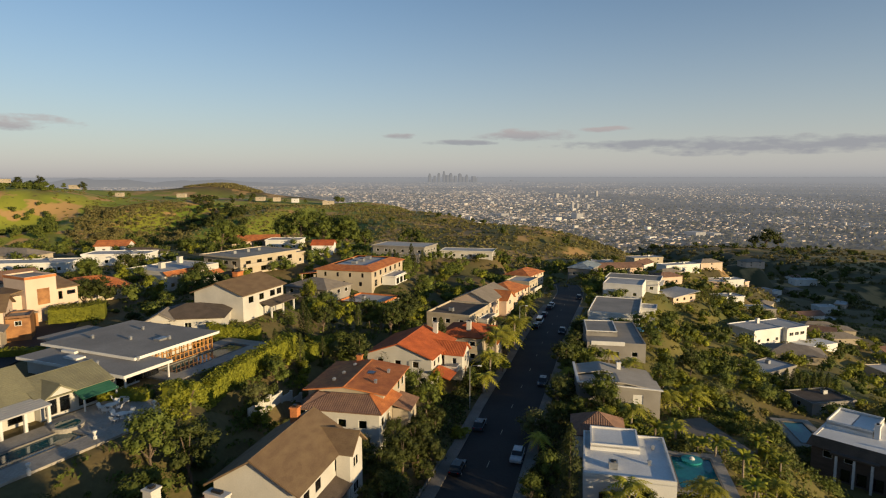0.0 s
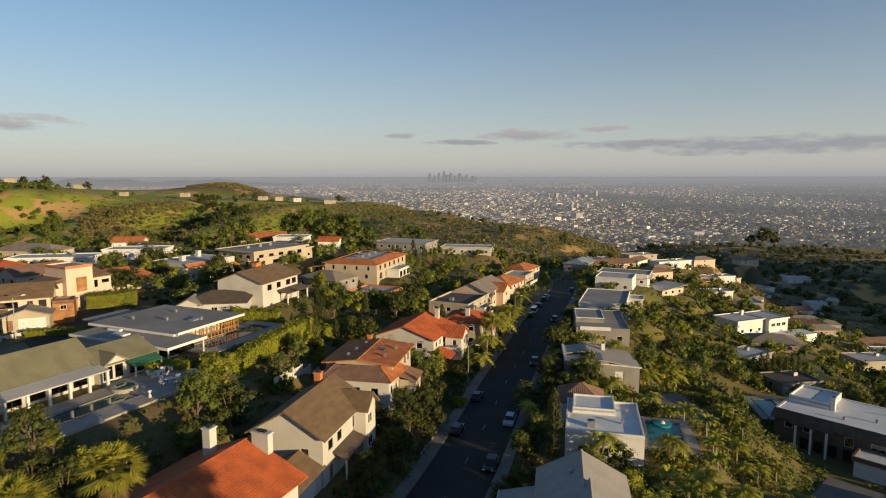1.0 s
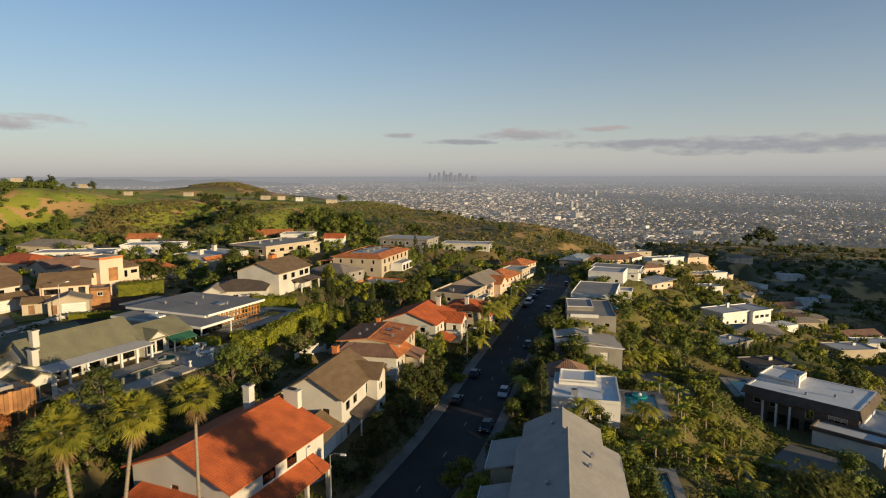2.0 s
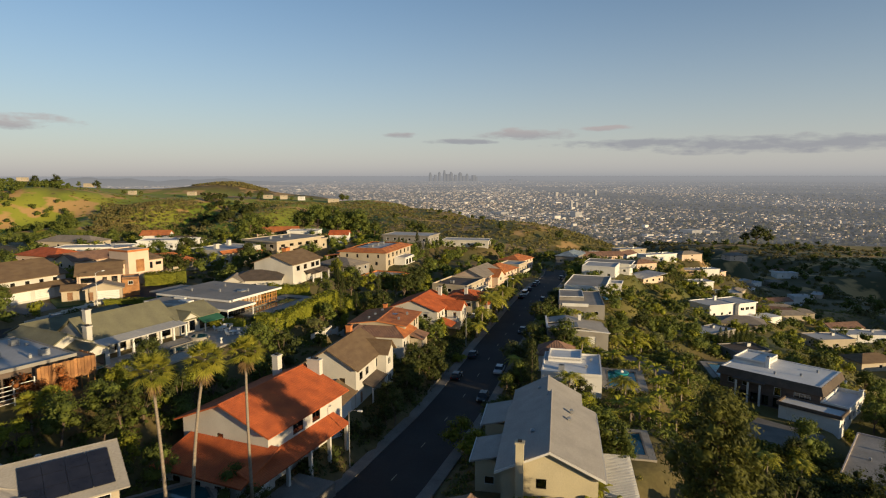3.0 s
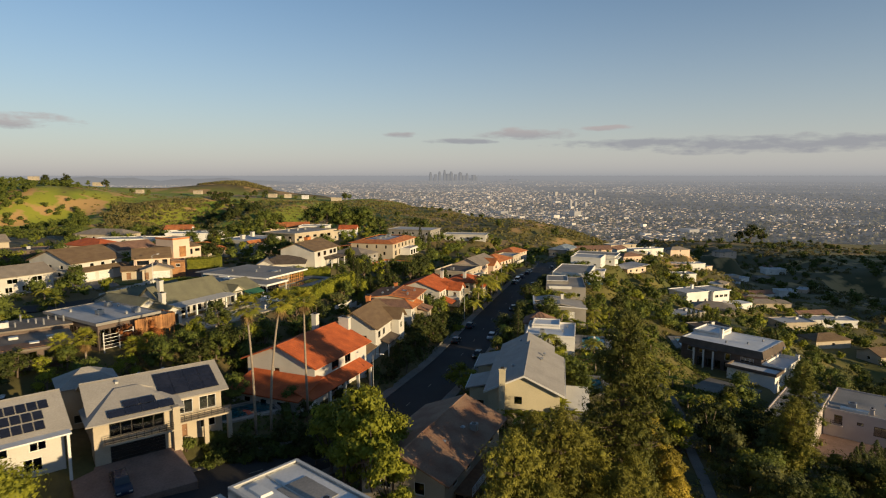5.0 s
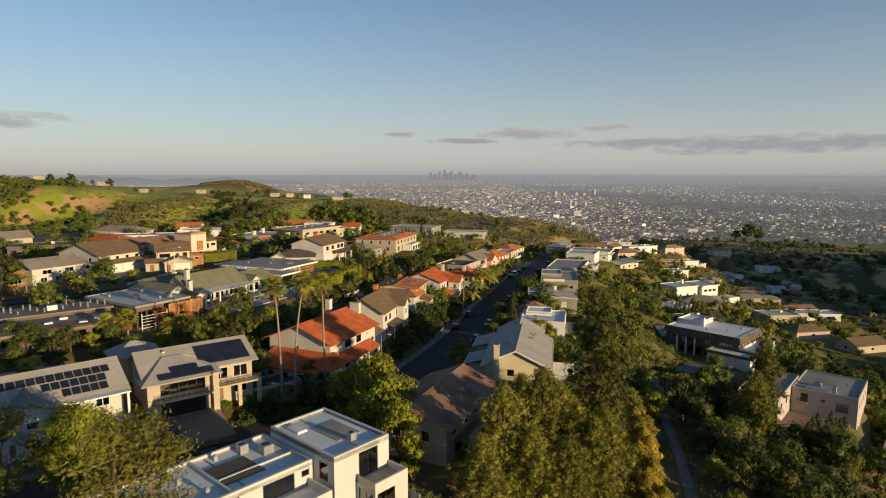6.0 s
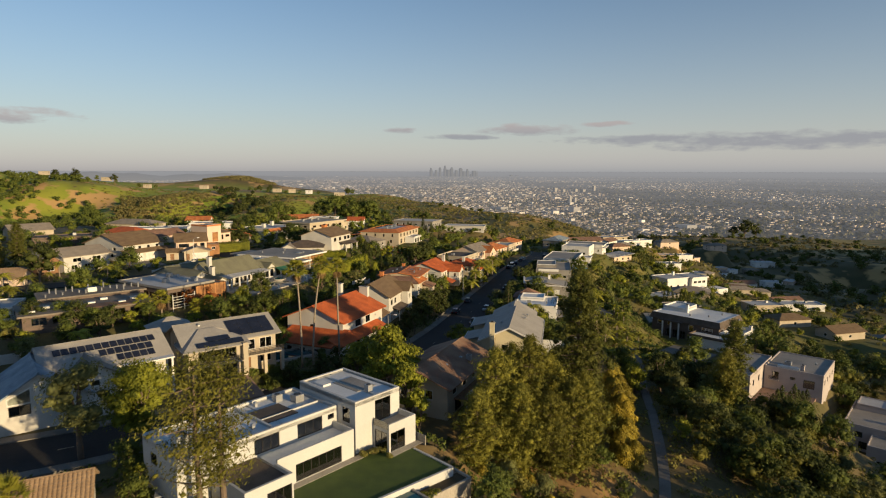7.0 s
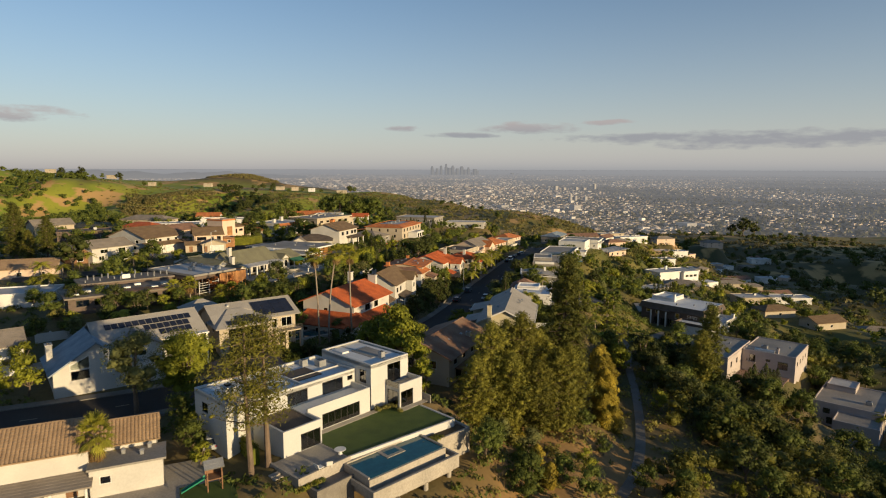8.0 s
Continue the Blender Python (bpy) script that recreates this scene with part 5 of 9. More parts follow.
# ---- houses on the downhill side ----
def downhill_houses():
    h = House("beige_house", "beige stucco two-storey house with a pale grey shingle gable roof", 15.5, 46, 2.6, 79, BEIGE)
    h.block(-16.2, -6.0, 4.0, 6.0, 0, 6.2, {"-x": [(4.4, 3.9, 5.7, 5.2, "w"), (9, 0.8, 10.4, 2.2, "w")], "-y": wins(5, 1, 19, 3.4, 4.8, 1.8) + wins(3, 1, 19, 0.2, 2.3, 2.2, "s"), "+y": wins(3, 1, 19, 3.2, 4.4)}, trim=DARKTRIM)
    h.gable(-16.2, -6.0, 4.0, 6.0, 6.2, 9.0, GREY_SHINGLE, over=0.8, style=FINE)
    h.put("bargeboard", Geo().add([(-17.06, -6.8, 5.72), (-17.06, 0, 8.9), (-17.06, 6.8, 5.72), (-17.06, 6.8, 6.05), (-17.06, 0, 9.22), (-17.06, -6.8, 6.05), (-16.98, -6.8, 5.72), (-16.98, 0, 8.9), (-16.98, 6.8, 5.72), (-16.98, 6.8, 6.05), (-16.98, 0, 9.22), (-16.98, -6.8, 6.05)],
                              [(0, 1, 4, 5), (1, 2, 3, 4), (11, 10, 7, 6), (10, 9, 8, 7), (0, 5, 11, 6), (5, 4, 10, 11), (4, 3, 9, 10), (3, 2, 8, 9), (2, 1, 7, 8), (1, 0, 6, 7)]), TRIM)
    h.put("gutter", Geo().box(-17.0, -7.0, 5.7, 4.8, -6.86, 5.86), TRIM)
    h.block(4.1, -4.2, 12.0, 5.6, 0, 6.0, {"-y": wins(2, 0.6, 7.4, 3.2, 4.6, 1.6), "+y": wins(2, 0.6, 7.4, 3.2, 4.4)}, trim=DARKTRIM)
    h.gable(4.1, -4.2, 12.0, 5.6, 6.1, 8.7, GREY_SHINGLE, over=0.7, style=FINE)
    # low wings towards the street
    for x0, x1, zt in ((-11.0, -5.0, 4.5), (0.6, 7.8, 4.7)):
        h.block(x0, 6.1, x1, 10.0, 0, zt, {"+y": [(0.7, 0.1, x1 - x0 - 0.7, 2.3, "g")], "-x": wins(1, 0.6, 3.3, 1, 2.2)})
        h.shed(x0, 5.2, x1, 10.0, zt, zt + 1.5, GREY_SHINGLE, face="+y", over=0.7)
        h.put("fascia", Geo().box(x0 - 0.72, 10.62, zt - 0.2, x1 + 0.72, 10.74, zt + 0.12), TRIM)
    h.chimney(-17.0, 3.6, -1, 10.4, 0.8, 1.0)
    # slatted pergola over the deck
    h.put("deck", Geo().box(-15, -11.2, 0.4, -3, -6.2, 0.6), DECK)
    for k in range(29):
        h.put("slat", Geo().box(-14.9 + k * 0.42, -11.2, 2.92, -14.72 + k * 0.42, -6.9, 3.06), TRIM)
    for y in (-11.1, -7.0):
        h.put("beam", Geo().box(-15.2, y, 2.72, -2.9, y + 0.16, 2.92), TRIM)
    for x in (-14.9, -9, -3.2):
        h.put("pergola_post", Geo().box(x - 0.1, -11.1, -4, x + 0.1, -10.9, 2.72), TRIM)
    h.rail(-15, -11.15, -3, -11.15, 0.6, TRIM)
    h.vents([(-9, 2.4), (-4, -2.6), (-1, -3), (8, 2)], 7.9)
    h = House("white_block_house", "white flat-roofed house beside a turquoise pool", 26.5, 82.5, 1.4, 77, BRIGHTWHITE)
    h.block(-7, -6, 7, 6, 0, 4.2, {"-y": wins(3, 0.5, 13, 0.3, 2.5, 2.6, "s"), "-x": wins(3, 1, 11, 0.9, 2.3)})
    h.flat(-7, -6, 7, 6, 4.4, WHITE_ROOF, 0.4)
    h.block(1, -2, 7.5, 5, 4.1, 5.2, {})
    h.flat(1, -2, 7.5, 5, 5.2, WHITE_ROOF, 0.3)
    h.block(7.7, 0, 15, 7.5, 0, 3.8, all_round(7.3, 7.5))
    h.hip(7.7, 0, 15, 7.5, 3.8, 6.3, BROWN_TILE, style=BARREL)
    h.cooler(-4, 2, 4.4)
    h.vents([(-2, -3), (3, -4)], 4.4)
    h = House("blue_roof_house", "grey house with a pale blue-grey pitched roof behind a white coping", 27.0, 115.6, 0.8, -7.9, GREYWALL)
    h.block(0.3, 0.2, 16, 12.4, 0, 3.2, {"-y": [(10.5, 0.3, 12.4, 2.3, "g")], "+x": wins(2, 1, 11, 0.8, 2.2)})
    h.put("front_wall", Geo().add([(0, -0.1, 3.2), (16.2, -0.1, 3.2), (16.2, -0.1, 3.35), (0, -0.1, 4.5), (0, 0.15, 3.2), (16.2, 0.15, 3.2), (16.2, 0.15, 3.35), (0, 0.15, 4.5)], [(0, 1, 2, 3), (5, 4, 7, 6), (0, 3, 7, 4), (1, 5, 6, 2), (3, 2, 6, 7), (4, 5, 1, 0)]), GREYWALL)
    h.put("coping", Geo().add([(-0.2, -0.25, 4.5), (16.4, -0.25, 3.35), (16.4, 0.3, 3.35), (-0.2, 0.3, 4.5), (-0.2, -0.25, 4.68), (16.4, -0.25, 3.53), (16.4, 0.3, 3.53), (-0.2, 0.3, 4.68)], [(4, 5, 6, 7), (0, 1, 5, 4), (2, 3, 7, 6), (1, 2, 6, 5), (3, 0, 4, 7), (0, 3, 2, 1)]), BRIGHTWHITE)
    h.put("coping", Geo().box(-0.2, 0.35, 4.2, 0.3, 12.6, 4.75), BRIGHTWHITE)
    for c in (((0.3, 6.1, 3.9), (0.3, 0.3, 3.9), (8.2, 0.3, 4.75), (8.2, 6.1, 4.75)), ((16.3, 0.3, 3.3), (16.3, 6.1, 3.3), (8.2, 6.1, 4.75), (8.2, 0.3, 4.75)),
              ((0.3, 12.6, 4.3), (0.3, 6.2, 4.3), (5.4, 6.2, 5.1), (5.4, 12.6, 5.1)), ((15.6, 6.2, 3.4), (15.6, 12.6, 3.4), (5.4, 12.6, 5.1), (5.4, 6.2, 5.1))):
        g = Geo()
        slope(g, *c, PLAIN)
        h.put("roof_slope", g, GREY_SHINGLE)
    h.vents([(6.2, 4.2), (7.0, 2.8), (4.6, 5.0)], 4.4)
    h.chimney(9.2, 9.5, 3.5, 6.2, 0.8, 0.8, BRIGHTWHITE)
    h = House("grey_flat_house", "low house with broad grey flat roofs and a covered pool", 44.5, 154, 1.2, 80, GREYWALL)
    h.block(-11, -7, 12, 7, 0, 3.8, all_round(23, 14))
    h.flat(-11, -7, 12, 7, 4.0, TAR_ROOF, 0.3, edge=GREYWALL)
    h.block(-4, -1, 8, 6.8, 3.9, 5.2, {})
    h.flat(-4, -1, 8, 6.8, 5.2, TAR_ROOF, 0.2, edge=BRIGHTWHITE)
    h.put("wall_band", Geo().box(-11.2, -2, 3.6, -11.05, 6, 4.6), BRIGHTWHITE)
    h = House("white_ranch_house", "white house with a grey flat roof in two steps", 56, 190, -0.2, 70, BRIGHTWHITE)
    h.block(-13, -7.5, 12, 7.5, 0, 4.8, all_round(25, 15))
    h.flat(-13, -7.5, 12, 7.5, 5.0, TAR_ROOF, 0.3)
    h.block(2, -12, 9, -7.6, 0, 4.0, {"-y": wins(2, 0.5, 6.5, 0.3, 2.3, 2.4, "s")})
    h.flat(2, -12.5, 9.5, -7.6, 4.1, PALE_ROOF, 0.2)
    h = House("white_stacked_house", "white flat-roofed house of stacked blocks", 74, 240, -1.5, 66, BRIGHTWHITE)
    h.block(-7.5, -7.5, 7.5, 7.5, 0, 5.0, all_round(15, 15))
    h.flat(-7.5, -7.5, 7.5, 7.5, 5.2, PALE_ROOF, 0.3)
    h.block(9, -12, 22, 9, 0, 4.6, all_round(13, 21))
    h.flat(8.6, -13, 22.4, 9.4, 4.8, TAR_ROOF, 0.2)
    h.put("canopy", Geo().box(7.6, -14, 3.2, 20, -12.4, 3.5), BRIGHTWHITE)
    h = House("umbrella_house", "low tan house with a slanting flat roof", 100, 254, -7, 30, PEACH)
    h.block(-7, -5, 7, 5, 0, 3.0, all_round(14, 10))
    h.shed(-8, -6, 8, 6, 3.0, 4.4, PALE_ROOF, face="-x", style=PLAIN)
    # large white house with mansard rim
    h = House("mansard_house", "white two-storey house with dark mansard rim and white flat roof", 85, 103, -11.5, -47, BRIGHTWHITE)
    h.block(-15, -4, 8, 12.5, 0, 6.4, {"-y": wins(4, 4.5, 15, 0.2, 2.6, 1.6, "s") + wins(2, 1, 8, 3.9, 5.3, 1.6) + [(17.4, 3.4, 21.0, 5.2, "w"), (13.0, 3.2, 14.6, 5.3, "w")], "+x": wins(3, 1, 15, 3.9, 5.2, 1.2), "-x": wins(3, 1, 15, 3.6, 5)}, wall=DARKWALL)
    h.flat(-15, -4, 8, 12.5, 7.6, WHITE_ROOF, 0.15, th=0.5)
    for a, b, c, d in (((-15.8, -4.8), (8.8, -4.8), (8.1, -4.1), (-15.1, -4.1)), ((8.8, -4.8), (8.8, 13.3), (8.1, 12.6), (8.1, -4.1)), ((8.8, 13.3), (-15.8, 13.3), (-15.1, 12.6), (8.1, 12.6)), ((-15.8, 13.3), (-15.8, -4.8), (-15.1, -4.1), (-15.1, 12.6))):
        g = Geo()
        slope(g, (*a, 5.8), (*b, 5.8), (*c, 7.75), (*d, 7.75), COURSES)
        h.put("mansard", g, DARK_ROOF)
    h.block(-14.4, 2.5, -6.6, 12.0, 6.3, 8.7, {})
    h.flat(-14.4, 2.5, -6.6, 12.0, 8.6, WHITE_ROOF, 0.5)
    h.chimney(-6.0, 3.0, 7.6, 10.6, 0.9, 0.9)
    for x in (-10.5, -7.6, -4.8):
        h.put("column", Geo().box(x - 0.2, -5.6, -1, x + 0.2, -5.2, 5.6), BRIGHTWHITE)
    h.put("portico", Geo().box(-11.5, -5.8, 5.5, -3.8, -4.05, 5.9), DARK_ROOF)
    h.block(1.0, -9.6, 13.5, -4.1, -0.5, 3.0, {"-y": [(1.6, 0.6, 8.2, 2.9, "g")], "+x": wins(2, 1, 5, 1, 2.2)})
    h.flat(0.6, -10.2, 14, -4.1, 3.6, WHITE_ROOF, 0.5, edge=DARK_ROOF, th=0.4)
    h.block(8.1, -4, 13.5, 9.4, -0.5, 3.0, {"+x": wins(3, 1, 12, 1, 2.4)})
    h.flat(8.1, -4, 14, 10, 3.6, WHITE_ROOF, 0.9, edge=BRIGHTWHITE)
    h.chimney(13.6, 7.4, 2.5, 6.0, 0.8, 1.0)
    h.vents([(2, 2), (4, 8), (-3, -1), (11, 4)], 7.6)
    h = House("pink_flat_house", "pink-grey stucco house with flat roofs round a brick court", 87.6, 66.8, -15.0, -41, PINK)
    h.block(0.2, 0, 14.3, 17.5, 0, 6.0, {"-y": [(2.0, 3.2, 3.6, 5.2, "s"), (6.4, 3.8, 7.6, 4.5, "w"), (9.6, 2.2, 12.2, 4.4, "s")], "+x": wins(4, 1, 16, 3.2, 4.6, 1.0), "-x": []}, trim=DARKTRIM)
    h.flat(0.2, 0, 14.3, 17.5, 6.2, TAR_ROOF, 0.3, edge=PINK)
    h.block(-9.5, -14, 0, 9, 0, 6.2, {"-y": [(0.8, 3.4, 4.6, 5.0, "s"), (5.6, 3.2, 6.8, 5.0, "w")], "+x": wins(2, 1, 12, 3.2, 4.8, 1.4)}, trim=DARKTRIM)
    h.flat(-9.5, -14, 0, 9, 6.6, TAR_ROOF, 0.3, edge=PINK)
    h.put("balcony", Geo().box(1.6, -1.2, 2.9, 4.0, -0.05, 3.1), PINK)
    h.rail(1.65, -1.1, 3.95, -1.1, 3.1)
    h.cooler(5, 5, 6.2, 1.6)
    h.put("roof_curb", Geo().box(3.0, 1.6, 6.2, 8.4, 2.8, 6.7), TRIM)
    h.chimney(9, 2.4, 6.2, 7.8, 0.8, 1.0)
    h.vents([(-6, -4), (-4, 2), (11, 9)], 6.5)
    h.put("court", Geo().box(0.1, -13, -2.5, 13, -0.1, 0.06), PAVING)
    h = House("pale_block_house", "pale grey cubic house with flat gravel roofs", 112, 52, -24.2, -42, PINK)
    h.block(-8, -10, 8, 10, 0, 6.0, {"-y": wins(3, 1, 15, 3.4, 4.8, 1.6) + wins(2, 1, 15, 0.6, 2.4, 2.0), "-x": wins(4, 1, 19, 3.4, 4.8) + wins(3, 1, 19, 0.6, 2.4, 2)}, trim=DARKTRIM)
    h.flat(-8, -10, 8, 10, 6.2, TAR_ROOF, 0.3, edge=PINK)
    h.block(-2, -18, 8, -10.1, -0.5, 4.4, all_round(10, 7.9))
    h.flat(-2, -18, 8, -10.1, 4.6, TAR_ROOF, 0.3, edge=PINK)
    h.block(-7, 3, 0, 10, 6.1, 7.6, {})
    h.flat(-7, 3, 0, 10, 7.6, PALE_ROOF, 0.2)
    h.cooler(4, -4, 6.2, 1.4)
    h = House("white_villa", "white flat-roofed villa on the slope", 129, 234, -18.5, 22, BRIGHTWHITE)
    h.block(-13, -6, 2, 6, 0, 5.6, all_round(15, 12))
    h.flat(-13.5, -6.5, 2.5, 6.5, 5.8, PALE_ROOF, 0.3)
    h.block(2.1, -8, 13, 5, 0, 5.6, {"-y": wins(3, 1, 10, 2.6, 4.0, 2.2), "+x": wins(2, 1, 12, 2.6, 4)})
    h.flat(2.1, -8.5, 13.5, 5.5, 5.8, PALE_ROOF, 0.3)
    h.put("terrace", Geo().box(4, -16, -3, 20, -8.1, 0.3), BRIGHTWHITE)
    h.chimney(-1, 3, 5.8, 8, 1.2, 1.0)


def small_house(name, label, x, y, z, yaw, l, w, tall, wall, roof, style):
    h = House(name, label, x, y, z, yaw, wall, "hillside houses")
    h.block(-l / 2, -w / 2, l / 2, w / 2, 0, tall, all_round(l, w, 2 if 5.4 < tall < 6 else 1, 14.0 if y > 480 or x > 150 else 9.0 if x > 100 else 6.5))
    if style == "flat":
        h.flat(-l / 2 - 0.3, -w / 2 - 0.3, l / 2 + 0.3, w / 2 + 0.3, tall + 0.2, roof, 0.3)
        h.cooler(l * 0.2, w * 0.15, tall + 0.2)
    elif style == "hip":
        h.hip(-l / 2, -w / 2, l / 2, w / 2, tall, tall + w * 0.2, roof)
    else:
        h.gable(-l / 2, -w / 2, l / 2, w / 2, tall, tall + w * 0.2, roof)
    return h


def hillside_houses():
    s = small_house
    s("flat_house", "grey flat-roofed house among dark trees", 99, 178, -15.5, 30, 16, 9, 3.6, GREYWALL, PALE_ROOF, "flat")
    s("hip_house", "dark brown hip-roofed bungalow among trees", 126, 209, -19, -20, 18, 12, 3.0, CREAM, TAUPE_SHINGLE, "hip")
    s("flat_house", "dark flat house with roof panels", 96, 147, -12.5, 10, 12, 9, 2.8, GREYWALL, DARK_ROOF, "flat")
    s("gable_house", "brown-roofed bungalow in the shaded valley", 155, 172, -24, 10, 16, 10, 3.2, CREAM, BROWN_SHINGLE, "hip")
    s("gable_house", "brown-roofed bungalow in the shaded valley", 170, 158, -26, 15, 16, 10, 3.2, CREAM, BROWN_SHINGLE, "gable")
    s("flat_house", "long pale flat-roofed house in the shaded valley", 198, 236, -32, -5, 24, 10, 3.4, BRIGHTWHITE, PALE_ROOF, "flat")
    s("flat_house", "cream flat-roofed house on the slope", 161, 205, -25.5, 5, 16, 11, 3.6, CREAM, PALE_ROOF, "flat")
    s("gable_house", "tan bungalow with a brown roof on the slope", 178, 266, -29, 0, 18, 9, 3.0, CREAM, TAUPE_SHINGLE, "hip")
    s("flat_house", "white house with a small dome on the ridge", 149, 375, -14, 20, 26, 9, 5.0, BRIGHTWHITE, PALE_ROOF, "flat")
    s("flat_house", "white flat-roofed house on the ridge", 205, 428, -33, 10, 22, 10, 5.2, BRIGHTWHITE, PALE_ROOF, "flat")
    s("flat_house", "pale blue-grey flat-roofed house on the slope", 176, 335, -32, 0, 22, 12, 4.0, GREYWALL, SLATE_SHINGLE, "flat")
    s("gable_house", "tan bungalow on the slope", 206, 323, -38, -5, 18, 9, 3.0, CREAM, TAUPE_SHINGLE, "hip")
    s("flat_house", "white house in the shaded valley", 426, 699, -80, 0, 26, 14, 5.4, BRIGHTWHITE, PALE_ROOF, "flat")
    s("flat_house", "white house in the shaded valley", 348, 535, -76, 0, 18, 12, 5.0, BRIGHTWHITE, PALE_ROOF, "flat")
    s("flat_house", "pale house in the shaded valley", 292, 448, -66, 0, 16, 10, 4.0, GREYWALL, PALE_ROOF, "flat")
    s("grey_house", "dark grey house at the street's end", 78, 325, -7, 60, 22, 12, 4.6, GREYWALL, SLATE_SHINGLE, "hip")
    s("red_roof_bungalow", "long bungalow with a brown-red tile roof", 98, 333, -8, 10, 26, 10, 4.0, PEACH, BROWN_TILE, "gable")
    s("red_roof_bungalow", "tan bungalow with a brown-red tile roof", 116, 308, -9, 20, 14, 9, 4.0, PEACH, BROWN_TILE, "hip")
    s("tan_house", "tan house on the ridge", 211, 474, -27, 15, 20, 12, 5.6, PEACH, TAUPE_SHINGLE, "hip")
    s("tan_house", "tan house on the ridge", 150, 442, -19, 15, 24, 12, 5.6, CREAM, PALE_ROOF, "flat")
    s("tan_house", "tan house on the ridge", 340, 654, -52, 15, 24, 14, 5.6, PEACH, TAUPE_SHINGLE, "hip")
    s("white_house", "low white house behind the plateau", -152, 219, 11.5, 10, 30, 12, 3.4, BRIGHTWHITE, PALE_ROOF, "flat")
    s("white_house", "low white house behind the plateau", -128, 236, 12, 5, 24, 12, 4.0, BRIGHTWHITE, PALE_ROOF, "flat")
    s("grey_bungalow", "grey-roofed cream bungalow behind palms", -172, 236, 12.5, -10, 28, 12, 3.4, CREAM, TAUPE_SHINGLE, "hip")
    s("orange_bungalow", "white bungalow with an orange tile gable", -156, 283, 10.5, 10, 14, 10, 3.6, BRIGHTWHITE, ORANGE_TILE, "gable")
    s("grey_bungalow", "white bungalow with a dark roof", -130, 257, 10.5, 0, 18, 10, 3.4, BRIGHTWHITE, DARK_ROOF, "hip")
    s("orange_bungalow", "long bungalow with an orange tile roof", -102, 326, 8, 10, 24, 12, 4.0, PEACH, ORANGE_TILE, "gable")
    s("white_house", "white flat-roofed house by the trees", -84, 318, 8.5, 0, 18, 12, 4.4, BRIGHTWHITE, PALE_ROOF, "flat")
    s("red_gable_house", "small white house with a red gable", -58, 290, 9, 0, 10, 9, 4.6, BRIGHTWHITE, RED_TILE, "gable")
    s("dark_roof_house", "bungalow with dark red roof on the plateau", -128, 172, 13, 60, 16, 11, 3.4, PEACH, BROWN_TILE, "gable")
    s("red_roof_bungalow", "bungalow with a red tile hip roof on the plateau", -148, 182, 13, -20, 20, 12, 3.6, PEACH, RED_TILE, "hip")
    s("cream_house", "cream house with a brown roof on the plateau", -186, 170, 14, 50, 16, 12, 4.6, CREAM, TAUPE_SHINGLE, "gable")
    s("dark_flat_house", "dark flat-roofed house on the plateau", -158, 150, 14, 30, 20, 12, 3.8, DARKWALL, DARK_ROOF, "flat")
    s("tan_roof_bungalow", "bungalow with a tan roof under pines", -126, 66, 12.6, 20, 18, 10, 3.2, PEACH, TAN_TILE, "gable")
    s("white_house", "low white flat-roofed house by palms", -106, 36, 11.5, 20, 16, 10, 3.0, BRIGHTWHITE, PALE_ROOF, "flat")
    s("white_house", "white house with a chimney at the kerb", -84, -4, 8.8, 40, 10, 9, 4.6, BRIGHTWHITE, TAUPE_SHINGLE, "gable")
    for x, y, z, l, yaw in ((-318, 1048, 8, 20, 0), (-290, 1050, 7, 17, 10), (-258, 1050, 5, 15, 0), (-200, 1050, 1, 26, 5), (-575, 1070, 15, 16, 0), (-470, 1082, 13, 20, 0), (-640, 1046, 29, 20, 0), (-720, 990, 40, 20, 10), (-800, 960, 44, 20, 0), (-760, 820, 14, 20, 0), (-690, 780, 2, 18, 10), (-820, 760, 10, 20, 0)):
        s("hilltop_house", "pale flat-roofed house on the green ridge", x, y, z - 0.8, yaw, l * 0.75, 9, 3.8, CREAM if l % 3 else BRIGHTWHITE, PALE_ROOF, "flat")
    for k, (x, y, z) in enumerate(((240, 300, -50), (232, 345, -47), (255, 410, -54), (225, 455, -38), (262, 470, -56), (285, 520, -62), (240, 505, -46), (300, 560, -64), (330, 590, -72), (215, 395, -42), (190, 300, -36), (172, 385, -26), (160, 332, -24), (130, 345, -13), (138, 412, -18), (100, 372, -13), (118, 440, -20), (380, 640, -80), (450, 760, -85), (400, 590, -84), (260, 225, -48), (226, 200, -42), (210, 270, -38))):
        wall, roof, style = ((BRIGHTWHITE, PALE_ROOF, "flat"), (CREAM, TAUPE_SHINGLE, "hip"), (BRIGHTWHITE, BROWN_TILE, "gable"), (PEACH, PALE_ROOF, "flat"))[k % 4]
        s("valley_house", ("white flat-roofed house on the valley slope", "cream bungalow with a grey-brown hip roof on the slope", "white bungalow with a brown tile roof on the slope", "peach flat-roofed house on the valley slope")[k % 4], x, y, z, 20 * (k % 5) - 30, 15 + 2 * (k % 4), 10, 3.4 + 0.6 * (k % 3), wall, roof, style)


for build in (red_house, brown_house, orange_house, spanish_house, plateau_houses, solar_house, panel_house, blue_house, tile_house, modern_house, worn_house, downhill_houses, hillside_houses):
    build()


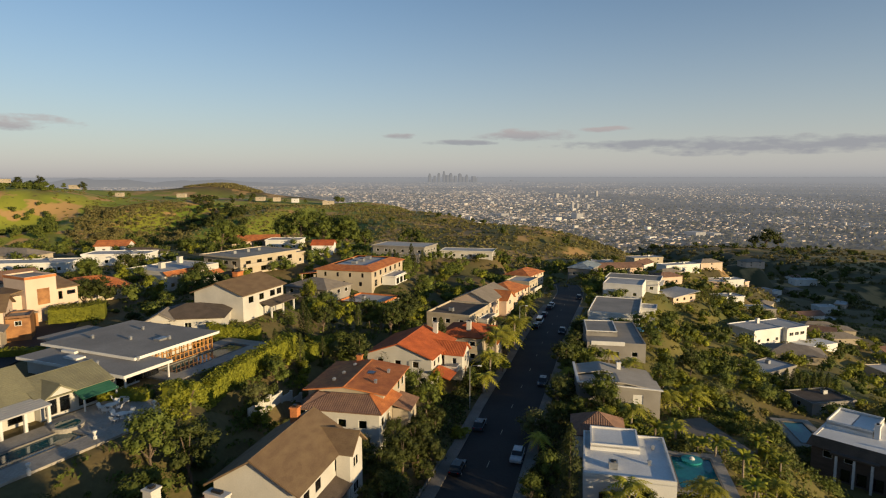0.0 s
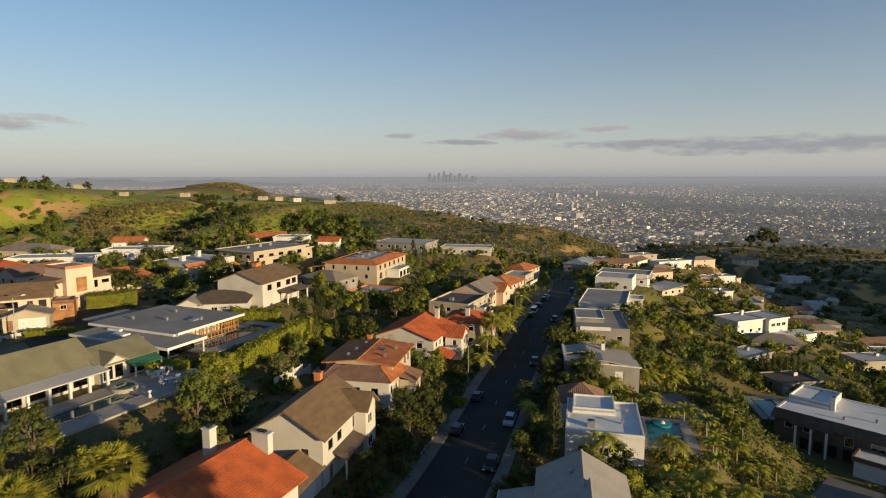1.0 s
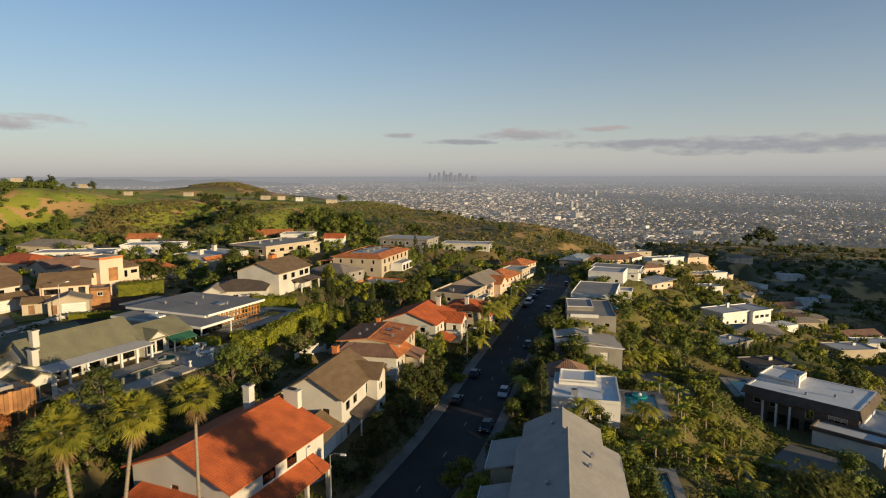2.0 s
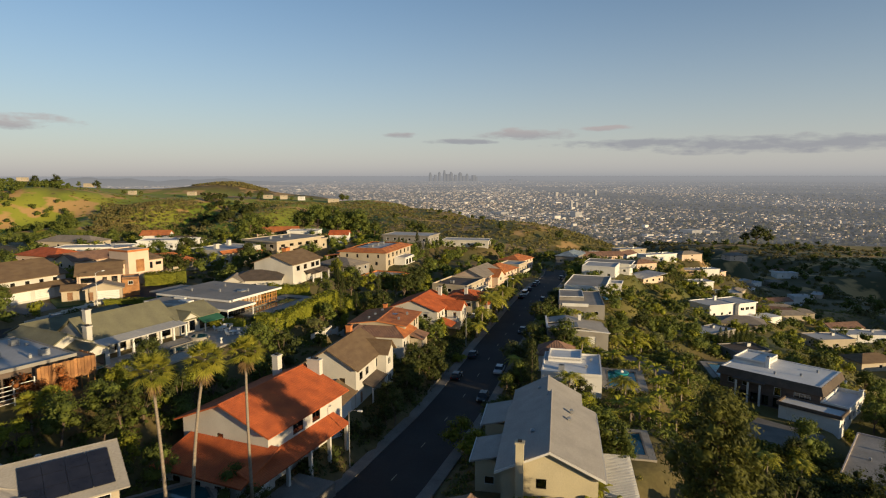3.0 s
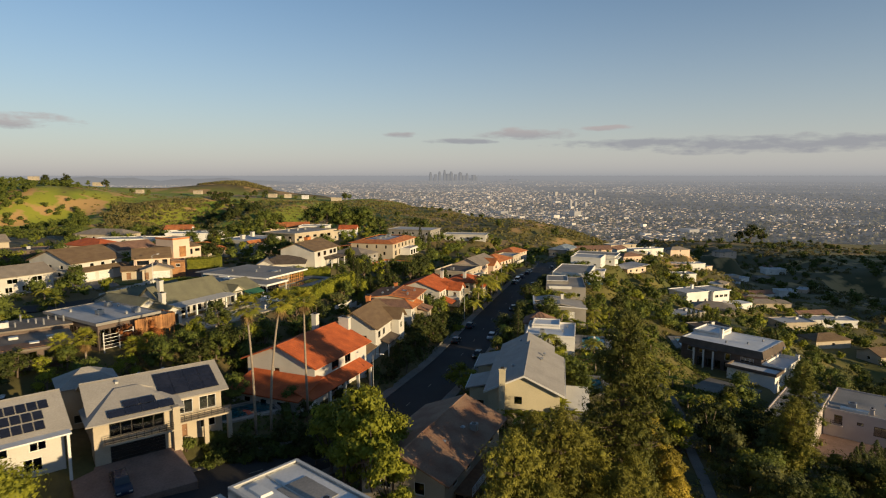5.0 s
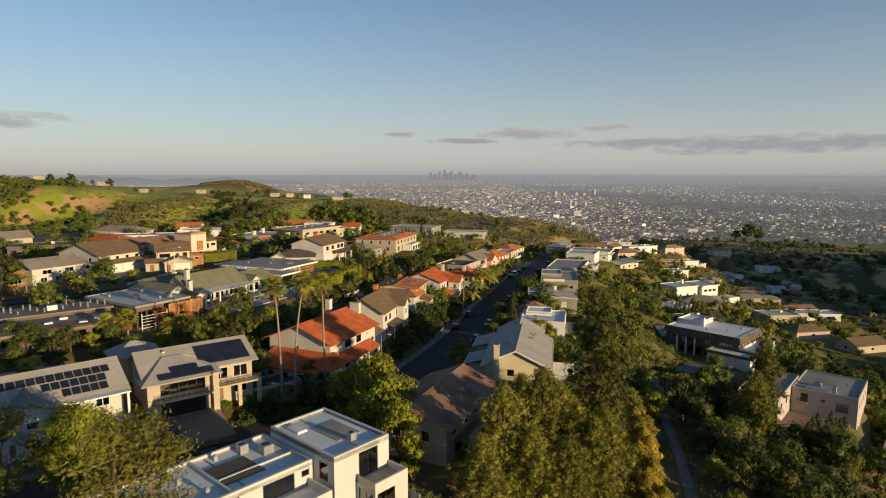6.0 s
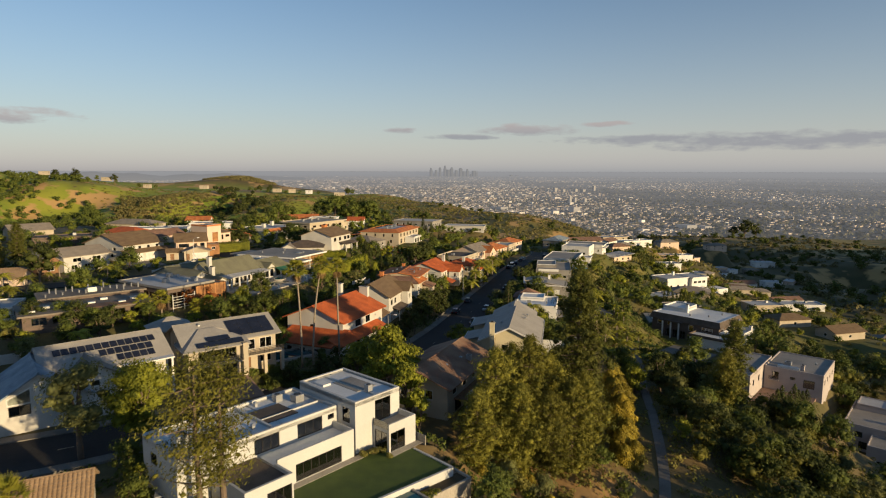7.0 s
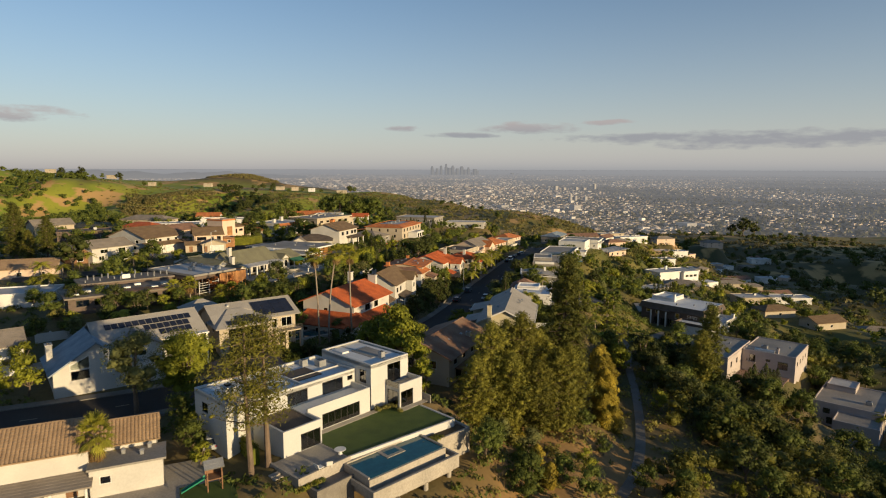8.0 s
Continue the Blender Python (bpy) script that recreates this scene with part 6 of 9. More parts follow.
# ---- streets ----
def curve_through(knots, step=2.0):
    """A smooth line through knots of (x, y, z), sampled every step metres."""
    k = [2 * np.array(knots[0]) - np.array(knots[1]), *map(np.array, knots), 2 * np.array(knots[-1]) - np.array(knots[-2])]
    out = []
    for i in range(1, len(k) - 2):
        n = max(2, int(np.linalg.norm(k[i + 1] - k[i]) / step))
        for t in np.arange(n) / n:
            out.append(0.5 * (2 * k[i] + (k[i + 1] - k[i - 1]) * t + (2 * k[i - 1] - 5 * k[i] + 4 * k[i + 1] - k[i + 2]) * t * t + (3 * k[i] - k[i - 1] - 3 * k[i + 1] + k[i + 2]) * t ** 3))
    out.append(np.array(knots[-1], float))
    return np.array(out)


STREET = curve_through([(-130, -60, 8.6), (-90, -38, 8.4), (-68, -27, 8), (-52, -17, 7.3), (-40, -5.5, 6.4), (-29, 8, 5), (-18.5, 20, 3.4), (-11, 34, 2.2), (-5, 51, 1.4), (1.4, 70, 1), (8, 93, 0.9), (14, 115, 0.9),
                        (21.5, 140, 0.8), (29.5, 168, 0.4), (38.5, 197, -0.4), (48.5, 230, -2), (56.5, 262, -4.4), (61, 300, -8), (56, 335, -12)])
LANE = curve_through([(-122, 55, 13.8), (-104, 66, 14), (-90, 76, 14.1), (-80, 90, 14.2), (-78, 104, 14.4), (-84, 128, 14.6), (-100, 140, 14.8)])
PATH = curve_through([(56, 84, -9), (52, 62, -8), (47, 46, -7), (42, 24, -6.2), (36, 2, -6), (30, -14, -5.4), (24, -24, -4.8)])


def sides(line):
    d = np.gradient(line[:, :2], axis=0)
    d /= np.linalg.norm(d, axis=1)[:, None]
    return np.stack([d[:, 1], -d[:, 0]], 1)


def ribbon(line, a, b, top, under, geo=None):
    """A strip beside a line, from a to b metres to its right, its surface top above it and its foot under it."""
    geo = geo or Geo()
    n = sides(line)
    rows = []
    for off, dz in ((a, under), (a, top), (b, top), (b, under)):
        rows.append(np.column_stack([line[:, :2] + n * off, line[:, 2] + dz]))
    v = np.stack(rows, 1).reshape(-1, 3)
    f = []
    for i in range(len(line) - 1):
        for k in range(3):
            f.append((i * 4 + k, i * 4 + k + 1, (i + 1) * 4 + k + 1, (i + 1) * 4 + k))
    return geo.add(v.tolist(), f)


HALF = 5.3
lone("road", ribbon(STREET, -HALF, HALF, 0.0, -0.6), ASPHALT, "dark asphalt residential street with kerbs", "road", "structure")
lone("road", ribbon(LANE, -4.0, 4.0, 0.0, -0.6), ASPHALT, "dark asphalt lane on the plateau", "road", "structure")
lone("path", ribbon(PATH, -0.9, 0.9, 0.05, -1.2), CONCRETE, "narrow concrete path down the hillside", "path", "structure")
for name, (a, b) in (("kerb", (-HALF - 0.35, -HALF)), ("kerb", (HALF, HALF + 0.35))):
    lone(name, ribbon(STREET, a, b, 0.15, -0.6), CONCRETE, "pale concrete kerb along the street", "kerb", "structure")
for a, b in ((-HALF - 2.0, -HALF - 0.35), (HALF + 0.35, HALF + 1.9)):
    walkway = tagged(new("pavement"), "grey concrete pavement of single slabs", "pavement", "", "structure")
    n = sides(STREET)
    keep = [i for i in range(len(STREET) - 1) if -30 < STREET[i, 1] < 215]
    for i in keep:
        strip = STREET[i:i + 2].copy()
        m = n[i:i + 2]
        p = [(*(strip[k, :2] + m[k] * o), strip[k, 2] + dz) for k, o, dz in ((0, a, 0.14), (0, b, 0.14), (1, b, 0.14), (1, a, 0.14), (0, a, -0.6), (0, b, -0.6), (1, b, -0.6), (1, a, -0.6))]
        c = np.mean(p, axis=0)
        q = [(c[0] + (v[0] - c[0]) * 0.99, c[1] + (v[1] - c[1]) * 0.99, v[2] + 0.006 * ((i * 7) % 3)) for v in p]
        part("slab", Geo().add(q, [(3, 2, 1, 0), (0, 1, 5, 4), (1, 2, 6, 5), (2, 3, 7, 6), (3, 0, 4, 7)]), CONCRETE, walkway)
marks = tagged(new("centre_line"), "worn dashed centre line on the asphalt", "road marking", "", "structure")
for i in range(30, len(STREET) - 6, 6):
    part("dash", ribbon(STREET[i:i + 2], -0.07, 0.07, 0.012, 0.004), LINE, marks)

# ---- the land ----
def level(x, y, z, yaw, l, w):
    """Terraced ground for a pool, a drive or a lawn."""
    PADS.append((x, y, z, radians(yaw), [-l / 2, -w / 2, l / 2, w / 2]))


for spot in ((38.5, 86.5, 1.0, 77, 14, 9), (-34.4, 28.4, 5.95, 35, 11, 7), (-50.2, 66, 13.5, 64, 23, 12), (-45.3, 79, 13.5, 64, 12, 12), (-42.5, 104, 13.9, 68, 24, 11), (79, 126, -10.2, 80, 15, 8), 
             (-19.5, 34, 4.2, 67, 7, 6), (-99, 99, 14.4, 66, 10, 14), (-91.5, 106, 14.5, 40, 11, 12), (-35.5, -41.5, 7.0, 25, 13, 11), (73, 85, -11.4, -47, 14, 14), (50, 108, -2.8, 10, 8, 16), (59, 168, 2.0, 0, 6, 4), (30.3, 54.5, 1.1, 79, 12.5, 8)):
    level(*spot)
SPOTS = [(-45, 66, 13.3), (-35, 62, 9.5), (-32, 84, 9.5), (-36, 100, 11.5), (-26, 118, 9), (-20, 145, 7), (-14, 165, 5), (-40, 45, 10), (-46, 34, 9.5), (-50, 60, 13.2), (-75, 135, 15), (-100, 185, 14), (-150, 120, 14.5),
         (-200, 200, 14), (-60, 250, 11), (-30, 245, 9), (10, 250, 3), (-90, 10, 10), (-100, -25, 10), (-140, 20, 12)]
SPOTS += [(36, 62, -1), (47, 75, -4), (50, 100, -4), (56, 118, -5), (62, 140, -6), (76, 165, -9), (80, 195, -9), (95, 215, -12), (55, 42, -8), (34, 20, -4.5), (22, -4, -1.5), (17, -24, 0), (20, -46, -5), (50, 0, -9), (62, 30, -12),
          (72, 50, -14), (45, -30, -10), (78, 8, -18), (100, 20, -22), (70, -60, -18), (120, -20, -26), (0, -52, 1), (-12, -60, 3), (-40, -80, 7), (0, -130, 2), (130, 110, -25)]
SPOTS += [(160, 130, -30), (200, 180, -38), (250, 270, -52), (220, 380, -46), (270, 360, -60), (310, 480, -72), (360, 620, -82), (150, 290, -24), (110, 350, -14), (130, 400, -18), (180, 460, -26), (250, 540, -52), (60, 380, -14), (0, 380, -6),
          (-60, 370, 2), (-150, 400, -12), (-250, 450, -24), (-400, 480, -28), (-120, 520, -26), (-30, 500, -22), (60, 480, -22), (-300, 620, -44), (-500, 650, -44), (-180, 700, -34), (-700, 600, -44), (-420, 760, -26), (-620, 780, -20)]
SPOTS += [(300, 250, -60), (420, 400, -92), (500, 600, -112), (440, 850, -122), (380, 1000, -124), (560, 460, -84), (560, 300, -50), (400, 150, -44), (500, 0, -40), (240, 800, -70), (160, 800, -90), (230, 1050, -130), (80, 1000, -120), (-60, 1250, -110), (300, 1300, -150), (-300, 1500, -120), (120, 1500, -160), (500, 1500, -140)]
RIDGES = [curve_through([(-1900, 900, 70), (-1300, 940, 58), (-900, 985, 42), (-760, 1010, 36), (-668, 1040, 33), (-610, 1060, 16), (-520, 1075, 12), (-400, 1080, 11), (-312, 1050, 8), (-250, 1050, 5), (-193, 1053, 0), (-100, 900, -6), (0, 750, -10), (90, 625, -13), (140, 560, -28)], 40),
          curve_through([(-640, 1360, 4), (-560, 1340, 26), (-490, 1320, 35), (-440, 1330, 27), (-390, 1350, 2), (-330, 1400, -14)], 30),
          # the last four knots: an unseen mountain, added to shade the far slope
          curve_through([(600, 1330, -104), (640, 1100, -92), (640, 900, -84), (620, 650, -72), (760, 400, 0), (840, 290, 40), (900, 180, 55), (960, 0, 60)], 40)]
CONTROL = np.array(SPOTS + [tuple(p) for r in RIDGES for p in r] + [tuple(p) for p in STREET[::4]] + [tuple(p) for p in LANE[::4]] + [tuple(p) for p in PATH[::4]] + [(x, y, z) for x, y, z, _, _ in PADS])
BASIN, EYE_LEVEL = 236.0, EYE


def squeeze(real):
    """How far off the plain is laid out, for its true distance: beyond 2.3 km it is drawn together, in all directions alike."""
    return np.where(real < 2300, real, 2300 + 2350 * (1 - 2300 / np.maximum(real, 2300)))


REAL = np.geomspace(500, 400000, 600)
LAID = squeeze(REAL)


def real_distance(d):
    return np.interp(d, LAID, REAL)


def smooth01(t):
    t = np.clip(t, 0, 1)
    return t * t * (3 - 2 * t)


def line_distance(x, y, line):
    best, z = np.full(x.shape, 1e9), np.zeros(x.shape)
    for p in line[::1]:
        d = (x - p[0]) ** 2 + (y - p[1]) ** 2
        m = d < best
        best[m], z[m] = d[m], p[2]
    return np.sqrt(best), z


def ground(x, y, made=True):
    x, y = np.atleast_1d(np.asarray(x, float)), np.atleast_1d(np.asarray(y, float))
    out = np.empty(x.shape)
    for s in range(0, len(x), 4000):
        xs, ys = x[s:s + 4000], y[s:s + 4000]
        d2 = (xs[:, None] - CONTROL[:, 0]) ** 2 + (ys[:, None] - CONTROL[:, 1]) ** 2 + 9.0
        w = d2 ** -2.0
        out[s:s + 4000] = (w @ CONTROL[:, 2]) / w.sum(1)
    far = np.hypot(x, y)
    plain = EYE_LEVEL - BASIN * far / real_distance(far)
    out = np.where(far > 900, out + (plain - out) * smooth01((far - 1350) / 450), out)
    out += np.where(far > 150, 1.0, 0.0) * np.where(far < 2000, 1.0, 0.0) * (2.2 * np.sin(x * 0.021 + y * 0.013) * np.sin(y * 0.027 - x * 0.009)) * smooth01((far - 250) / 300)
    fold = smooth01((y - 560) / 200) * smooth01((-120 - x) / 150) * smooth01((1250 - y) / 150) * smooth01((1500 + x) / 200)
    out -= fold * (5.0 + 7.0 * np.sin(x * 0.031 + 1.4 * np.sin(y * 0.011)) * smooth01((1080 - y) / 200))
    if not made:
        return out
    near = np.where((np.abs(x) < 260) & (y > -150) & (y < 480))[0]
    if len(near):
        xs, ys, zs = x[near], y[near], out[near]
        for px, py, pz, yaw, (x0, y0, x1, y1) in PADS:
            if abs(px) > 300 or py > 520:
                continue
            dx, dy = xs - px, ys - py
            u, v = dx * math.cos(yaw) + dy * math.sin(yaw), -dx * math.sin(yaw) + dy * math.cos(yaw)
            off = np.hypot(np.maximum(0, np.maximum(x0 - u, u - x1)), np.maximum(0, np.maximum(y0 - v, v - y1)))
            w = 1 - smooth01((off - 1.5) / 5)
            zs = zs + (pz - 0.08 - zs) * w
        for line, half in ((STREET, HALF + 2.2), (LANE, 4.5), (PATH, 1.0)):
            d, z = line_distance(xs, ys, line)
            w = 1 - smooth01((d - half) / 4.0)
            zs = zs + (z - (0.25 if half > 2 else 0.1) - zs) * w
        out[near] = zs
    return out


def stretched(n, lo, hi, mid, tight):
    """Grid lines, close together about mid."""
    a, b = np.arcsinh((lo - mid) / tight), np.arcsinh((hi - mid) / tight)
    return mid + tight * np.sinh(np.linspace(a, b, n))


GX, GY = stretched(270, -4620, 4620, 0, 130), stretched(280, -1500, 4640, 60, 130)
xx, yy = np.meshgrid(GX, GY)
zz = ground(xx.ravel(), yy.ravel())
w = len(GX)
idx = (np.arange(len(GY) - 1)[:, None] * w + np.arange(w - 1)[None, :]).ravel()
land = bpy.data.meshes.new("ground")
land.from_pydata(np.column_stack([xx.ravel(), yy.ravel(), zz]).tolist(), [], np.column_stack([idx, idx + 1, idx + w + 1, idx + w]).tolist())
land.polygons.foreach_set("use_smooth", [True] * len(land.polygons))

SOIL = mat("hillside_soil", (0.17, 0.115, 0.05), (0.085, 0.08, 0.026), scale=0.05, fine=1.2, bump=0.6)
nt = SOIL.node_tree
old = nt.nodes["Principled BSDF"].inputs["Base Color"].links[0].from_socket
co = nt.nodes.new("ShaderNodeTexCoord")
sep = nt.nodes.new("ShaderNodeSeparateXYZ")
nt.links.new(co.outputs["Object"], sep.inputs[0])


def soil_noise(scale, lo, hi, detail=5):
    n = nt.nodes.new("ShaderNodeTexNoise")
    n.inputs["Scale"].default_value, n.inputs["Detail"].default_value = scale, detail
    nt.links.new(co.outputs["Object"], n.inputs["Vector"])
    return soil_range(n.outputs[0], lo, hi)


def soil_range(v, lo, hi):
    r = nt.nodes.new("ShaderNodeMapRange")
    r.inputs[1].default_value, r.inputs[2].default_value = lo, hi
    nt.links.new(v, r.inputs[0])
    return r.outputs[0]


def soil_mul(a, b):
    n = nt.nodes.new("ShaderNodeMath")
    n.operation = "MULTIPLY"
    nt.links.new(a, n.inputs[0])
    nt.links.new(b, n.inputs[1])
    return n.outputs[0]


def soil_mix(fac, a, b):
    n = nt.nodes.new("ShaderNodeMix")
    n.data_type = "RGBA"
    for i, v in ((0, fac), (6, a), (7, b)):
        if isinstance(v, tuple):
            n.inputs[i].default_value = v
        else:
            nt.links.new(v, n.inputs[i])
    return n.outputs[2]


# spring grass on the ridge across the valley, bare cuts, and the streets and gardens of the plain
grass = soil_mix(soil_noise(0.012, 0.35, 0.65), (0.17, 0.22, 0.02, 1), (0.29, 0.28, 0.035, 1))
left = soil_mul(soil_range(sep.outputs[1], 420, 560), soil_mul(soil_range(sep.outputs[0], 30, -150), soil_noise(0.006, 0.3, 0.42)))
tufts = soil_mix(soil_noise(0.11, 0.6, 0.72, 8), grass, (0.085, 0.085, 0.024, 1))
col = soil_mix(left, old, tufts)
# brush soil, its colour darkened for the shade over the right-hand valley
scrub = soil_mix(soil_noise(0.02, 0.35, 0.65), (0.12, 0.095, 0.04, 1), (0.06, 0.058, 0.022, 1))
col = soil_mix(soil_mul(soil_range(sep.outputs[0], 170, 230), soil_range(sep.outputs[1], 80, 160)), col, scrub)
# brighter tan soil paints low sunlight onto the crest of the far ridge
dry = soil_mix(soil_noise(0.015, 0.4, 0.6), (0.34, 0.25, 0.09, 1), (0.2, 0.17, 0.05, 1))
col = soil_mix(soil_mul(soil_range(sep.outputs[0], 560, 620), soil_range(sep.outputs[1], 780, 860)), col, dry)
sand = soil_mix(soil_noise(0.12, 0.35, 0.65), (0.36, 0.21, 0.085, 1), (0.2, 0.13, 0.05, 1))
col = soil_mix(soil_mul(soil_mul(soil_range(sep.outputs[0], -4, 4), soil_range(sep.outputs[0], 40, 28)), soil_range(sep.outputs[1], 4, -6)), col, sand)
meadow = soil_mix(soil_noise(0.03, 0.35, 0.65), (0.2, 0.155, 0.046, 1), (0.1, 0.105, 0.025, 1))
right = soil_mul(soil_mul(soil_range(sep.outputs[0], 35, 60), soil_range(sep.outputs[0], 210, 150)), soil_mul(soil_range(sep.outputs[1], 60, 110), soil_noise(0.012, 0.3, 0.45)))
col = soil_mix(right, col, meadow)
cuts = soil_mul(soil_range(sep.outputs[1], 330, 450), soil_noise(0.022, 0.52, 0.58))
col = soil_mix(soil_range(sep.outputs[1], 1150, 1230), col, soil_mix(soil_noise(0.03, 0.35, 0.65), (0.15, 0.105, 0.042, 1), (0.085, 0.07, 0.028, 1)))
col = soil_mix(cuts, col, (0.42, 0.26, 0.1, 1))
city = soil_mix(soil_noise(0.03, 0.4, 0.6), (0.17, 0.16, 0.145, 1), (0.1, 0.105, 0.075, 1))
col = soil_mix(soil_range(sep.outputs[1], 1500, 1900), col, city)
nt.links.new(col, nt.nodes["Principled BSDF"].inputs["Base Color"])
land.materials.append(SOIL)
tagged(new("ground", land), "hilly land of dry soil, grass and brush running down to a plain", "ground", "", "structure")


def at(x, y):
    return float(ground(x, y)[0])


def free(x, y, pad=1.0, road=7.6):
    """Whether a spot is clear of houses and streets."""
    for px, py, _, yaw, (x0, y0, x1, y1) in PADS:
        dx, dy = x - px, y - py
        if abs(dx) + abs(dy) > 80:
            continue
        u, v = dx * math.cos(yaw) + dy * math.sin(yaw), -dx * math.sin(yaw) + dy * math.cos(yaw)
        if x0 - pad < u < x1 + pad and y0 - pad < v < y1 + pad:
            return False
    for line, half in ((STREET, road), (LANE, road - 1.5), (PATH, 1.6)):
        if np.min((line[:, 0] - x) ** 2 + (line[:, 1] - y) ** 2) < half ** 2:
            return False
    for x0, y0, x1, y1 in KEEP_CLEAR:
        if x0 < x < x1 and y0 < y < y1:
            return False
    return True


KEEP_CLEAR = [(-36, -16, -26, -6), (88, 48, 104, 62)]


# ---- plants ----
RNG = np.random.default_rng(7)


ICO = [(0, 0, 1)] + [(0.894 * math.cos(0.4 * math.pi * k), 0.894 * math.sin(0.4 * math.pi * k), 0.447) for k in range(5)]
ICO += [(0.894 * math.cos(0.4 * math.pi * (k + 0.5)), 0.894 * math.sin(0.4 * math.pi * (k + 0.5)), -0.447) for k in range(5)] + [(0, 0, -1)]
ICO_FACES = [(0, 1 + k, 1 + (k + 1) % 5) for k in range(5)] + [(1 + k, 6 + k, 1 + (k + 1) % 5) for k in range(5)]
ICO_FACES += [(1 + (k + 1) % 5, 6 + k, 6 + (k + 1) % 5) for k in range(5)] + [(11, 6 + (k + 1) % 5, 6 + k) for k in range(5)]


def blades(name, pos, normal, size, aspect, material, lobes=(), heart=0.55, flat=0.8):
    """Leaf blades, one pointed blade each, round the dense twiggy heart of every lobe."""
    n = len(pos)
    normal = normal / np.maximum(np.linalg.norm(normal, axis=1), 1e-6)[:, None]
    t = np.cross(normal, RNG.normal(size=(n, 3)))
    t /= np.maximum(np.linalg.norm(t, axis=1), 1e-6)[:, None]
    b = np.cross(normal, t)
    s = np.asarray(size)[:, None]
    t, b = t * s * aspect, b * s
    v = np.stack([pos - b, pos + t + b * 0.6, pos - t + b * 0.6], 1).reshape(-1, 3)
    corner = np.arange(3 * n, dtype=np.int32)
    if len(lobes):
        lobes = np.asarray(lobes)
        m = len(lobes)
        shell = np.array(ICO)[None] * (RNG.uniform(0.62, 1.2, (m, 12)) * lobes[:, 3:4] * heart)[..., None] * np.array([1, 1, flat])
        v = np.concatenate([v, (shell + lobes[:, None, :3]).reshape(-1, 3)])
        corner = np.concatenate([corner, (np.array(ICO_FACES)[None] + 3 * n + 12 * np.arange(m)[:, None, None]).ravel().astype(np.int32)])
    me = bpy.data.meshes.new(name)
    me.vertices.add(len(v))
    me.vertices.foreach_set("co", v.ravel())
    me.loops.add(len(corner))
    me.loops.foreach_set("vertex_index", corner)
    me.polygons.add(len(corner) // 3)
    me.polygons.foreach_set("loop_start", np.arange(0, len(corner), 3, dtype=np.int32))
    me.polygons.foreach_set("use_smooth", np.ones(len(corner) // 3, dtype=bool))
    me.update(calc_edges=True)
    me.materials.append(material)
    return me


def lobes_to_leaves(lobes, per, leaf, flat=0.8, loose=0.36, inner=0.68, outer=1.14):
    pos, nor, size = [], [], []
    for x, y, z, r in lobes:
        d = RNG.normal(size=(per, 3))
        d /= np.linalg.norm(d, axis=1)[:, None]
        d[:, 2] = np.where(d[:, 2] < -0.35, -d[:, 2], d[:, 2])
        rad = r * RNG.uniform(inner, outer, per)
        pos.append(np.array([x, y, z]) + d * rad[:, None] * np.array([1, 1, flat]))
        nor.append(d + RNG.normal(size=(per, 3)) * loose)
        size.append(leaf * RNG.uniform(0.6, 1.4, per))
    return np.concatenate(pos), np.concatenate(nor), np.concatenate(size)


def broad_tree(name, label, h, r, leaf_material, group, n_lobes=24, per=62, leaf=0.2, stem=0.24):
    root = thing(name, label, "tree", pose(0, 0, -500), group)
    g = Geo()
    top = Vector((RNG.uniform(-0.3, 0.3), RNG.uniform(-0.3, 0.3), h * stem))
    g.tube([(0, 0, -0.6), (top.x * 0.4, top.y * 0.4, h * stem * 0.5), top], [h * 0.032, h * 0.026, h * 0.022], 7)
    lobes = []
    for k in range(n_lobes):
        a, e = RNG.uniform(0, 2 * math.pi), RNG.uniform(-0.85, 1.0)
        rad = r * math.sqrt(max(0.05, 1 - e * e * 0.9)) * RNG.uniform(0.35, 0.85)
        c = Vector((rad * math.cos(a), rad * math.sin(a), h * 0.59 + e * h * 0.34))
        lobes.append((c.x, c.y, c.z, r * RNG.uniform(0.32, 0.54)))
        if k % 3 == 0:
            g.tube([top, top.lerp(c, 0.5) + Vector((0, 0, 0.1 * r)), c], [h * 0.015, h * 0.01, h * 0.004], 5)
    part("trunk", g, BARK, root)
    p, n, s = lobes_to_leaves(lobes, per, leaf)
    crown = new("crown", blades("crown", p, n, s, 0.6, leaf_material, lobes))
    crown.parent = root
    return root


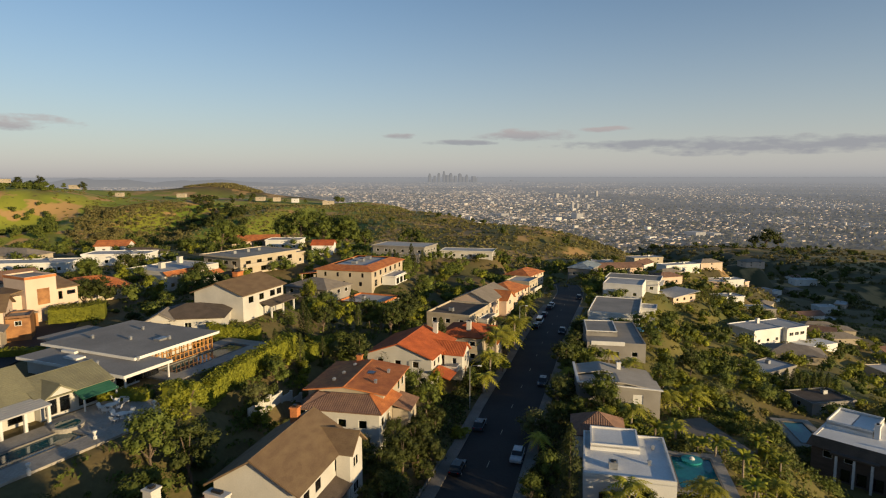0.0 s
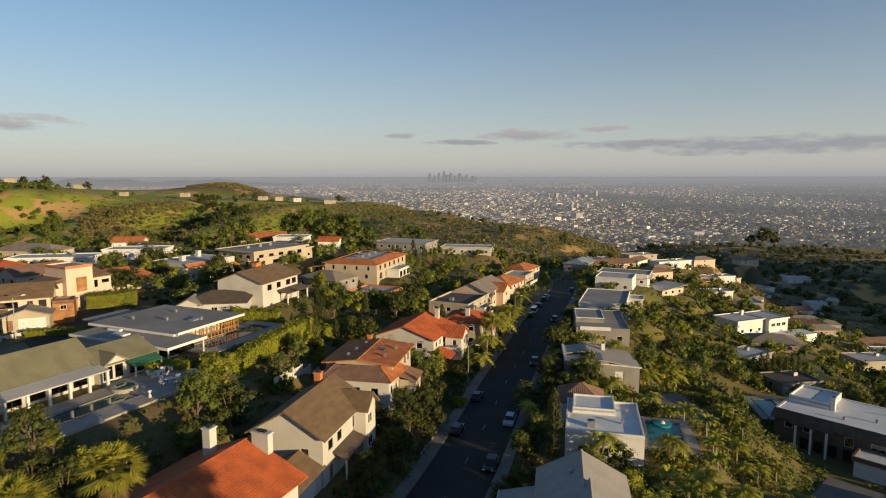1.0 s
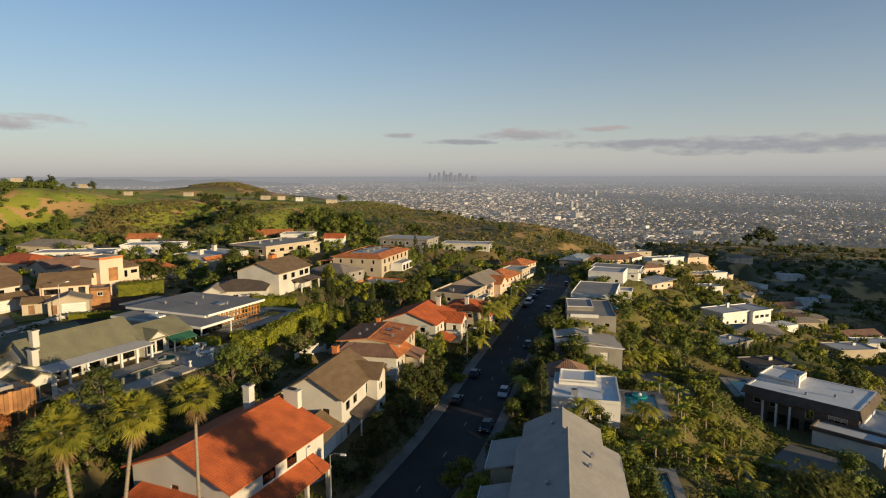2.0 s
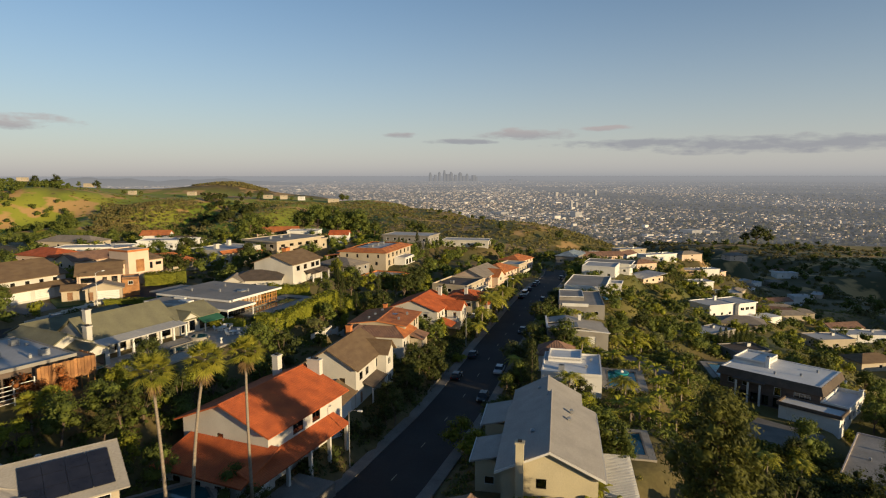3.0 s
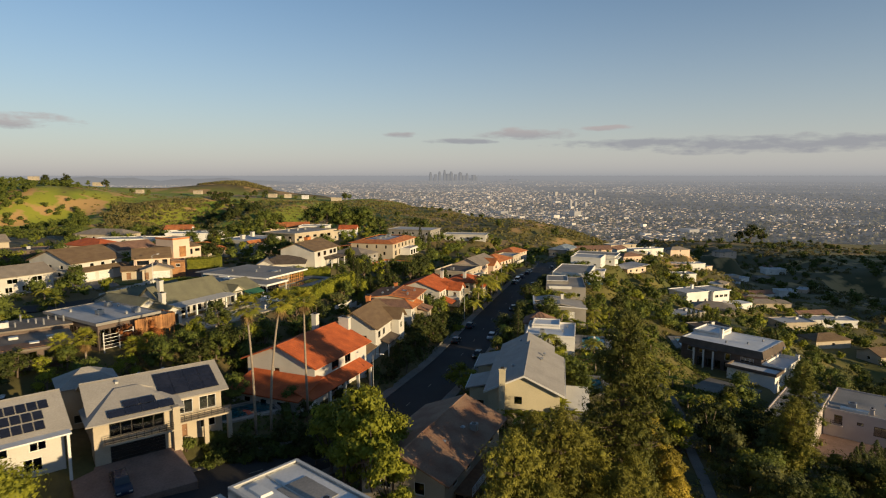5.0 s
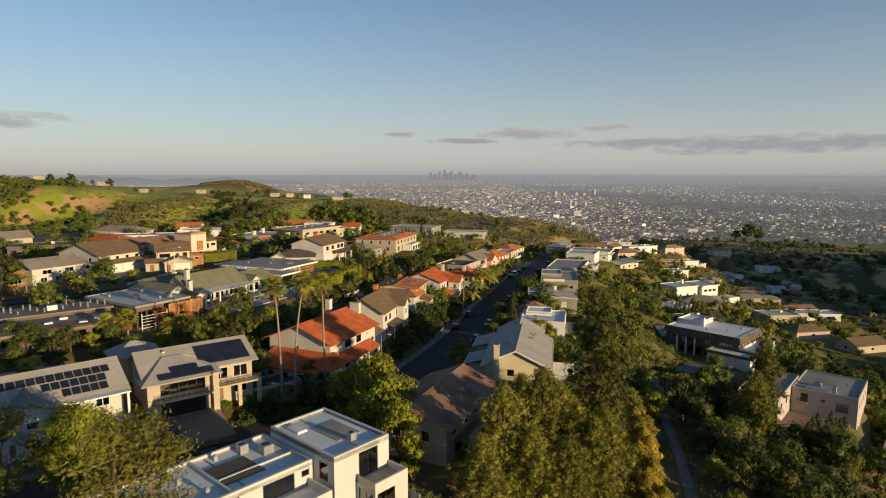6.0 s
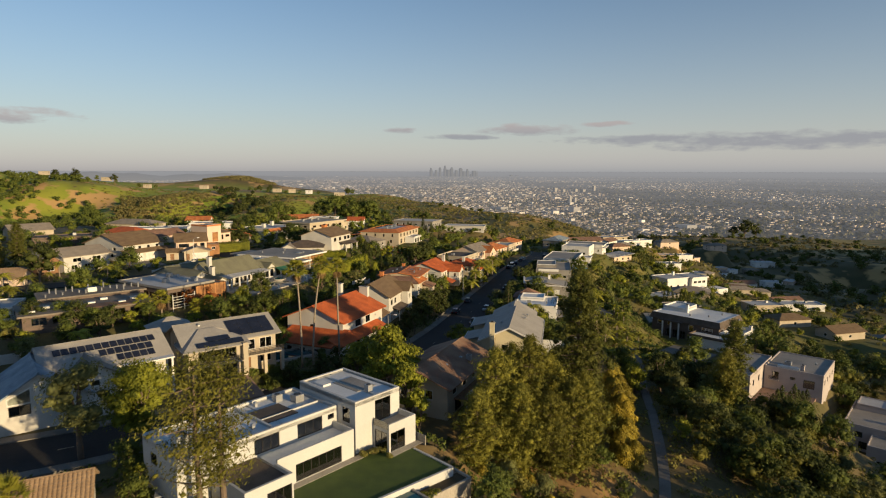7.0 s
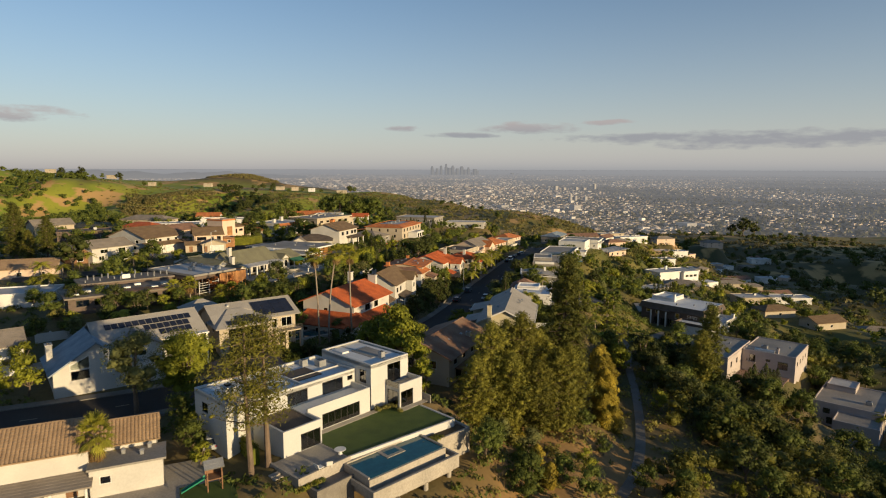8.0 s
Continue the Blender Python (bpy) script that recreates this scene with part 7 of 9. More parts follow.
def pine(label, h, r, group, per=70, tufts=60, base=0.22, material=None, leaf=0.34, heart=0.46, cone=False):
    root = thing("pine_tree", label, "pine tree", pose(0, 0, -500), group)
    g = Geo()
    bend = RNG.uniform(-0.6, 0.6, 2)
    axis = [Vector((bend[0] * math.sin(3 * t), bend[1] * math.sin(2.4 * t), h * t)) for t in np.linspace(0, 1, 9)]
    axis[0].z = -1.5
    g.tube(axis, [h * 0.019 * (1 - 0.93 * t) + 0.02 for t in np.linspace(0, 1, 9)], 8)
    lobes = []
    for k in range(tufts):
        t = base + (1 - base) * (k + RNG.uniform(0, 1)) / tufts
        p = axis[min(8, int(t * 8))].lerp(axis[min(8, int(t * 8) + 1)], t * 8 % 1)
        up = (t - base) / (1 - base)
        full = 0.16 + 0.84 * (1 - up) ** 0.7 if cone else math.sin(math.pi * min(1.0, 0.18 + up * 0.86)) ** 0.55
        a = k * 2.4 + RNG.uniform(-0.5, 0.5)
        rad = r * full * RNG.uniform(0.4, 1.1) * (0.84 + 0.34 * math.sin(2 * a + 9 * t + bend[0] * 7))
        c = p + Vector((rad * math.cos(a), rad * math.sin(a), 0.1 * rad + RNG.uniform(-0.3, 0.5)))
        g.tube([p, p.lerp(c, 0.6) - Vector((0, 0, 0.05 * rad)), c], [0.05 + 0.004 * h * (1 - t), 0.05, 0.02], 4)
        lobes.append((c.x, c.y, c.z, RNG.uniform(0.85, 1.6)))
        if rad > r * 0.4:
            m = p.lerp(c, 0.55)
            lobes.append((m.x, m.y, m.z + 0.3, RNG.uniform(0.8, 1.3)))
    part("trunk", g, BARK, root)
    p, n, s = lobes_to_leaves(lobes, per, leaf, 0.7, 0.45, 0.5, 1.3)
    crown = new("crown", blades("crown", p, n, s, 0.26, material or LEAF_PINE, lobes, heart, 0.75))
    crown.parent = root
    return root


def column_tree(label, h, r, material, group, name="cypress", leaf=0.15, n=2000):
    root = thing(name, label, "tree", pose(0, 0, -500), group)
    part("trunk", Geo().tube([(0, 0, -0.6), (0, 0, h * 0.4), (0, 0, h * 0.9)], [0.16, 0.12, 0.03], 6), BARK, root)
    t = RNG.uniform(0.02, 1, n)
    a = RNG.uniform(0, 2 * math.pi, n)
    rad = r * np.sin(math.pi * np.clip(0.12 + t * 0.88, 0, 1)) ** 0.6 * RNG.uniform(0.7, 1.1, n) * (1 + 0.18 * np.sin(a * 3 + t * 17))
    p = np.column_stack([rad * np.cos(a), rad * np.sin(a), t * h])
    d = np.column_stack([np.cos(a), np.sin(a), np.full(n, 0.5)]) + RNG.normal(size=(n, 3)) * 0.4
    crown = new("crown", blades("crown", p, d, leaf * RNG.uniform(0.6, 1.4, n), 0.5, material))
    crown.parent = root
    return root


def shrub(label, material, group, n_lobes=7, per=62, leaf=0.17, r=1.2, name="shrub"):
    lobes = [(RNG.uniform(-0.6, 0.6) * r, RNG.uniform(-0.6, 0.6) * r, RNG.uniform(0.25, 0.8) * r, r * RNG.uniform(0.4, 0.6)) for _ in range(n_lobes)]
    p, n, s = lobes_to_leaves(lobes, per, leaf)
    root = thing(name, label, "shrub", pose(0, 0, -500), group)
    stems = Geo()
    for x, y, z, _ in lobes:
        stems.tube([(x * 0.2, y * 0.2, -0.3), (x, y, z)], [0.05, 0.02], 4)
    part("stem", stems, BARK, root)
    foliage = new("foliage", blades("foliage", p, n, s, 0.6, material, lobes))
    foliage.parent = root
    return root


def fan_palm(label, h, group, lean=0.6, skirt=5):
    root = thing("fan_palm", label, "palm tree", pose(0, 0, -500), group)
    pts = [Vector((lean * t * t, 0.3 * lean * math.sin(2 * t), h * t)) for t in np.linspace(0, 1, 9)]
    pts[0].z = -0.8
    part("trunk", Geo().tube(pts, [0.21 - 0.08 * t for t in np.linspace(0, 1, 9)], 9), PALMBARK, root, smooth=True)
    for name, material, count, low, high in (("crown", LEAF_PALM, 40, -0.55, 1.45), ("dry_skirt", LEAF_DEAD, skirt, -1.5, -1.1)):
        g = Geo()
        for k in range(count):
            a, e = k * 2.4, low + (high - low) * ((k * 7) % count) / count
            d = Vector((math.cos(a) * math.cos(e), math.sin(a) * math.cos(e), math.sin(e)))
            side = Vector((-math.sin(a), math.cos(a), 0))
            o = pts[-1] + d * 0.2
            hub = o + d * 1.0 - Vector((0, 0, 0.08))
            g.add([o - side * 0.03, o + side * 0.03, hub + side * 0.03, hub - side * 0.03], [(0, 1, 2, 3)])
            up = side.cross(d)
            for j in range(13):
                b = -1.35 + 2.7 * j / 12
                f = d * math.cos(b) + side * math.sin(b)
                droop = 0.28 + 0.25 * ((k * 3 + j * 5) % 7) / 7
                tip = hub + f * (1.35 if abs(b) < 0.9 else 1.0) - Vector((0, 0, droop))
                s2 = (side * math.cos(b) - d * math.sin(b)) * 0.07
                mid = hub + f * 0.68 + up * 0.06 - Vector((0, 0, 0.12))
                g.add([hub, mid - s2, tip, mid + s2], [(0, 1, 2, 3)])
        part(name, g, material, root)
    return root


def feather_palm(label, h, group, fronds=17, reach=2.9, material=None):
    root = thing("feather_palm", label, "palm tree", pose(0, 0, -500), group)
    part("trunk", Geo().tube([(0, 0, -0.6), (0.1, 0, h * 0.5), (0, 0.1, h)], [0.22, 0.17, 0.14], 8), PALMBARK, root, smooth=True)
    g = Geo()
    for k in range(fronds):
        a, e = k * 2.4, 0.15 + 1.1 * ((k * 5) % fronds) / fronds
        out = Vector((math.cos(a), math.sin(a), 0))
        side = Vector((-math.sin(a), math.cos(a), 0))
        last = None
        for j in range(9):
            t = j / 8
            p = Vector((0, 0.1, h)) + out * reach * t * math.cos(e * (1 - 0.3 * t)) + Vector((0, 0, reach * (math.sin(e) * t - 0.75 * t * t)))
            if last is not None:
                l = 0.75 * math.sin(math.pi * (0.12 + 0.85 * t))
                for sgn in (-1, 1):
                    tip = p + side * sgn * l - Vector((0, 0, 0.35 * l)) + out * 0.25
                    g.add([last, p, tip], [(0, 1, 2)])
                    mid = last.lerp(p, 0.5)
                    g.add([mid, mid.lerp(p, 0.9), mid + side * sgn * l * 0.9 - Vector((0, 0, 0.45 * l)) + out * 0.15], [(0, 1, 2)])
            last = p
    part("crown", g, material or LEAF_PALM, root)
    return root


def banana(label, group):
    root = thing("banana_plant", label, "plant", pose(0, 0, -500), group)
    part("stem", Geo().tube([(0, 0, -0.4), (0.05, 0, 1.2), (0, 0, 2.4)], [0.16, 0.13, 0.1], 7), PALMBARK, root)
    g = Geo()
    for k in range(11):
        a, e = k * 2.4, 0.45 + 0.8 * ((k * 4) % 11) / 11
        out, side = Vector((math.cos(a), math.sin(a), 0)), Vector((-math.sin(a), math.cos(a), 0))
        row = []
        for j in range(6):
            t = j / 5
            p = Vector((0, 0, 2.2)) + out * 2.3 * t * math.cos(e) + Vector((0, 0, 2.2 * (math.sin(e) * t - 0.55 * t * t)))
            wd = 0.34 * math.sin(math.pi * (0.1 + 0.86 * t))
            row += [p - side * wd - Vector((0, 0, 0.08)), p, p + side * wd - Vector((0, 0, 0.08))]
        g.add(row, [(3 * j + i, 3 * j + i + 1, 3 * j + i + 4, 3 * j + i + 3) for j in range(5) for i in range(2)])
    part("leaves", g, LEAF_BRIGHT, root)
    return root


KINDS = {
    "oak": [broad_tree("oak_tree", "dense dark green broadleaf tree with an uneven crown", 7, 3.2, LEAF_OAK, "garden trees") for _ in range(3)],
    "dark": [broad_tree("evergreen_tree", "dense dark green evergreen tree in shade", 8, 3.2, LEAF_DARK, "garden trees") for _ in range(2)],
    "olive": [broad_tree("olive_tree", "grey-green olive tree with loose foliage", 6, 3.0, LEAF_OLIVE, "garden trees", per=76, leaf=0.16) for _ in range(2)],
    "bright": [broad_tree("broadleaf_tree", "sunlit yellow-green broadleaf tree", 6, 2.6, LEAF_BRIGHT, "garden trees", n_lobes=16) for _ in range(3)],
    "tall": [broad_tree("eucalyptus_tree", "tall open eucalyptus with grey-green tufts", 13, 4.2, LEAF_OLIVE, "garden trees", n_lobes=30, per=90, leaf=0.19, stem=0.45)],
    "pepper": [broad_tree("pepper_tree", "large yellow-green pepper tree with fine feathery foliage", 13, 5.0, LEAF_BRIGHT, "garden trees", n_lobes=60, per=170, leaf=0.2, stem=0.3)],
    "column_oak": [broad_tree("broadleaf_tree", "narrow upright tree with glossy yellow-green leaves", 9, 2.3, LEAF_BRIGHT, "garden trees", n_lobes=30, stem=0.12)],
    "rust": [broad_tree("maple_tree", "small tree with rust-red leaves", 5, 2.2, LEAF_RUST, "garden trees", n_lobes=12)],
    "shrub": [shrub("dark green garden shrub", LEAF_OAK, "shrubs"), shrub("olive green chaparral shrub", LEAF_BRUSH, "shrubs"), shrub("rounded yellow-green garden shrub", LEAF_BRIGHT, "shrubs"), shrub("low dark green shrub in shade", LEAF_DARK, "shrubs")],
    "gold": [column_tree("golden green juniper, rounded and upright", 5, 1.5, LEAF_GOLD, "golden junipers", "juniper", 0.17, 2200)],
    "cypress": [column_tree("slim dark green Italian cypress", 9, 1.1, LEAF_DARK, "cypresses")],
    "plume": [feather_palm("feather palm with arching yellow-green fronds", 4.5, "palms"), feather_palm("short feather palm with wide fronds", 3.0, "palms", 15, 2.6)],
    "fan": [fan_palm("tall fan palm with a slim grey trunk", 19, "tall fan palms", 0.7), fan_palm("short fan palm with a dry skirt", 5.0, "tall fan palms", 0.1, 14), fan_palm("tall fan palm with a leaning grey trunk", 19, "tall fan palms", 1.9)],
    "banana": [banana("banana plant with broad torn leaves", "tropical plants")],
    "pine": [pine("tall dark green pine with tufted branches", 29, 7.4, "pines", tufts=240, per=96, leaf=0.24, material=LEAF_FIR, base=0.08, cone=True), pine("broad pine with loose tufts", 19, 5.4, "pines", base=0.07, tufts=150, per=86, leaf=0.24)],
    "bare": [pine("tall pine with a bare reddish trunk and a sparse golden crown", 17, 4.3, "pines", base=0.3, tufts=42, per=84, leaf=0.2, heart=0.2)],
    "bloom": [shrub("low shrub with red blossom", LEAF_BLOOM, "shrubs")],
}


def plant(kind, x, y, size=1.0, which=None, z=None):
    pool = KINDS[kind]
    ob = pool[which if which is not None else int(RNG.integers(len(pool)))]
    s = size * RNG.uniform(0.92, 1.08)
    m = pose(x, y, (at(x, y) if z is None else z) - 0.1, 0, 0, RNG.uniform(0, 360)) @ Matrix.Diagonal((s, s, s * RNG.uniform(0.92, 1.1), 1))
    return copy_thing(ob, m)


LOW = [(64, 72, 90, 101), (-92, 117, -66, 137), (8, 16, 30, 42), (84, 8, 112, 46), (26, 56, 62, 80), (72, 44, 106, 66), (100, 30, 126, 60), (25.5, -8, 43, 57), (36, 78, 66, 118), (64, 112, 92, 140), (-58, 54, -36.5, 90), (-54, 88, -35, 118), (84, 40, 108, 66)]


def open_view(x, y):
    """Whether a spot lies in a garden with nothing tall in it."""
    return any(x0 < x < x1 and y0 < y < y1 for x0, y0, x1, y1 in LOW)


def scatter(count, x0, x1, y0, y1, kinds, lo, hi, gap=2.2, pad=1.2, inside=None):
    """Trees at random free spots of a plot, none closer than gap."""
    placed = []
    for _ in range(count * 12):
        if len(placed) >= count:
            break
        x, y = RNG.uniform(x0, x1), RNG.uniform(y0, y1)
        if not free(x, y, pad) or any((x - a) ** 2 + (y - b) ** 2 < gap * gap for a, b in placed):
            continue
        if kinds != ["shrub"] and open_view(x, y):
            continue
        if inside and not inside(x, y):
            continue
        placed.append((x, y))
        plant(kinds[int(RNG.integers(len(kinds)))], x, y, RNG.uniform(lo, hi))


# landmarks
copy_thing(KINDS["pine"][0], pose(21.7, 6.5, -3, 0, 0, 40) @ Matrix.Diagonal((1.0, 1.0, 1.05, 1)))
for x, y, z, tall, wide in ((12.0, -3.0, 0, 18.6, 0.95), (6.2, -8.0, 1, 17.2, 0.88), (15.6, 1.5, -1, 15.5, 0.95), (18.3, -6.0, -2, 15.2, 0.85), (24.0, 16.5, -3, 15.5, 0.8), (3.2, -12.5, 2, 11.8, 0.7), (9.6, -10.0, 0, 13.6, 0.75),
                            (14.2, -9.4, -1, 13.0, 0.75), (21.5, 0.5, -3, 14.8, 0.8), (9.8, 2.6, 1, 15.0, 0.8), (19.4, 12.5, -2, 14.5, 0.8)):
    copy_thing(KINDS["pine"][1], pose(x, y, z - 0.3, 0, 0, x * 97 + y * 31) @ Matrix.Diagonal((wide, wide, tall / 19, 1)))
plant("pine", 62, 36, 0.8, 1)
plant("pine", 66, 41, 0.75, 0)
plant("pine", -146, 91, 0.62, 0)
plant("pine", -140, 98, 0.55, 0)
plant("pine", -138, 86, 0.6, 1)
plant("dark", -111, 65, 1.5)
for x, y, kind, s in ((-79.5, 24.5, "oak", 0.8), (-76, 23.5, "dark", 0.75), (-73, 24.5, "oak", 0.7), (-70, 26, "dark", 0.7), (-67, 27.5, "bright", 0.6), (-64.5, 30, "oak", 0.7), (-83.5, 22, "dark", 0.8), (-88, 20, "oak", 0.8)):
    plant(kind, x, y, s)
for x, y, kind, s in ((7.5, 60, "dark", 0.6), (10, 67, "oak", 0.62), (14, 82, "dark", 0.55), (15.8, 99.6, "olive", 0.95), (20.3, 106, "olive", 0.7), (24.3, 119, "olive", 0.75), (28, 132, "oak", 0.7), (33.5, 147, "dark", 0.95), (31, 141, "oak", 0.8), (-1.5, 114, "bright", 1.0), (-6, 84, "dark", 0.75), (-8.5, 79, "dark", 0.7), (-4.5, 90, "dark", 0.65),
                      (-9.5, 62, "dark", 0.7), (-12, 55, "dark", 0.55), (-3, 104, "oak", 0.8), (6, 122, "oak", 0.7), (14, 135, "bright", 0.7), (-20, 40.5, "shrub", 1.2), (3, 100, "shrub", 1.4), (38, 163, "dark", 0.8)):
    plant(kind, x, y, s)
plant("bare", -25.3, -39.5, 1.25, 0, 7.6)
plant("bare", -23.6, -38.2, 1.15, 0, 7.6)
plant("tall", -49, -20.5, 1.0, 0)
plant("pepper", -43, -16.5, 0.86, 0)
plant("bright", -72, -20, 1.3, 1)
for x, y, s, which, turn in ((-28.7, 16.5, 0.975, 0, 200), (-27.0, 18.3, 0.99, 2, 5), (-23.2, 25.8, 0.92, 0, 100)):
    copy_thing(KINDS["fan"][which], pose(x, y, 8.0, 0, 0, turn) @ Matrix.Diagonal((1.0, 1.0, s, 1)))
copy_thing(KINDS["fan"][1], pose(-42.4, -42.3, 7.0, 0, 0, 30) @ Matrix.Diagonal((0.95, 0.95, 1.4, 1)))
# dark planting round the blue pool and under the tall palms
for k in range(34):
    t = k / 33
    x, y = -37.5 + 17 * t + 1.6 * math.sin(k * 5.1), 11.5 + 8 * t + 2.2 * math.cos(k * 3.7)
    plant("shrub", x, y, 0.7 + 0.3 * (k % 3), 3 if k % 2 else 0)
for x, y, kind, s in ((-25.5, 20, "dark", 0.55), (-22.8, 17.2, "dark", 0.6), (-21, 22, "oak", 0.6), (-30.5, 14.5, "dark", 0.5), (-24, 29, "dark", 0.55), (-27.5, 31.5, "oak", 0.55), (-19.5, 14, "dark", 0.65), (-37, 32, "oak", 0.7), (-41, 29, "dark", 0.7), (-40.5, 24.5, "oak", 0.5)):
    plant(kind, x, y, s)
for x, y in ((-57.5, 38.5), (-55.5, 40), (-66, 31), (-63, 33)):
    plant("fan", x, y, 0.9, 1)
for x, y, s in ((17.3, 77.5, 1.25), (-0.5, 141, 1.25), (-1.5, 142, 1.1), (-14, 262, 1.2), (-9, 258, 1.2), (-4, 262, 1.1)):
    plant("cypress", x, y, s)
for k in range(11):
    plant("cypress", 118 + 1.9 * k, 268 + 1.2 * k, 1.0)
for k in range(7):
    plant("cypress", 92 + 1.6 * k, 152 - 0.4 * k + 3, 0.8)
for k in range(76):
    x, y = RNG.uniform(27, 62), RNG.uniform(57, 106)
    if free(x, y, 0.6):
        plant(("banana", "banana", "plume")[k % 3], x, y, RNG.uniform(0.8, 1.25))
for x, y, s in ((12.5, 137, 1.7), (14.5, 145, 1.8), (16.5, 149, 1.6), (10.5, 128, 1.5), (19, 155, 1.7), (23.5, 174, 1.6), (25.5, 181, 1.6), (8.5, 121, 1.3), (47, 119, 1.3), (52, 121, 1.2), (55, 124, 1.2), (15.8, 94, 1.0), (24, 73, 1.3), (21.5, 70, 1.0), (41, 127, 1.2), (44, 133, 1.3), (48, 128, 1.0), (50, 131, 1.2), (16.5, 152, 1.4), (18.5, 158, 1.5), (20, 163, 1.3), (14, 148, 1.2), (22, 170, 1.2), (40, 140, 1.1), (112, 40, 1.2), (-104, 44, 1.2), (-110, 50, 1.1)):
    plant("plume", x, y, s)
for x, y in ((31, 66), (33, 63), (35, 67), (36, 71), (33, 70), (38, 67), (30, 97), (33, 99), (36, 97), (39, 96), (28, 101), (43, 78), (44, 92), (47, 95), (45, 99), (42, 101), (49, 90), (46, 87), (40, 104), (55, 100), (57, 96), (59, 104), (54, 92), (13, 31), (16, 30), (11, 33), (19, 32), (9.5, 30), (14.5, 28), (17.5, 28.5), (12, 28), (20.5, 30), (10, 35), (38, 74), (41, 72)):
    plant("banana", x, y, 1.25)
for x, y, s in ((2, 52, 1.0), (4, 46, 0.9), (-14.5, 12.5, 1.25), (-11, 10.5, 1.1), (-16, 16, 1.0)):
    plant("bright", x, y, s)
for k in range(30):
    plant("gold", 28.6 + (k // 2) * 0.62 + (k % 2) * 1.7 + 0.5 * math.sin(k * 2.3), 0.0 + (k // 2) * 2.9 + 1.2 * (k % 2), 0.92 + 0.2 * (k % 3))
for x, y in ((7, -12), (5.5, -10)):
    plant("bloom", x, y, 1.1)
for x, y, s in ((-112, 300, 2.3), (-106, 306, 2.1), (-80, 335, 2.5), (-72, 340, 2.8), (-62, 345, 2.7), (-54, 338, 2.4), (-46, 345, 2.1), (-90, 340, 2.1), (-67, 332, 2.3), (-18, 335, 2.3), (-11, 340, 2.0)):
    plant("oak", x, y, s)
# gardens and verges
for x, y, kind, s in ((-13.5, 11.5, "oak", 1.3), (-10.5, 8, "dark", 1.2), (-17.5, 15.5, "oak", 1.1), (-75.8, -7, "bright", 0.95), (-37, -29.5, "bright", 0.6), (-35, -33, "oak", 0.6), (-33, -36, "bright", 0.55), (-39, -27, "oak", 0.7), (-84, 9, "oak", 0.8), (-80, 14, "bright", 0.7), (-74, 17, "oak", 0.75), (-69, 20, "dark", 0.7), (-64, 24, "bright", 0.75), (-60, 28, "oak", 0.8), (-77, 11, "olive", 0.8), (-71, 15, "bright", 0.6), (-56, 33, "bright", 0.8), (-68, 37, "plume", 1.0)):
    plant(kind, x, y, s)
for x, y, s in ((-335, 1046, 1.2), (-300, 1044, 1.0), (-275, 1048, 1.1), (-240, 1050, 1.0), (-183, 1050, 1.7), (-176, 1056, 1.5), (-588, 1064, 1.5), (-560, 1072, 1.2), (-655, 1040, 1.6), (-625, 1050, 1.3), (-700, 1020, 1.7), (-740, 1010, 1.4), (-500, 1076, 0.7), (-380, 1080, 1.3), (-368, 1078, 1.1)):
    plant("oak", x, y, s)
for x, y, kind, s in ((-7.5, 112, "oak", 0.8), (-7.5, 90, "dark", 0.7), (-4.8, 115, "dark", 0.7), (-8, 84, "dark", 0.6), (-11.5, 127, "dark", 1.0), (-19.5, 124, "oak", 0.9), (-36, 82, "bright", 0.75),
                      (-35.5, 76, "bright", 0.9), (-31, 70, "dark", 1.0), (-35.5, 69, "oak", 1.0), (-33, 62, "oak", 0.9), (9.6, 178, "bright", 1.0), (11, 186, "bright", 0.9), (13, 196, "oak", 1.0), (28, 134, "dark", 0.95), (30, 139, "bright", 0.8), (60, 105, "oak", 0.8), (61, 130, "olive", 1.0), (60, 170, "bright", 0.9), (64, 150, "dark", 0.9), (56, 146, "oak", 0.9), (-8, 108, "oak", 0.8), (-17, 116, "dark", 0.95)):
    plant(kind, x, y, s)
scatter(24, -30, -20, 74, 128, ["bright", "olive", "bright", "oak"], 0.42, 0.7)
scatter(20, -52, -30, 28, 60, ["oak", "dark", "bright"], 0.6, 1.0)
scatter(18, -12, 0, 36, 100, ["dark"], 0.42, 0.62, inside=lambda x, y: x < -4 + (y - 50) * 0.24)
scatter(18, -40, -2, 140, 180, ["oak", "dark", "bright"], 0.8, 1.3)
scatter(14, -12, 30, 120, 240, ["oak", "bright", "plume"], 0.7, 1.0)
scatter(16, 12, 30, 62, 130, ["oak", "dark", "plume"], 0.5, 0.8)
scatter(46, 30, 78, 0, 130, ["oak", "olive", "dark", "bright"], 0.7, 1.1)
scatter(16, 24, 46, 36, 66, ["oak", "bright"], 0.8, 1.1)
scatter(20, 2, 40, -45, 16, ["olive", "oak", "gold"], 0.45, 0.8)
scatter(50, 44, 120, -20, 100, ["oak", "olive", "oak", "dark"], 0.8, 1.2)
scatter(22, -110, -60, 120, 200, ["oak", "bright", "dark"], 0.7, 1.2)
scatter(24, -120, -66, 10, 120, ["oak", "bright", "plume"], 0.6, 1.1)
scatter(8, -120, -80, -50, 40, ["oak"], 0.45, 0.7)
plant("bright", -68.8, -15.7, 0.9, 1)
scatter(8, -62, -30, -70, -48, ["shrub"], 0.6, 0.9)
scatter(26, -50, 0, 30, 180, ["shrub"], 0.8, 1.6, gap=1.2)
scatter(48, 8, 90, -40, 130, ["shrub"], 0.7, 1.7, gap=1.2)
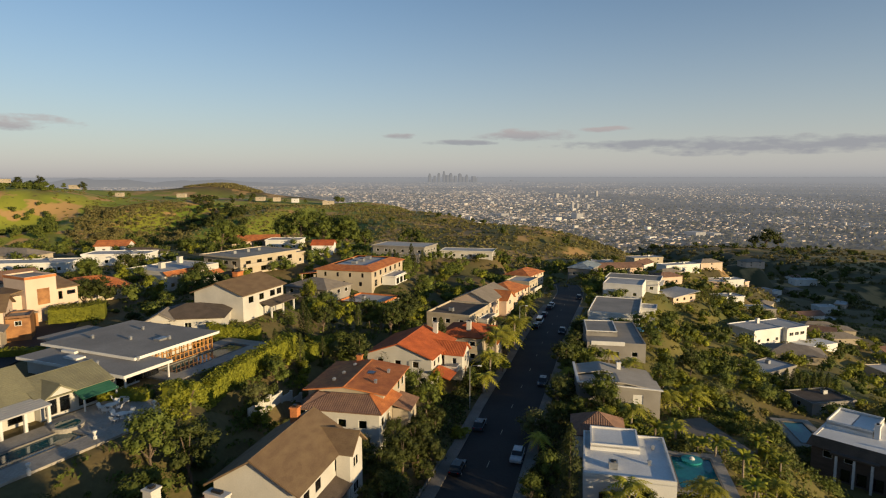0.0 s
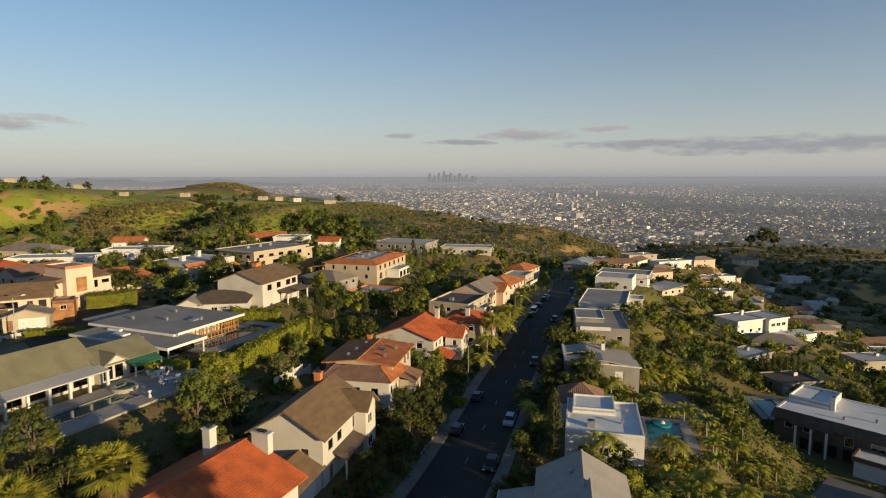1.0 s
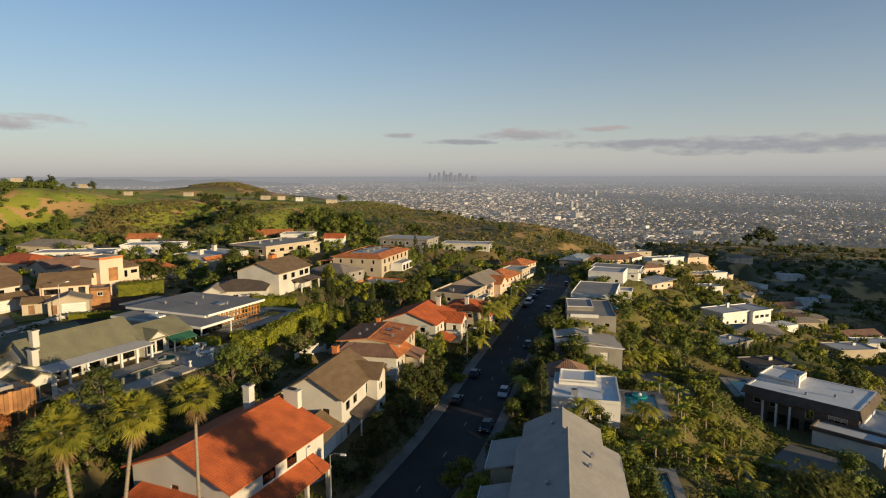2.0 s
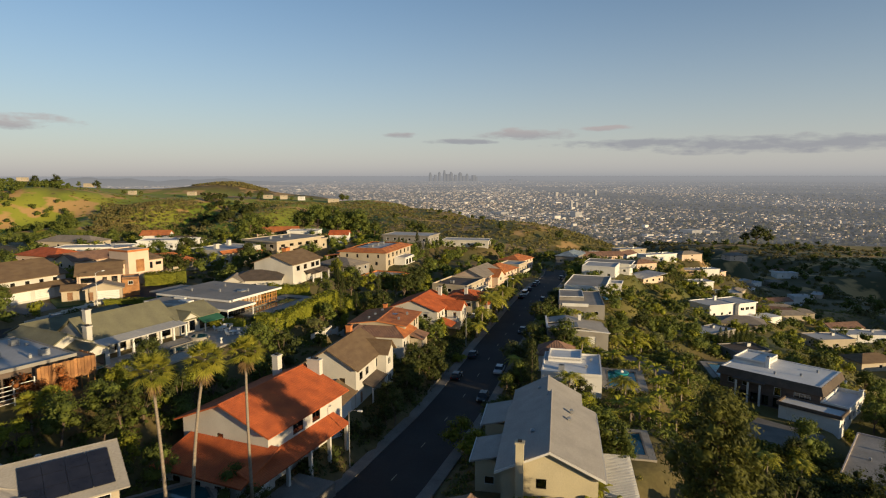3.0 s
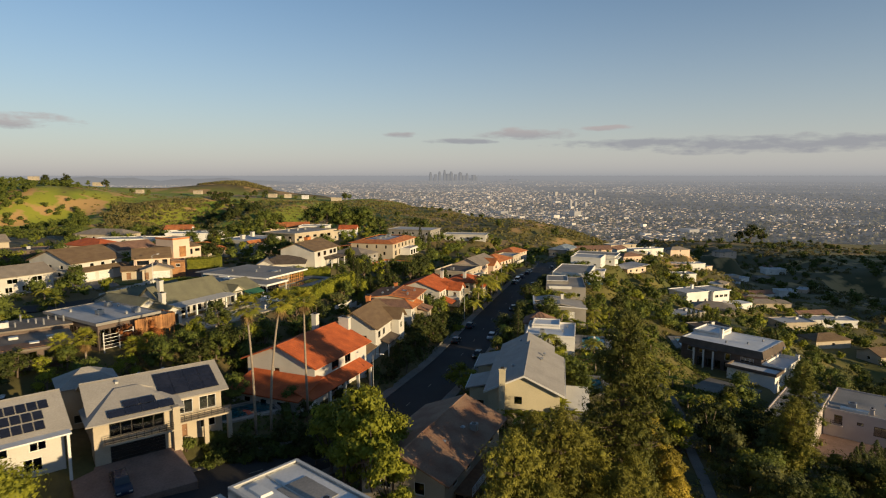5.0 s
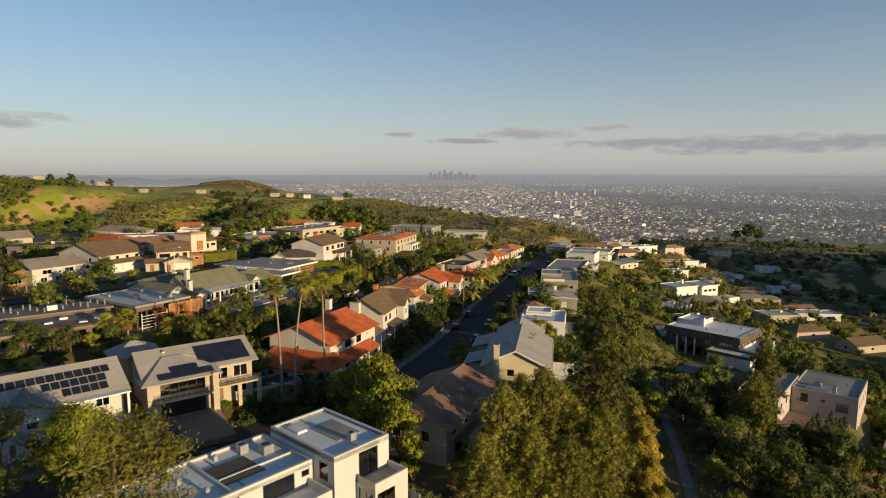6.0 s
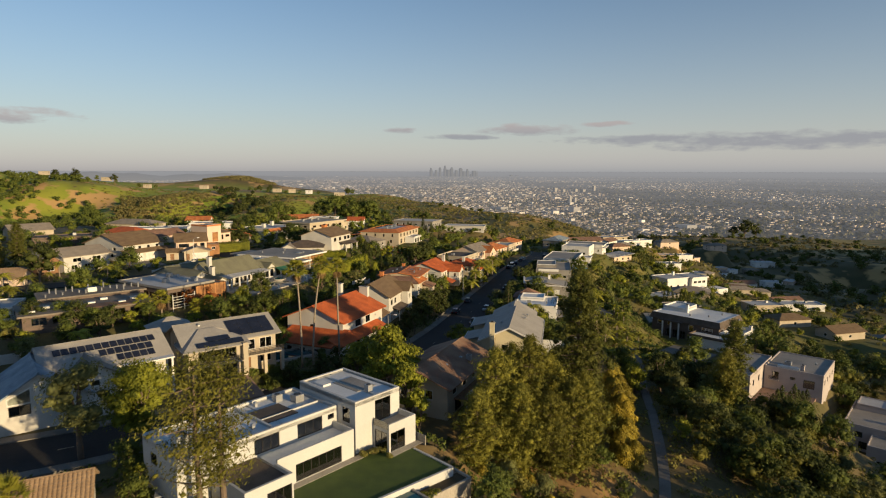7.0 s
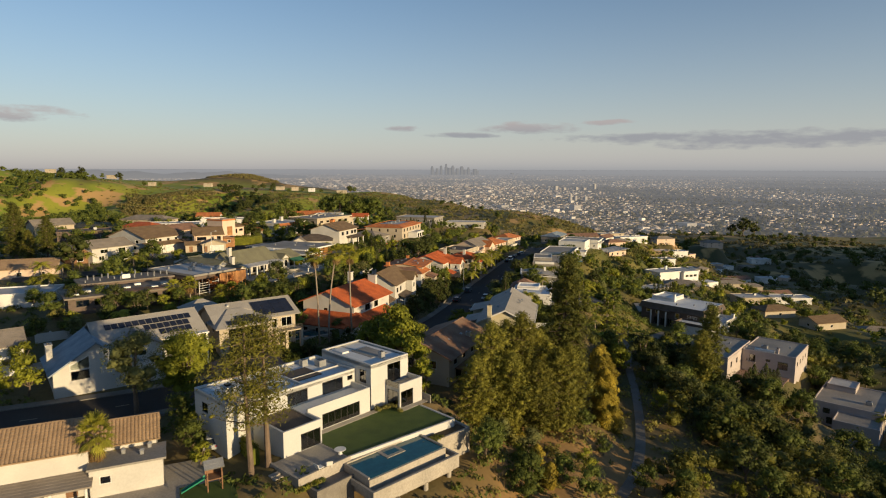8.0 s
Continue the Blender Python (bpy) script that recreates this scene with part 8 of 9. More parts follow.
scatter(18, -130, -60, 10, 180, ["shrub"], 0.8, 1.6, gap=1.2)
scatter(36, 98, 156, 60, 135, ["oak", "olive", "dark", "oak"], 0.7, 1.1)
scatter(34, 3, 46, -50, -10, ["olive", "gold", "bright", "oak", "olive"], 0.4, 0.7)
scatter(14, -38, -4, 108, 260, ["cypress"], 0.6, 1.0)
for x, y, s in ((-11.9, -21.6, 0.55), (-10.7, -20.9, 0.7), (-9.6, -20.4, 0.5), (-8.5, -21.9, 0.4)):
    plant("shrub", x, y, s, 1, 8.32)
for k in range(14):
    plant("shrub", -2.9 - 0.8 * (k % 7) * 0.6 + (k // 7) * 0.5, -28.6 - 0.8 * (k % 7) * 0.62, 0.5, k % 3, 7.2)
for k in range(8):
    plant("shrub", -16.6 - 0.32 * k, -40.2 - 0.37 * k, 0.42, k % 3, 7.2)
for x, y, s in ((-9.5, 1.0, 1.3), (-7.8, 5.5, 1.15), (-7.2, -4.0, 1.05), (-11.5, 5.0, 1.4), (-12.8, 1.8, 1.15), (-14.5, 8.5, 1.35), (-5.5, -8.0, 0.8), (-17.0, 11.5, 1.25), (-13.5, 12.5, 1.2)):
    plant("column_oak", x, y, s)
plant("rust", -60, 42, 0.9, 0)
for k in range(9):
    plant("cypress", 74 + 1.25 * k, 37.5 + 0.45 * k, 0.72 + 0.08 * (k % 3))
plant("rust", -57, 45, 0.8, 0)


def grove(name, label, count, place, r, per, leaf, material, aspect=0.7):
    """Far trees nobody could count, in one mesh: each a few lobes of leaves over its shade."""
    xs, ys = place(count)
    lobes = []
    for x, y, z in zip(xs, ys, ground(xs, ys)):
        if open_view(x, y):
            continue
        s = r * RNG.uniform(0.6, 1.35)
        for _ in range(5):
            lobes.append((x + RNG.uniform(-0.6, 0.6) * s, y + RNG.uniform(-0.6, 0.6) * s, z + s * RNG.uniform(0.4, 1.5), s * RNG.uniform(0.55, 0.8)))
    p, n, q = lobes_to_leaves(lobes, int(per * 0.8), leaf * 0.85)
    return tagged(new(name, blades(name, p, n, q, aspect, material, lobes)), label, "trees", "", "stuff")


def brush(name, label, count, place, size, per, leaf, material):
    """Uncounted bushes of a hillside in one mesh."""
    pos, nor, siz = [], [], []
    xs, ys = place(count)
    zs = ground(xs, ys)
    for x, y, z in zip(xs, ys, zs):
        r = size * RNG.uniform(0.5, 1.5)
        d = RNG.normal(size=(per, 3))
        d /= np.linalg.norm(d, axis=1)[:, None]
        d[:, 2] = np.abs(d[:, 2])
        pos.append(np.array([x, y, z]) + d * r * RNG.uniform(0.6, 1.05, per)[:, None] * np.array([1, 1, 0.8]))
        nor.append(d + RNG.normal(size=(per, 3)) * 0.4)
        siz.append(leaf * RNG.uniform(0.6, 1.4, per) * (0.5 + 0.5 * r / size))
    ob = new(name, blades(name, np.concatenate(pos), np.concatenate(nor), np.concatenate(siz), 0.7, material))
    return tagged(ob, label, "brush", "", "stuff")


def clear_spots(x0, x1, y0, y1, patchy=None):
    def place(count):
        x, y = RNG.uniform(x0, x1, count * 2), RNG.uniform(y0, y1, count * 2)
        keep = [i for i in range(len(x)) if free(x[i], y[i], 0.8) and (patchy is None or noise.noise((x[i] * patchy, y[i] * patchy, 3.0)) > RNG.uniform(-0.6, 0.15))][:count]
        return x[keep], y[keep]
    return place


def wild(x0, x1, y0, y1, patchy, floor=0.0):
    def place(count):
        x, y = RNG.uniform(x0, x1, count * 3), RNG.uniform(y0, y1, count * 3)
        keep = [i for i in range(len(x)) if math.hypot(x[i], y[i]) > 270 and noise.noise((x[i] * patchy, y[i] * patchy, 9.0)) > floor + RNG.uniform(-0.2, 0.2)][:count]
        return x[keep], y[keep]
    return place


def hill(b0, b1, y0, y1, patchy, floor):
    """Spots on the hill across the valley between two bearings, x over y."""
    def place(count):
        y = RNG.uniform(y0, y1, count * 4)
        x = y * RNG.uniform(b0, b1, count * 4)
        keep = [i for i in range(len(x)) if noise.noise((x[i] * patchy, y[i] * patchy, 4.0)) > floor + RNG.uniform(-0.15, 0.15)][:count]
        return x[keep], y[keep]
    return place


brush("hillside_brush", "olive brush and dry grass tufts on the near slopes", 3000, clear_spots(0, 125, -60, 150, 0.05), 1.05, 28, 0.23, LEAF_BRUSH)
brush("garden_brush", "low dark ground cover between the gardens", 2800, clear_spots(-60, 12, -60, 200, 0.06), 0.95, 28, 0.25, LEAF_OAK)
brush("plateau_brush", "low green ground cover on the plateau", 2000, clear_spots(-180, -60, -50, 230, 0.06), 0.95, 26, 0.25, LEAF_OAK)
def verge(a, b, y0, y1):
    """Spots beside the street, a to b metres to its right."""
    def place(count):
        i = RNG.integers(0, len(STREET), count * 6)
        p = STREET[i, :2] + sides(STREET)[i] * RNG.uniform(a, b, count * 6)[:, None] + RNG.uniform(-1, 1, (count * 6, 2))
        keep = [k for k in range(len(p)) if y0 < p[k, 1] < y1 and free(p[k, 0], p[k, 1], 0.3)][:count]
        return p[keep, 0], p[keep, 1]
    return place


brush("verge_brush", "dark shrubs and ground cover along the uphill verge", 520, verge(-13.5, -8.2, 36, 200), 1.1, 34, 0.2, LEAF_DARK)
brush("downhill_verge_brush", "dark shrubs along the downhill verge", 300, verge(8.2, 11.5, 55, 200), 1.1, 34, 0.2, LEAF_DARK)
brush("court_brush", "dense green undergrowth between the palms and houses", 1100, clear_spots(27, 76, 55, 125), 1.25, 30, 0.24, LEAF_OAK)
grove("valley_trees", "dark trees filling the slope below the street", 480, clear_spots(50, 280, 90, 440, 0.02), 2.5, 36, 0.44, LEAF_OAK)
grove("valley_bright_trees", "sunlit olive trees among the houses below the street", 240, clear_spots(50, 240, 90, 420, 0.03), 2.2, 44, 0.42, LEAF_BRIGHT)
grove("street_end_trees", "mixed trees round the far end of the street", 170, clear_spots(-60, 70, 200, 330, 0.03), 2.2, 60, 0.34, LEAF_OAK)
grove("street_end_bright_trees", "yellow-green trees round the far end of the street", 90, clear_spots(-50, 70, 190, 320, 0.03), 1.9, 60, 0.32, LEAF_BRIGHT)
grove("plateau_trees", "mixed trees at the back of the plateau", 220, clear_spots(-260, -60, 60, 350, 0.03), 2.7, 60, 0.4, LEAF_OAK)
grove("plateau_bright_trees", "yellow-green trees in the gardens of the plateau", 70, clear_spots(-200, -60, 60, 300, 0.03), 2.0, 60, 0.34, LEAF_BRIGHT)
grove("lower_slope_trees", "dense mixed trees on the slope below the path", 210, clear_spots(34, 125, -50, 75, 0.03), 2.6, 100, 0.38, LEAF_PINE, 0.26)
# dark leaf colour here stands in for shade on the lower slope
grove("lower_slope_pines", "dense trees, leaves darkened for shade, on the slope below the path", 90, clear_spots(34, 125, -50, 75, 0.03), 2.6, 100, 0.36, LEAF_DARK, 0.3)
grove("court_trees", "trees between the houses below the street", 170, clear_spots(30, 110, 60, 200, 0.03), 2.0, 80, 0.26, LEAF_OAK)
grove("court_bright_trees", "yellow-green trees between the houses below the street", 90, clear_spots(26, 110, 40, 200, 0.04), 1.6, 80, 0.24, LEAF_BRIGHT)
brush("valley_brush", "olive scrub on the valley slopes", 3400, clear_spots(40, 330, 100, 480, 0.02), 1.6, 24, 0.4, LEAF_BRUSH)
brush("ridge_brush", "dense chaparral on the ridge", 7500, wild(-330, 260, 280, 1040, 0.008, -0.2), 2.1, 12, 0.85, LEAF_SCRUB)
brush("ridge_green_brush", "olive green bushes among the chaparral of the ridge", 3000, wild(-330, 260, 280, 1040, 0.008, -0.3), 1.9, 14, 0.8, LEAF_BRUSH)
brush("knoll_brush", "brown scrub on the rounded knoll behind the ridge", 1100, hill(-0.43, -0.3, 1240, 1370, 0.02, -0.6), 3.0, 12, 1.1, LEAF_SCRUB)
grove("ridge_trees", "dark trees on the ridge", 110, wild(-330, 200, 260, 900, 0.01, 0.1), 3.6, 40, 0.95, LEAF_OAK)
brush("green_slope_brush", "grey-brown chaparral over the lower part of the green slope", 2600, hill(-0.6, -0.42, 600, 925, 0.011, -0.18), 3.2, 24, 0.85, LEAF_SCRUB)
brush("grass_tufts", "single bushes dotted over the green slope", 240, hill(-0.68, -0.36, 850, 1070, 0.03, -0.1), 2.0, 24, 0.7, LEAF_BRUSH)
grove("green_slope_trees", "grey-green trees at the foot of the green slope", 150, hill(-0.64, -0.42, 520, 860, 0.012, 0.0), 4.2, 34, 1.1, LEAF_SCRUB)
grove("hill_village_trees", "dense dark trees among the houses of the far hill", 420, hill(-0.86, -0.645, 620, 1075, 0.014, -0.2), 4.2, 34, 1.2, LEAF_OAK)
# dark grove put where the spur's cast shadow lies on the grass
grove("hill_fold_trees", "dark trees for the shadow in a fold of the slope", 90, hill(-0.425, -0.33, 680, 1010, 0.02, -0.5), 5.0, 34, 1.2, LEAF_DARK)
brush("low_slope_brush", "grey-green chaparral at the foot of the green slope", 1300, hill(-0.62, -0.3, 400, 640, 0.012, -0.2), 3.0, 26, 0.85, LEAF_SCRUB)
brush("far_slope_brush", "dark scrub on the shaded far slope", 2200, wild(260, 760, 250, 1350, 0.01, -0.2), 3.6, 26, 1.3, LEAF_SCRUB)
grove("far_slope_trees", "trees on the shaded far slope", 260, wild(260, 760, 250, 1350, 0.012, 0.0), 5.0, 36, 1.3, LEAF_OAK)
for x, y, s in ((660, 1215, 5.0), (690, 1225, 4.4), (640, 1225, 3.8), (-185, 1050, 1.9), (-625, 1045, 2.0), (-690, 1030, 2.6), (-335, 1060, 1.8), (-720, 1020, 2.4), (-352, 1052, 1.7)):
    plant("dark", x, y, s)


def hedge(label, line, width, height, material=None, leaf=0.16, dense=42):
    """A clipped or shaggy hedge along a line of (x, y)."""
    root = thing("hedge", label, "hedge", Matrix.Identity(4))
    pts = []
    for (xa, ya), (xb, yb) in zip(line, line[1:]):
        n = max(2, int(math.hypot(xb - xa, yb - ya) / 0.5))
        pts += [(xa + (xb - xa) * k / n, ya + (yb - ya) * k / n, math.atan2(yb - ya, xb - xa)) for k in range(n)]
    pos, nor = [], []
    for x, y, a in pts:
        z = at(x, y)
        h = height * RNG.uniform(0.9, 1.08)
        for _ in range(dense):
            u, side, t = RNG.uniform(-0.4, 0.4), RNG.uniform(-1, 1), RNG.uniform(0, 1)
            if RNG.uniform() < 0.5:
                side = math.copysign(RNG.uniform(0.85, 1.1), side)
                d = (-math.sin(a) * side, math.cos(a) * side, 0.3)
            else:
                t = RNG.uniform(0.93, 1.04)
                d = (0, 0, 1)
            o = side * width / 2
            pos.append((x + math.cos(a) * u - math.sin(a) * o, y + math.sin(a) * u + math.cos(a) * o, z + t * h))
            nor.append(d)
    nor = np.array(nor) + RNG.normal(size=(len(nor), 3)) * 0.45
    leaves = new("foliage", blades("foliage", np.array(pos), nor, leaf * RNG.uniform(0.7, 1.4, len(pos)), 0.7, material or LEAF_BRIGHT))
    leaves.parent = root
    core = Geo()
    for x, y, a in pts[::3]:
        core.tube([(x, y, at(x, y) - 0.2), (x + 0.1, y, at(x, y) + height * 0.8)], [0.06, 0.03], 4)
    part("stem", core, BARK, root)
    inner = Geo()
    for (xa, ya), (xb, yb) in zip(line, line[1:]):
        n = max(2, int(math.hypot(xb - xa, yb - ya) / 1.2))
        a = math.atan2(yb - ya, xb - xa)
        ox, oy = -math.sin(a) * width * 0.42, math.cos(a) * width * 0.42
        for k in range(n):
            x, y, u, v = xa + (xb - xa) * k / n, ya + (yb - ya) * k / n, xa + (xb - xa) * (k + 1) / n, ya + (yb - ya) * (k + 1) / n
            z = min(at(x, y), at(u, v)) - 0.3
            top = max(at(x, y), at(u, v)) + height * RNG.uniform(0.82, 0.9)
            inner.add([(x - ox, y - oy, z), (u - ox, v - oy, z), (u + ox, v + oy, z), (x + ox, y + oy, z), (x - ox * 0.9, y - oy * 0.9, top), (u - ox * 0.9, v - oy * 0.9, top), (u + ox * 0.9, v + oy * 0.9, top), (x + ox * 0.9, y + oy * 0.9, top)],
                      [(4, 5, 6, 7), (0, 1, 5, 4), (2, 3, 7, 6), (1, 2, 6, 5), (3, 0, 4, 7)])
    part("inner_growth", inner, material or LEAF_BRIGHT, root)


hedge("tall shaggy yellow-green hedge below the flat-roofed house", [(-39, 82), (-35.5, 94), (-31.5, 106), (-29, 116), (-25, 123), (-19, 136)], 2.8, 3.2, leaf=0.17, dense=120)
hedge("clipped green hedge block beside the peach house", [(-85.5, 127.5), (-75.5, 131.5)], 4.0, 3.8, leaf=0.13, dense=150)
hedge("clipped low hedge along the lane", [(-83, 102.5), (-71.5, 105)], 1.8, 1.5)
hedge("clipped low hedge by the lane", [(-73, 113), (-69.5, 115)], 2.6, 1.9)
hedge("clipped hedge behind the pool terrace", [(-51, 85), (-43, 84.5)], 2.6, 1.6)
hedge("tall dark hedge closing the pool yard of the flat-roofed house", [(-47, 118.5), (-36.5, 116.5)], 2.0, 2.6, LEAF_BRIGHT, dense=90)
hedge("low dark hedge round the blue pool", [(-35.3, 15.6), (-25.2, 22.6), (-28.0, 29.5)], 1.3, 1.5, LEAF_OAK)
hedge("clipped hedge between two drives on the downhill side", [(37, 168), (56, 172)], 2.0, 1.8, LEAF_OAK)
hedge("row of young cypress hedge beside the modern house", [(-30, -31), (-25.5, -37)], 1.0, 2.2, LEAF_BRIGHT)

hedge("ivy over the garden wall", [(-30, 70), (-24, 84)], 1.6, 1.6, LEAF_OAK)


def slab(name, label, category, x0, y0, x1, y1, z, material, yaw=0, thick=0.4, kind="structure"):
    cx, cy = (x0 + x1) / 2, (y0 + y1) / 2
    ob = lone(name, Geo().box(x0 - cx, y0 - cy, -thick, x1 - cx, y1 - cy, 0), material, label, category, kind)
    ob.matrix_basis = pose(cx, cy, z, 0, 0, yaw)
    return ob


def pool(label, x, y, z, l, w, yaw, water, deck=1.6):
    root = thing("swimming_pool", label, "pool", pose(x, y, z, 0, 0, yaw))
    a, b = l / 2, w / 2
    part("deck", Geo().box(-a - deck, -b - deck, -2, a + deck, -b, 0.12).box(-a - deck, b, -2, a + deck, b + deck, 0.12).box(-a - deck, -b, -2, -a, b, 0.12).box(a, -b, -2, a + deck, b, 0.12), DECK, root)
    part("coping", Geo().box(-a, -b, -0.3, a, -b + 0.3, 0.16).box(-a, b - 0.3, -0.3, a, b, 0.16).box(-a, -b + 0.3, -0.3, -a + 0.3, b - 0.3, 0.16).box(a - 0.3, -b + 0.3, -0.3, a, b - 0.3, 0.16), CONCRETE, root)
    part("water", Geo().box(-a + 0.3, -b + 0.3, -1.8, a - 0.3, b - 0.3, -0.05), water, root)
    return root


pool("turquoise pool beside the white block house", 38.5, 86.5, 1.1, 11, 6.5, 77, POOL)
pool("turquoise pool beside the beige house", 30.3, 54.5, 1.2, 9.0, 4.6, 79, POOL, 1.2)
float_ring = thing("pool_float", "round turquoise pool float with a white middle", "pool float", pose(39.6, 90.6, 1.05))
part("ring", Geo().tube([(0, 0, 0), (0, 0, 0.3), (0, 0, 0.32)], [1.5, 1.6, 1.2], 22), TURQUOISE, float_ring)
part("middle", Geo().tube([(0, 0, 0.1), (0, 0, 0.5), (0, 0, 0.75)], [0.5, 0.4, 0.12], 12), TRIM, float_ring)
pool("blue pool between the solar and the red-roofed house", -34.4, 28.4, 6.1, 9.6, 5.6, 35, DEEPPOOL, 0.7)
pool("long pool in front of the columned porch", -50.2, 66.0, 13.62, 16, 4.6, 64, DEEPPOOL, 3.4)
slab("patio", "pale stone pool terrace with a curved edge", "patio", -51.3, 73.6, -39.3, 84.6, 13.72, DECK, 64, 1.6)
pool("pool and grey deck behind the flat-roofed house", -42.5, 104, 14.0, 18, 5, 68, DEEPPOOL, 2.8)
pool("blue pool beside the mansard-roofed house", 79, 126, -10, 12, 5, 80, POOL)
tagged(slab("pool_cover", "blue pool cover frame beside the clipped hedge", "pool cover", 56, 166, 62, 170, 2.6, BLUECOVER, 0, 0.3, ""), kind="thing")
drive = lone("driveway", Geo().add([(-6.5, -4.5, -1.25), (6.5, -4.5, -1.6), (6.5, 4, 0.05), (-6.5, 4, 0.05), (-6.5, -4.5, -3), (6.5, -4.5, -3), (6.5, 4, -3), (-6.5, 4, -3)], [(0, 1, 2, 3), (0, 4, 5, 1), (1, 5, 6, 2), (2, 6, 7, 3), (3, 7, 4, 0)]), PAVING, "red-brown paved drive in front of the solar house", "driveway", "structure")
drive.matrix_basis = pose(-40.3, 4.0, 8.05, 0, 0, 38)
slab("driveway", "concrete drive of the red-roofed house", "driveway", -23, 31, -16, 37, 4.4, CONCRETE, 67, 2)
slab("driveway", "pale concrete drive on the lane", "driveway", -104, 92, -94, 106, 14.5, CONCRETE, 66, 0.8)
slab("lawn", "mown front lawn behind a white wall", "lawn", -97, 100, -86, 112, 14.7, LAWN, 40, 0.8)
slab("patio", "tan stone patio beside the tan tile house", "patio", -42, -47, -29, -36, 7.15, DECK, 25, 1.2)
slab("lawn", "small square of play lawn", "lawn", -32, -46.5, -26, -40.5, 7.28, LAWN, 25, 0.8)
slab("driveway", "grey court before the mansard house", "driveway", 66, 78, 80, 92, -11.2, CONCRETE, -47, 1.6)
slab("driveway", "grey concrete drive beside the white block house", "driveway", 46, 100, 54, 116, -2.6, CONCRETE, 10, 1.6)


def portable_toilet(x, y):
    root = thing("portable_toilet", "teal plastic portable toilet on the building site", "toilet", pose(x, y, at(x, y), 0, 0, 20))
    part("cabin", Geo().box(-0.6, -0.6, 0, 0.6, 0.6, 2.1), TEAL, root)
    part("roof", Geo().taper(-0.64, -0.64, 2.1, 0.64, 0.64, 2.35, 0.2, 0.2), TRIM, root)
    part("door", Geo().box(-0.42, -0.64, 0.1, 0.42, -0.6, 1.95), TEAL, root)


portable_toilet(-71.0, 105.5)


def spa(x, y, z):
    root = thing("spa_basin", "round raised spa basin with dark water and a stone rim", "spa", pose(x, y, z))
    part("rim", Geo().tube([(0, 0, -1), (0, 0, 0.45), (0, 0, 0.46)], [1.9, 1.9, 1.5], 24), DECK, root)
    part("water", Geo().tube([(0, 0, 0.2), (0, 0, 0.48)], [1.5, 1.5], 24), DEEPPOOL, root)


spa(-48.8, 74.6, 13.72)


def garden_wall(label, line, height, material, z=None):
    root = thing("garden_wall", label, "wall", Matrix.Identity(4), "", "structure")
    for (xa, ya), (xb, yb) in zip(line, line[1:]):
        n = max(1, round(math.hypot(xb - xa, yb - ya) / 3.0))
        for k in range(n):
            x, y = xa + (xb - xa) * (k + 0.5) / n, ya + (yb - ya) * (k + 0.5) / n
            m = pose(x, y, at(x, y), 0, 0, math.degrees(math.atan2(yb - ya, xb - xa)))
            l = math.hypot(xb - xa, yb - ya) / n / 2
            for name, g, mt in (("panel", Geo().box(-l + 0.2, -0.08, -1.5, l - 0.2, 0.08, height), material), ("pier", Geo().box(l - 0.2, -0.2, -1.5, l + 0.2, 0.2, height + 0.2), material)):
                part(name, g, mt, root).matrix_basis = m


garden_wall("low white wall with piers along the lane", [(-90, 84), (-83, 108)], 0.8, WHITE)
garden_wall("white wall behind the panel-roofed house", [(-84, 8), (-70, 18), (-56, 22)], 1.8, WHITE)
garden_wall("low white wall in the garden slope", [(-30, 88), (-24, 104)], 1.2, WHITE)
garden_wall("pale wall at the bend of the drive", [(-4, 78), (0, 92)], 0.8, CONCRETE)


def car(label, paint, name="car", van=False):
    root = thing(name, label, "car", pose(0, 0, -500), "parked cars")
    l, w = (5.2, 1.0) if van else (4.7, 0.93)
    hood, top = (0.95, 1.95) if van else (0.88, 1.5)
    prof = [(-l / 2, 0.35), (l / 2, 0.35), (l / 2, 0.7), (l / 2 - 0.25, 0.85), (l * 0.24, hood), (-l / 2 + 0.1, hood + 0.05), (-l / 2, 0.8)]
    part("body", Geo().prism(prof, -w, w), paint, root)
    c0, c1 = (-l / 2 + 0.08, l * 0.3) if van else (-l / 2 + 0.35, l * 0.2)
    part("cabin", Geo().taper(c0, -w + 0.06, hood, c1, w - 0.06, top, 0.18 if van else 0.55, 0.14), GLASS_DARK, root, "dark window glass")
    part("roof", Geo().taper(c0 + (0.16 if van else 0.5), -w + 0.2, top - 0.06, c1 - (0.16 if van else 0.5), w - 0.2, top + 0.04, 0.06, 0.04), paint, root)
    for x in (-l * 0.31, l * 0.31):
        for y in (-w + 0.08, w - 0.08):
            wheel = part("wheel", Geo().tube([(x, y - 0.11, 0.33), (x, y + 0.11, 0.33)], [0.33, 0.33], 14), RUBBER, root)
            part("rim", Geo().tube([(x, y - 0.12, 0.33), (x, y + 0.12, 0.33)], [0.2, 0.2], 10), METAL, wheel)
    for y in (-w * 0.7, w * 0.7):
        part("headlight", Geo().box(l / 2 - 0.06, y - 0.2, 0.62, l / 2 + 0.02, y + 0.2, 0.76), LENS, root)
        part("tail_light", Geo().box(-l / 2 - 0.02, y - 0.16, 0.68, -l / 2 + 0.05, y + 0.16, 0.84), TAIL, root)
    for x in (-l / 2 - 0.02, l / 2 + 0.02):
        part("bumper", Geo().box(x - 0.04, -w * 0.9, 0.36, x + 0.04, w * 0.9, 0.55), paint, root)
    return root


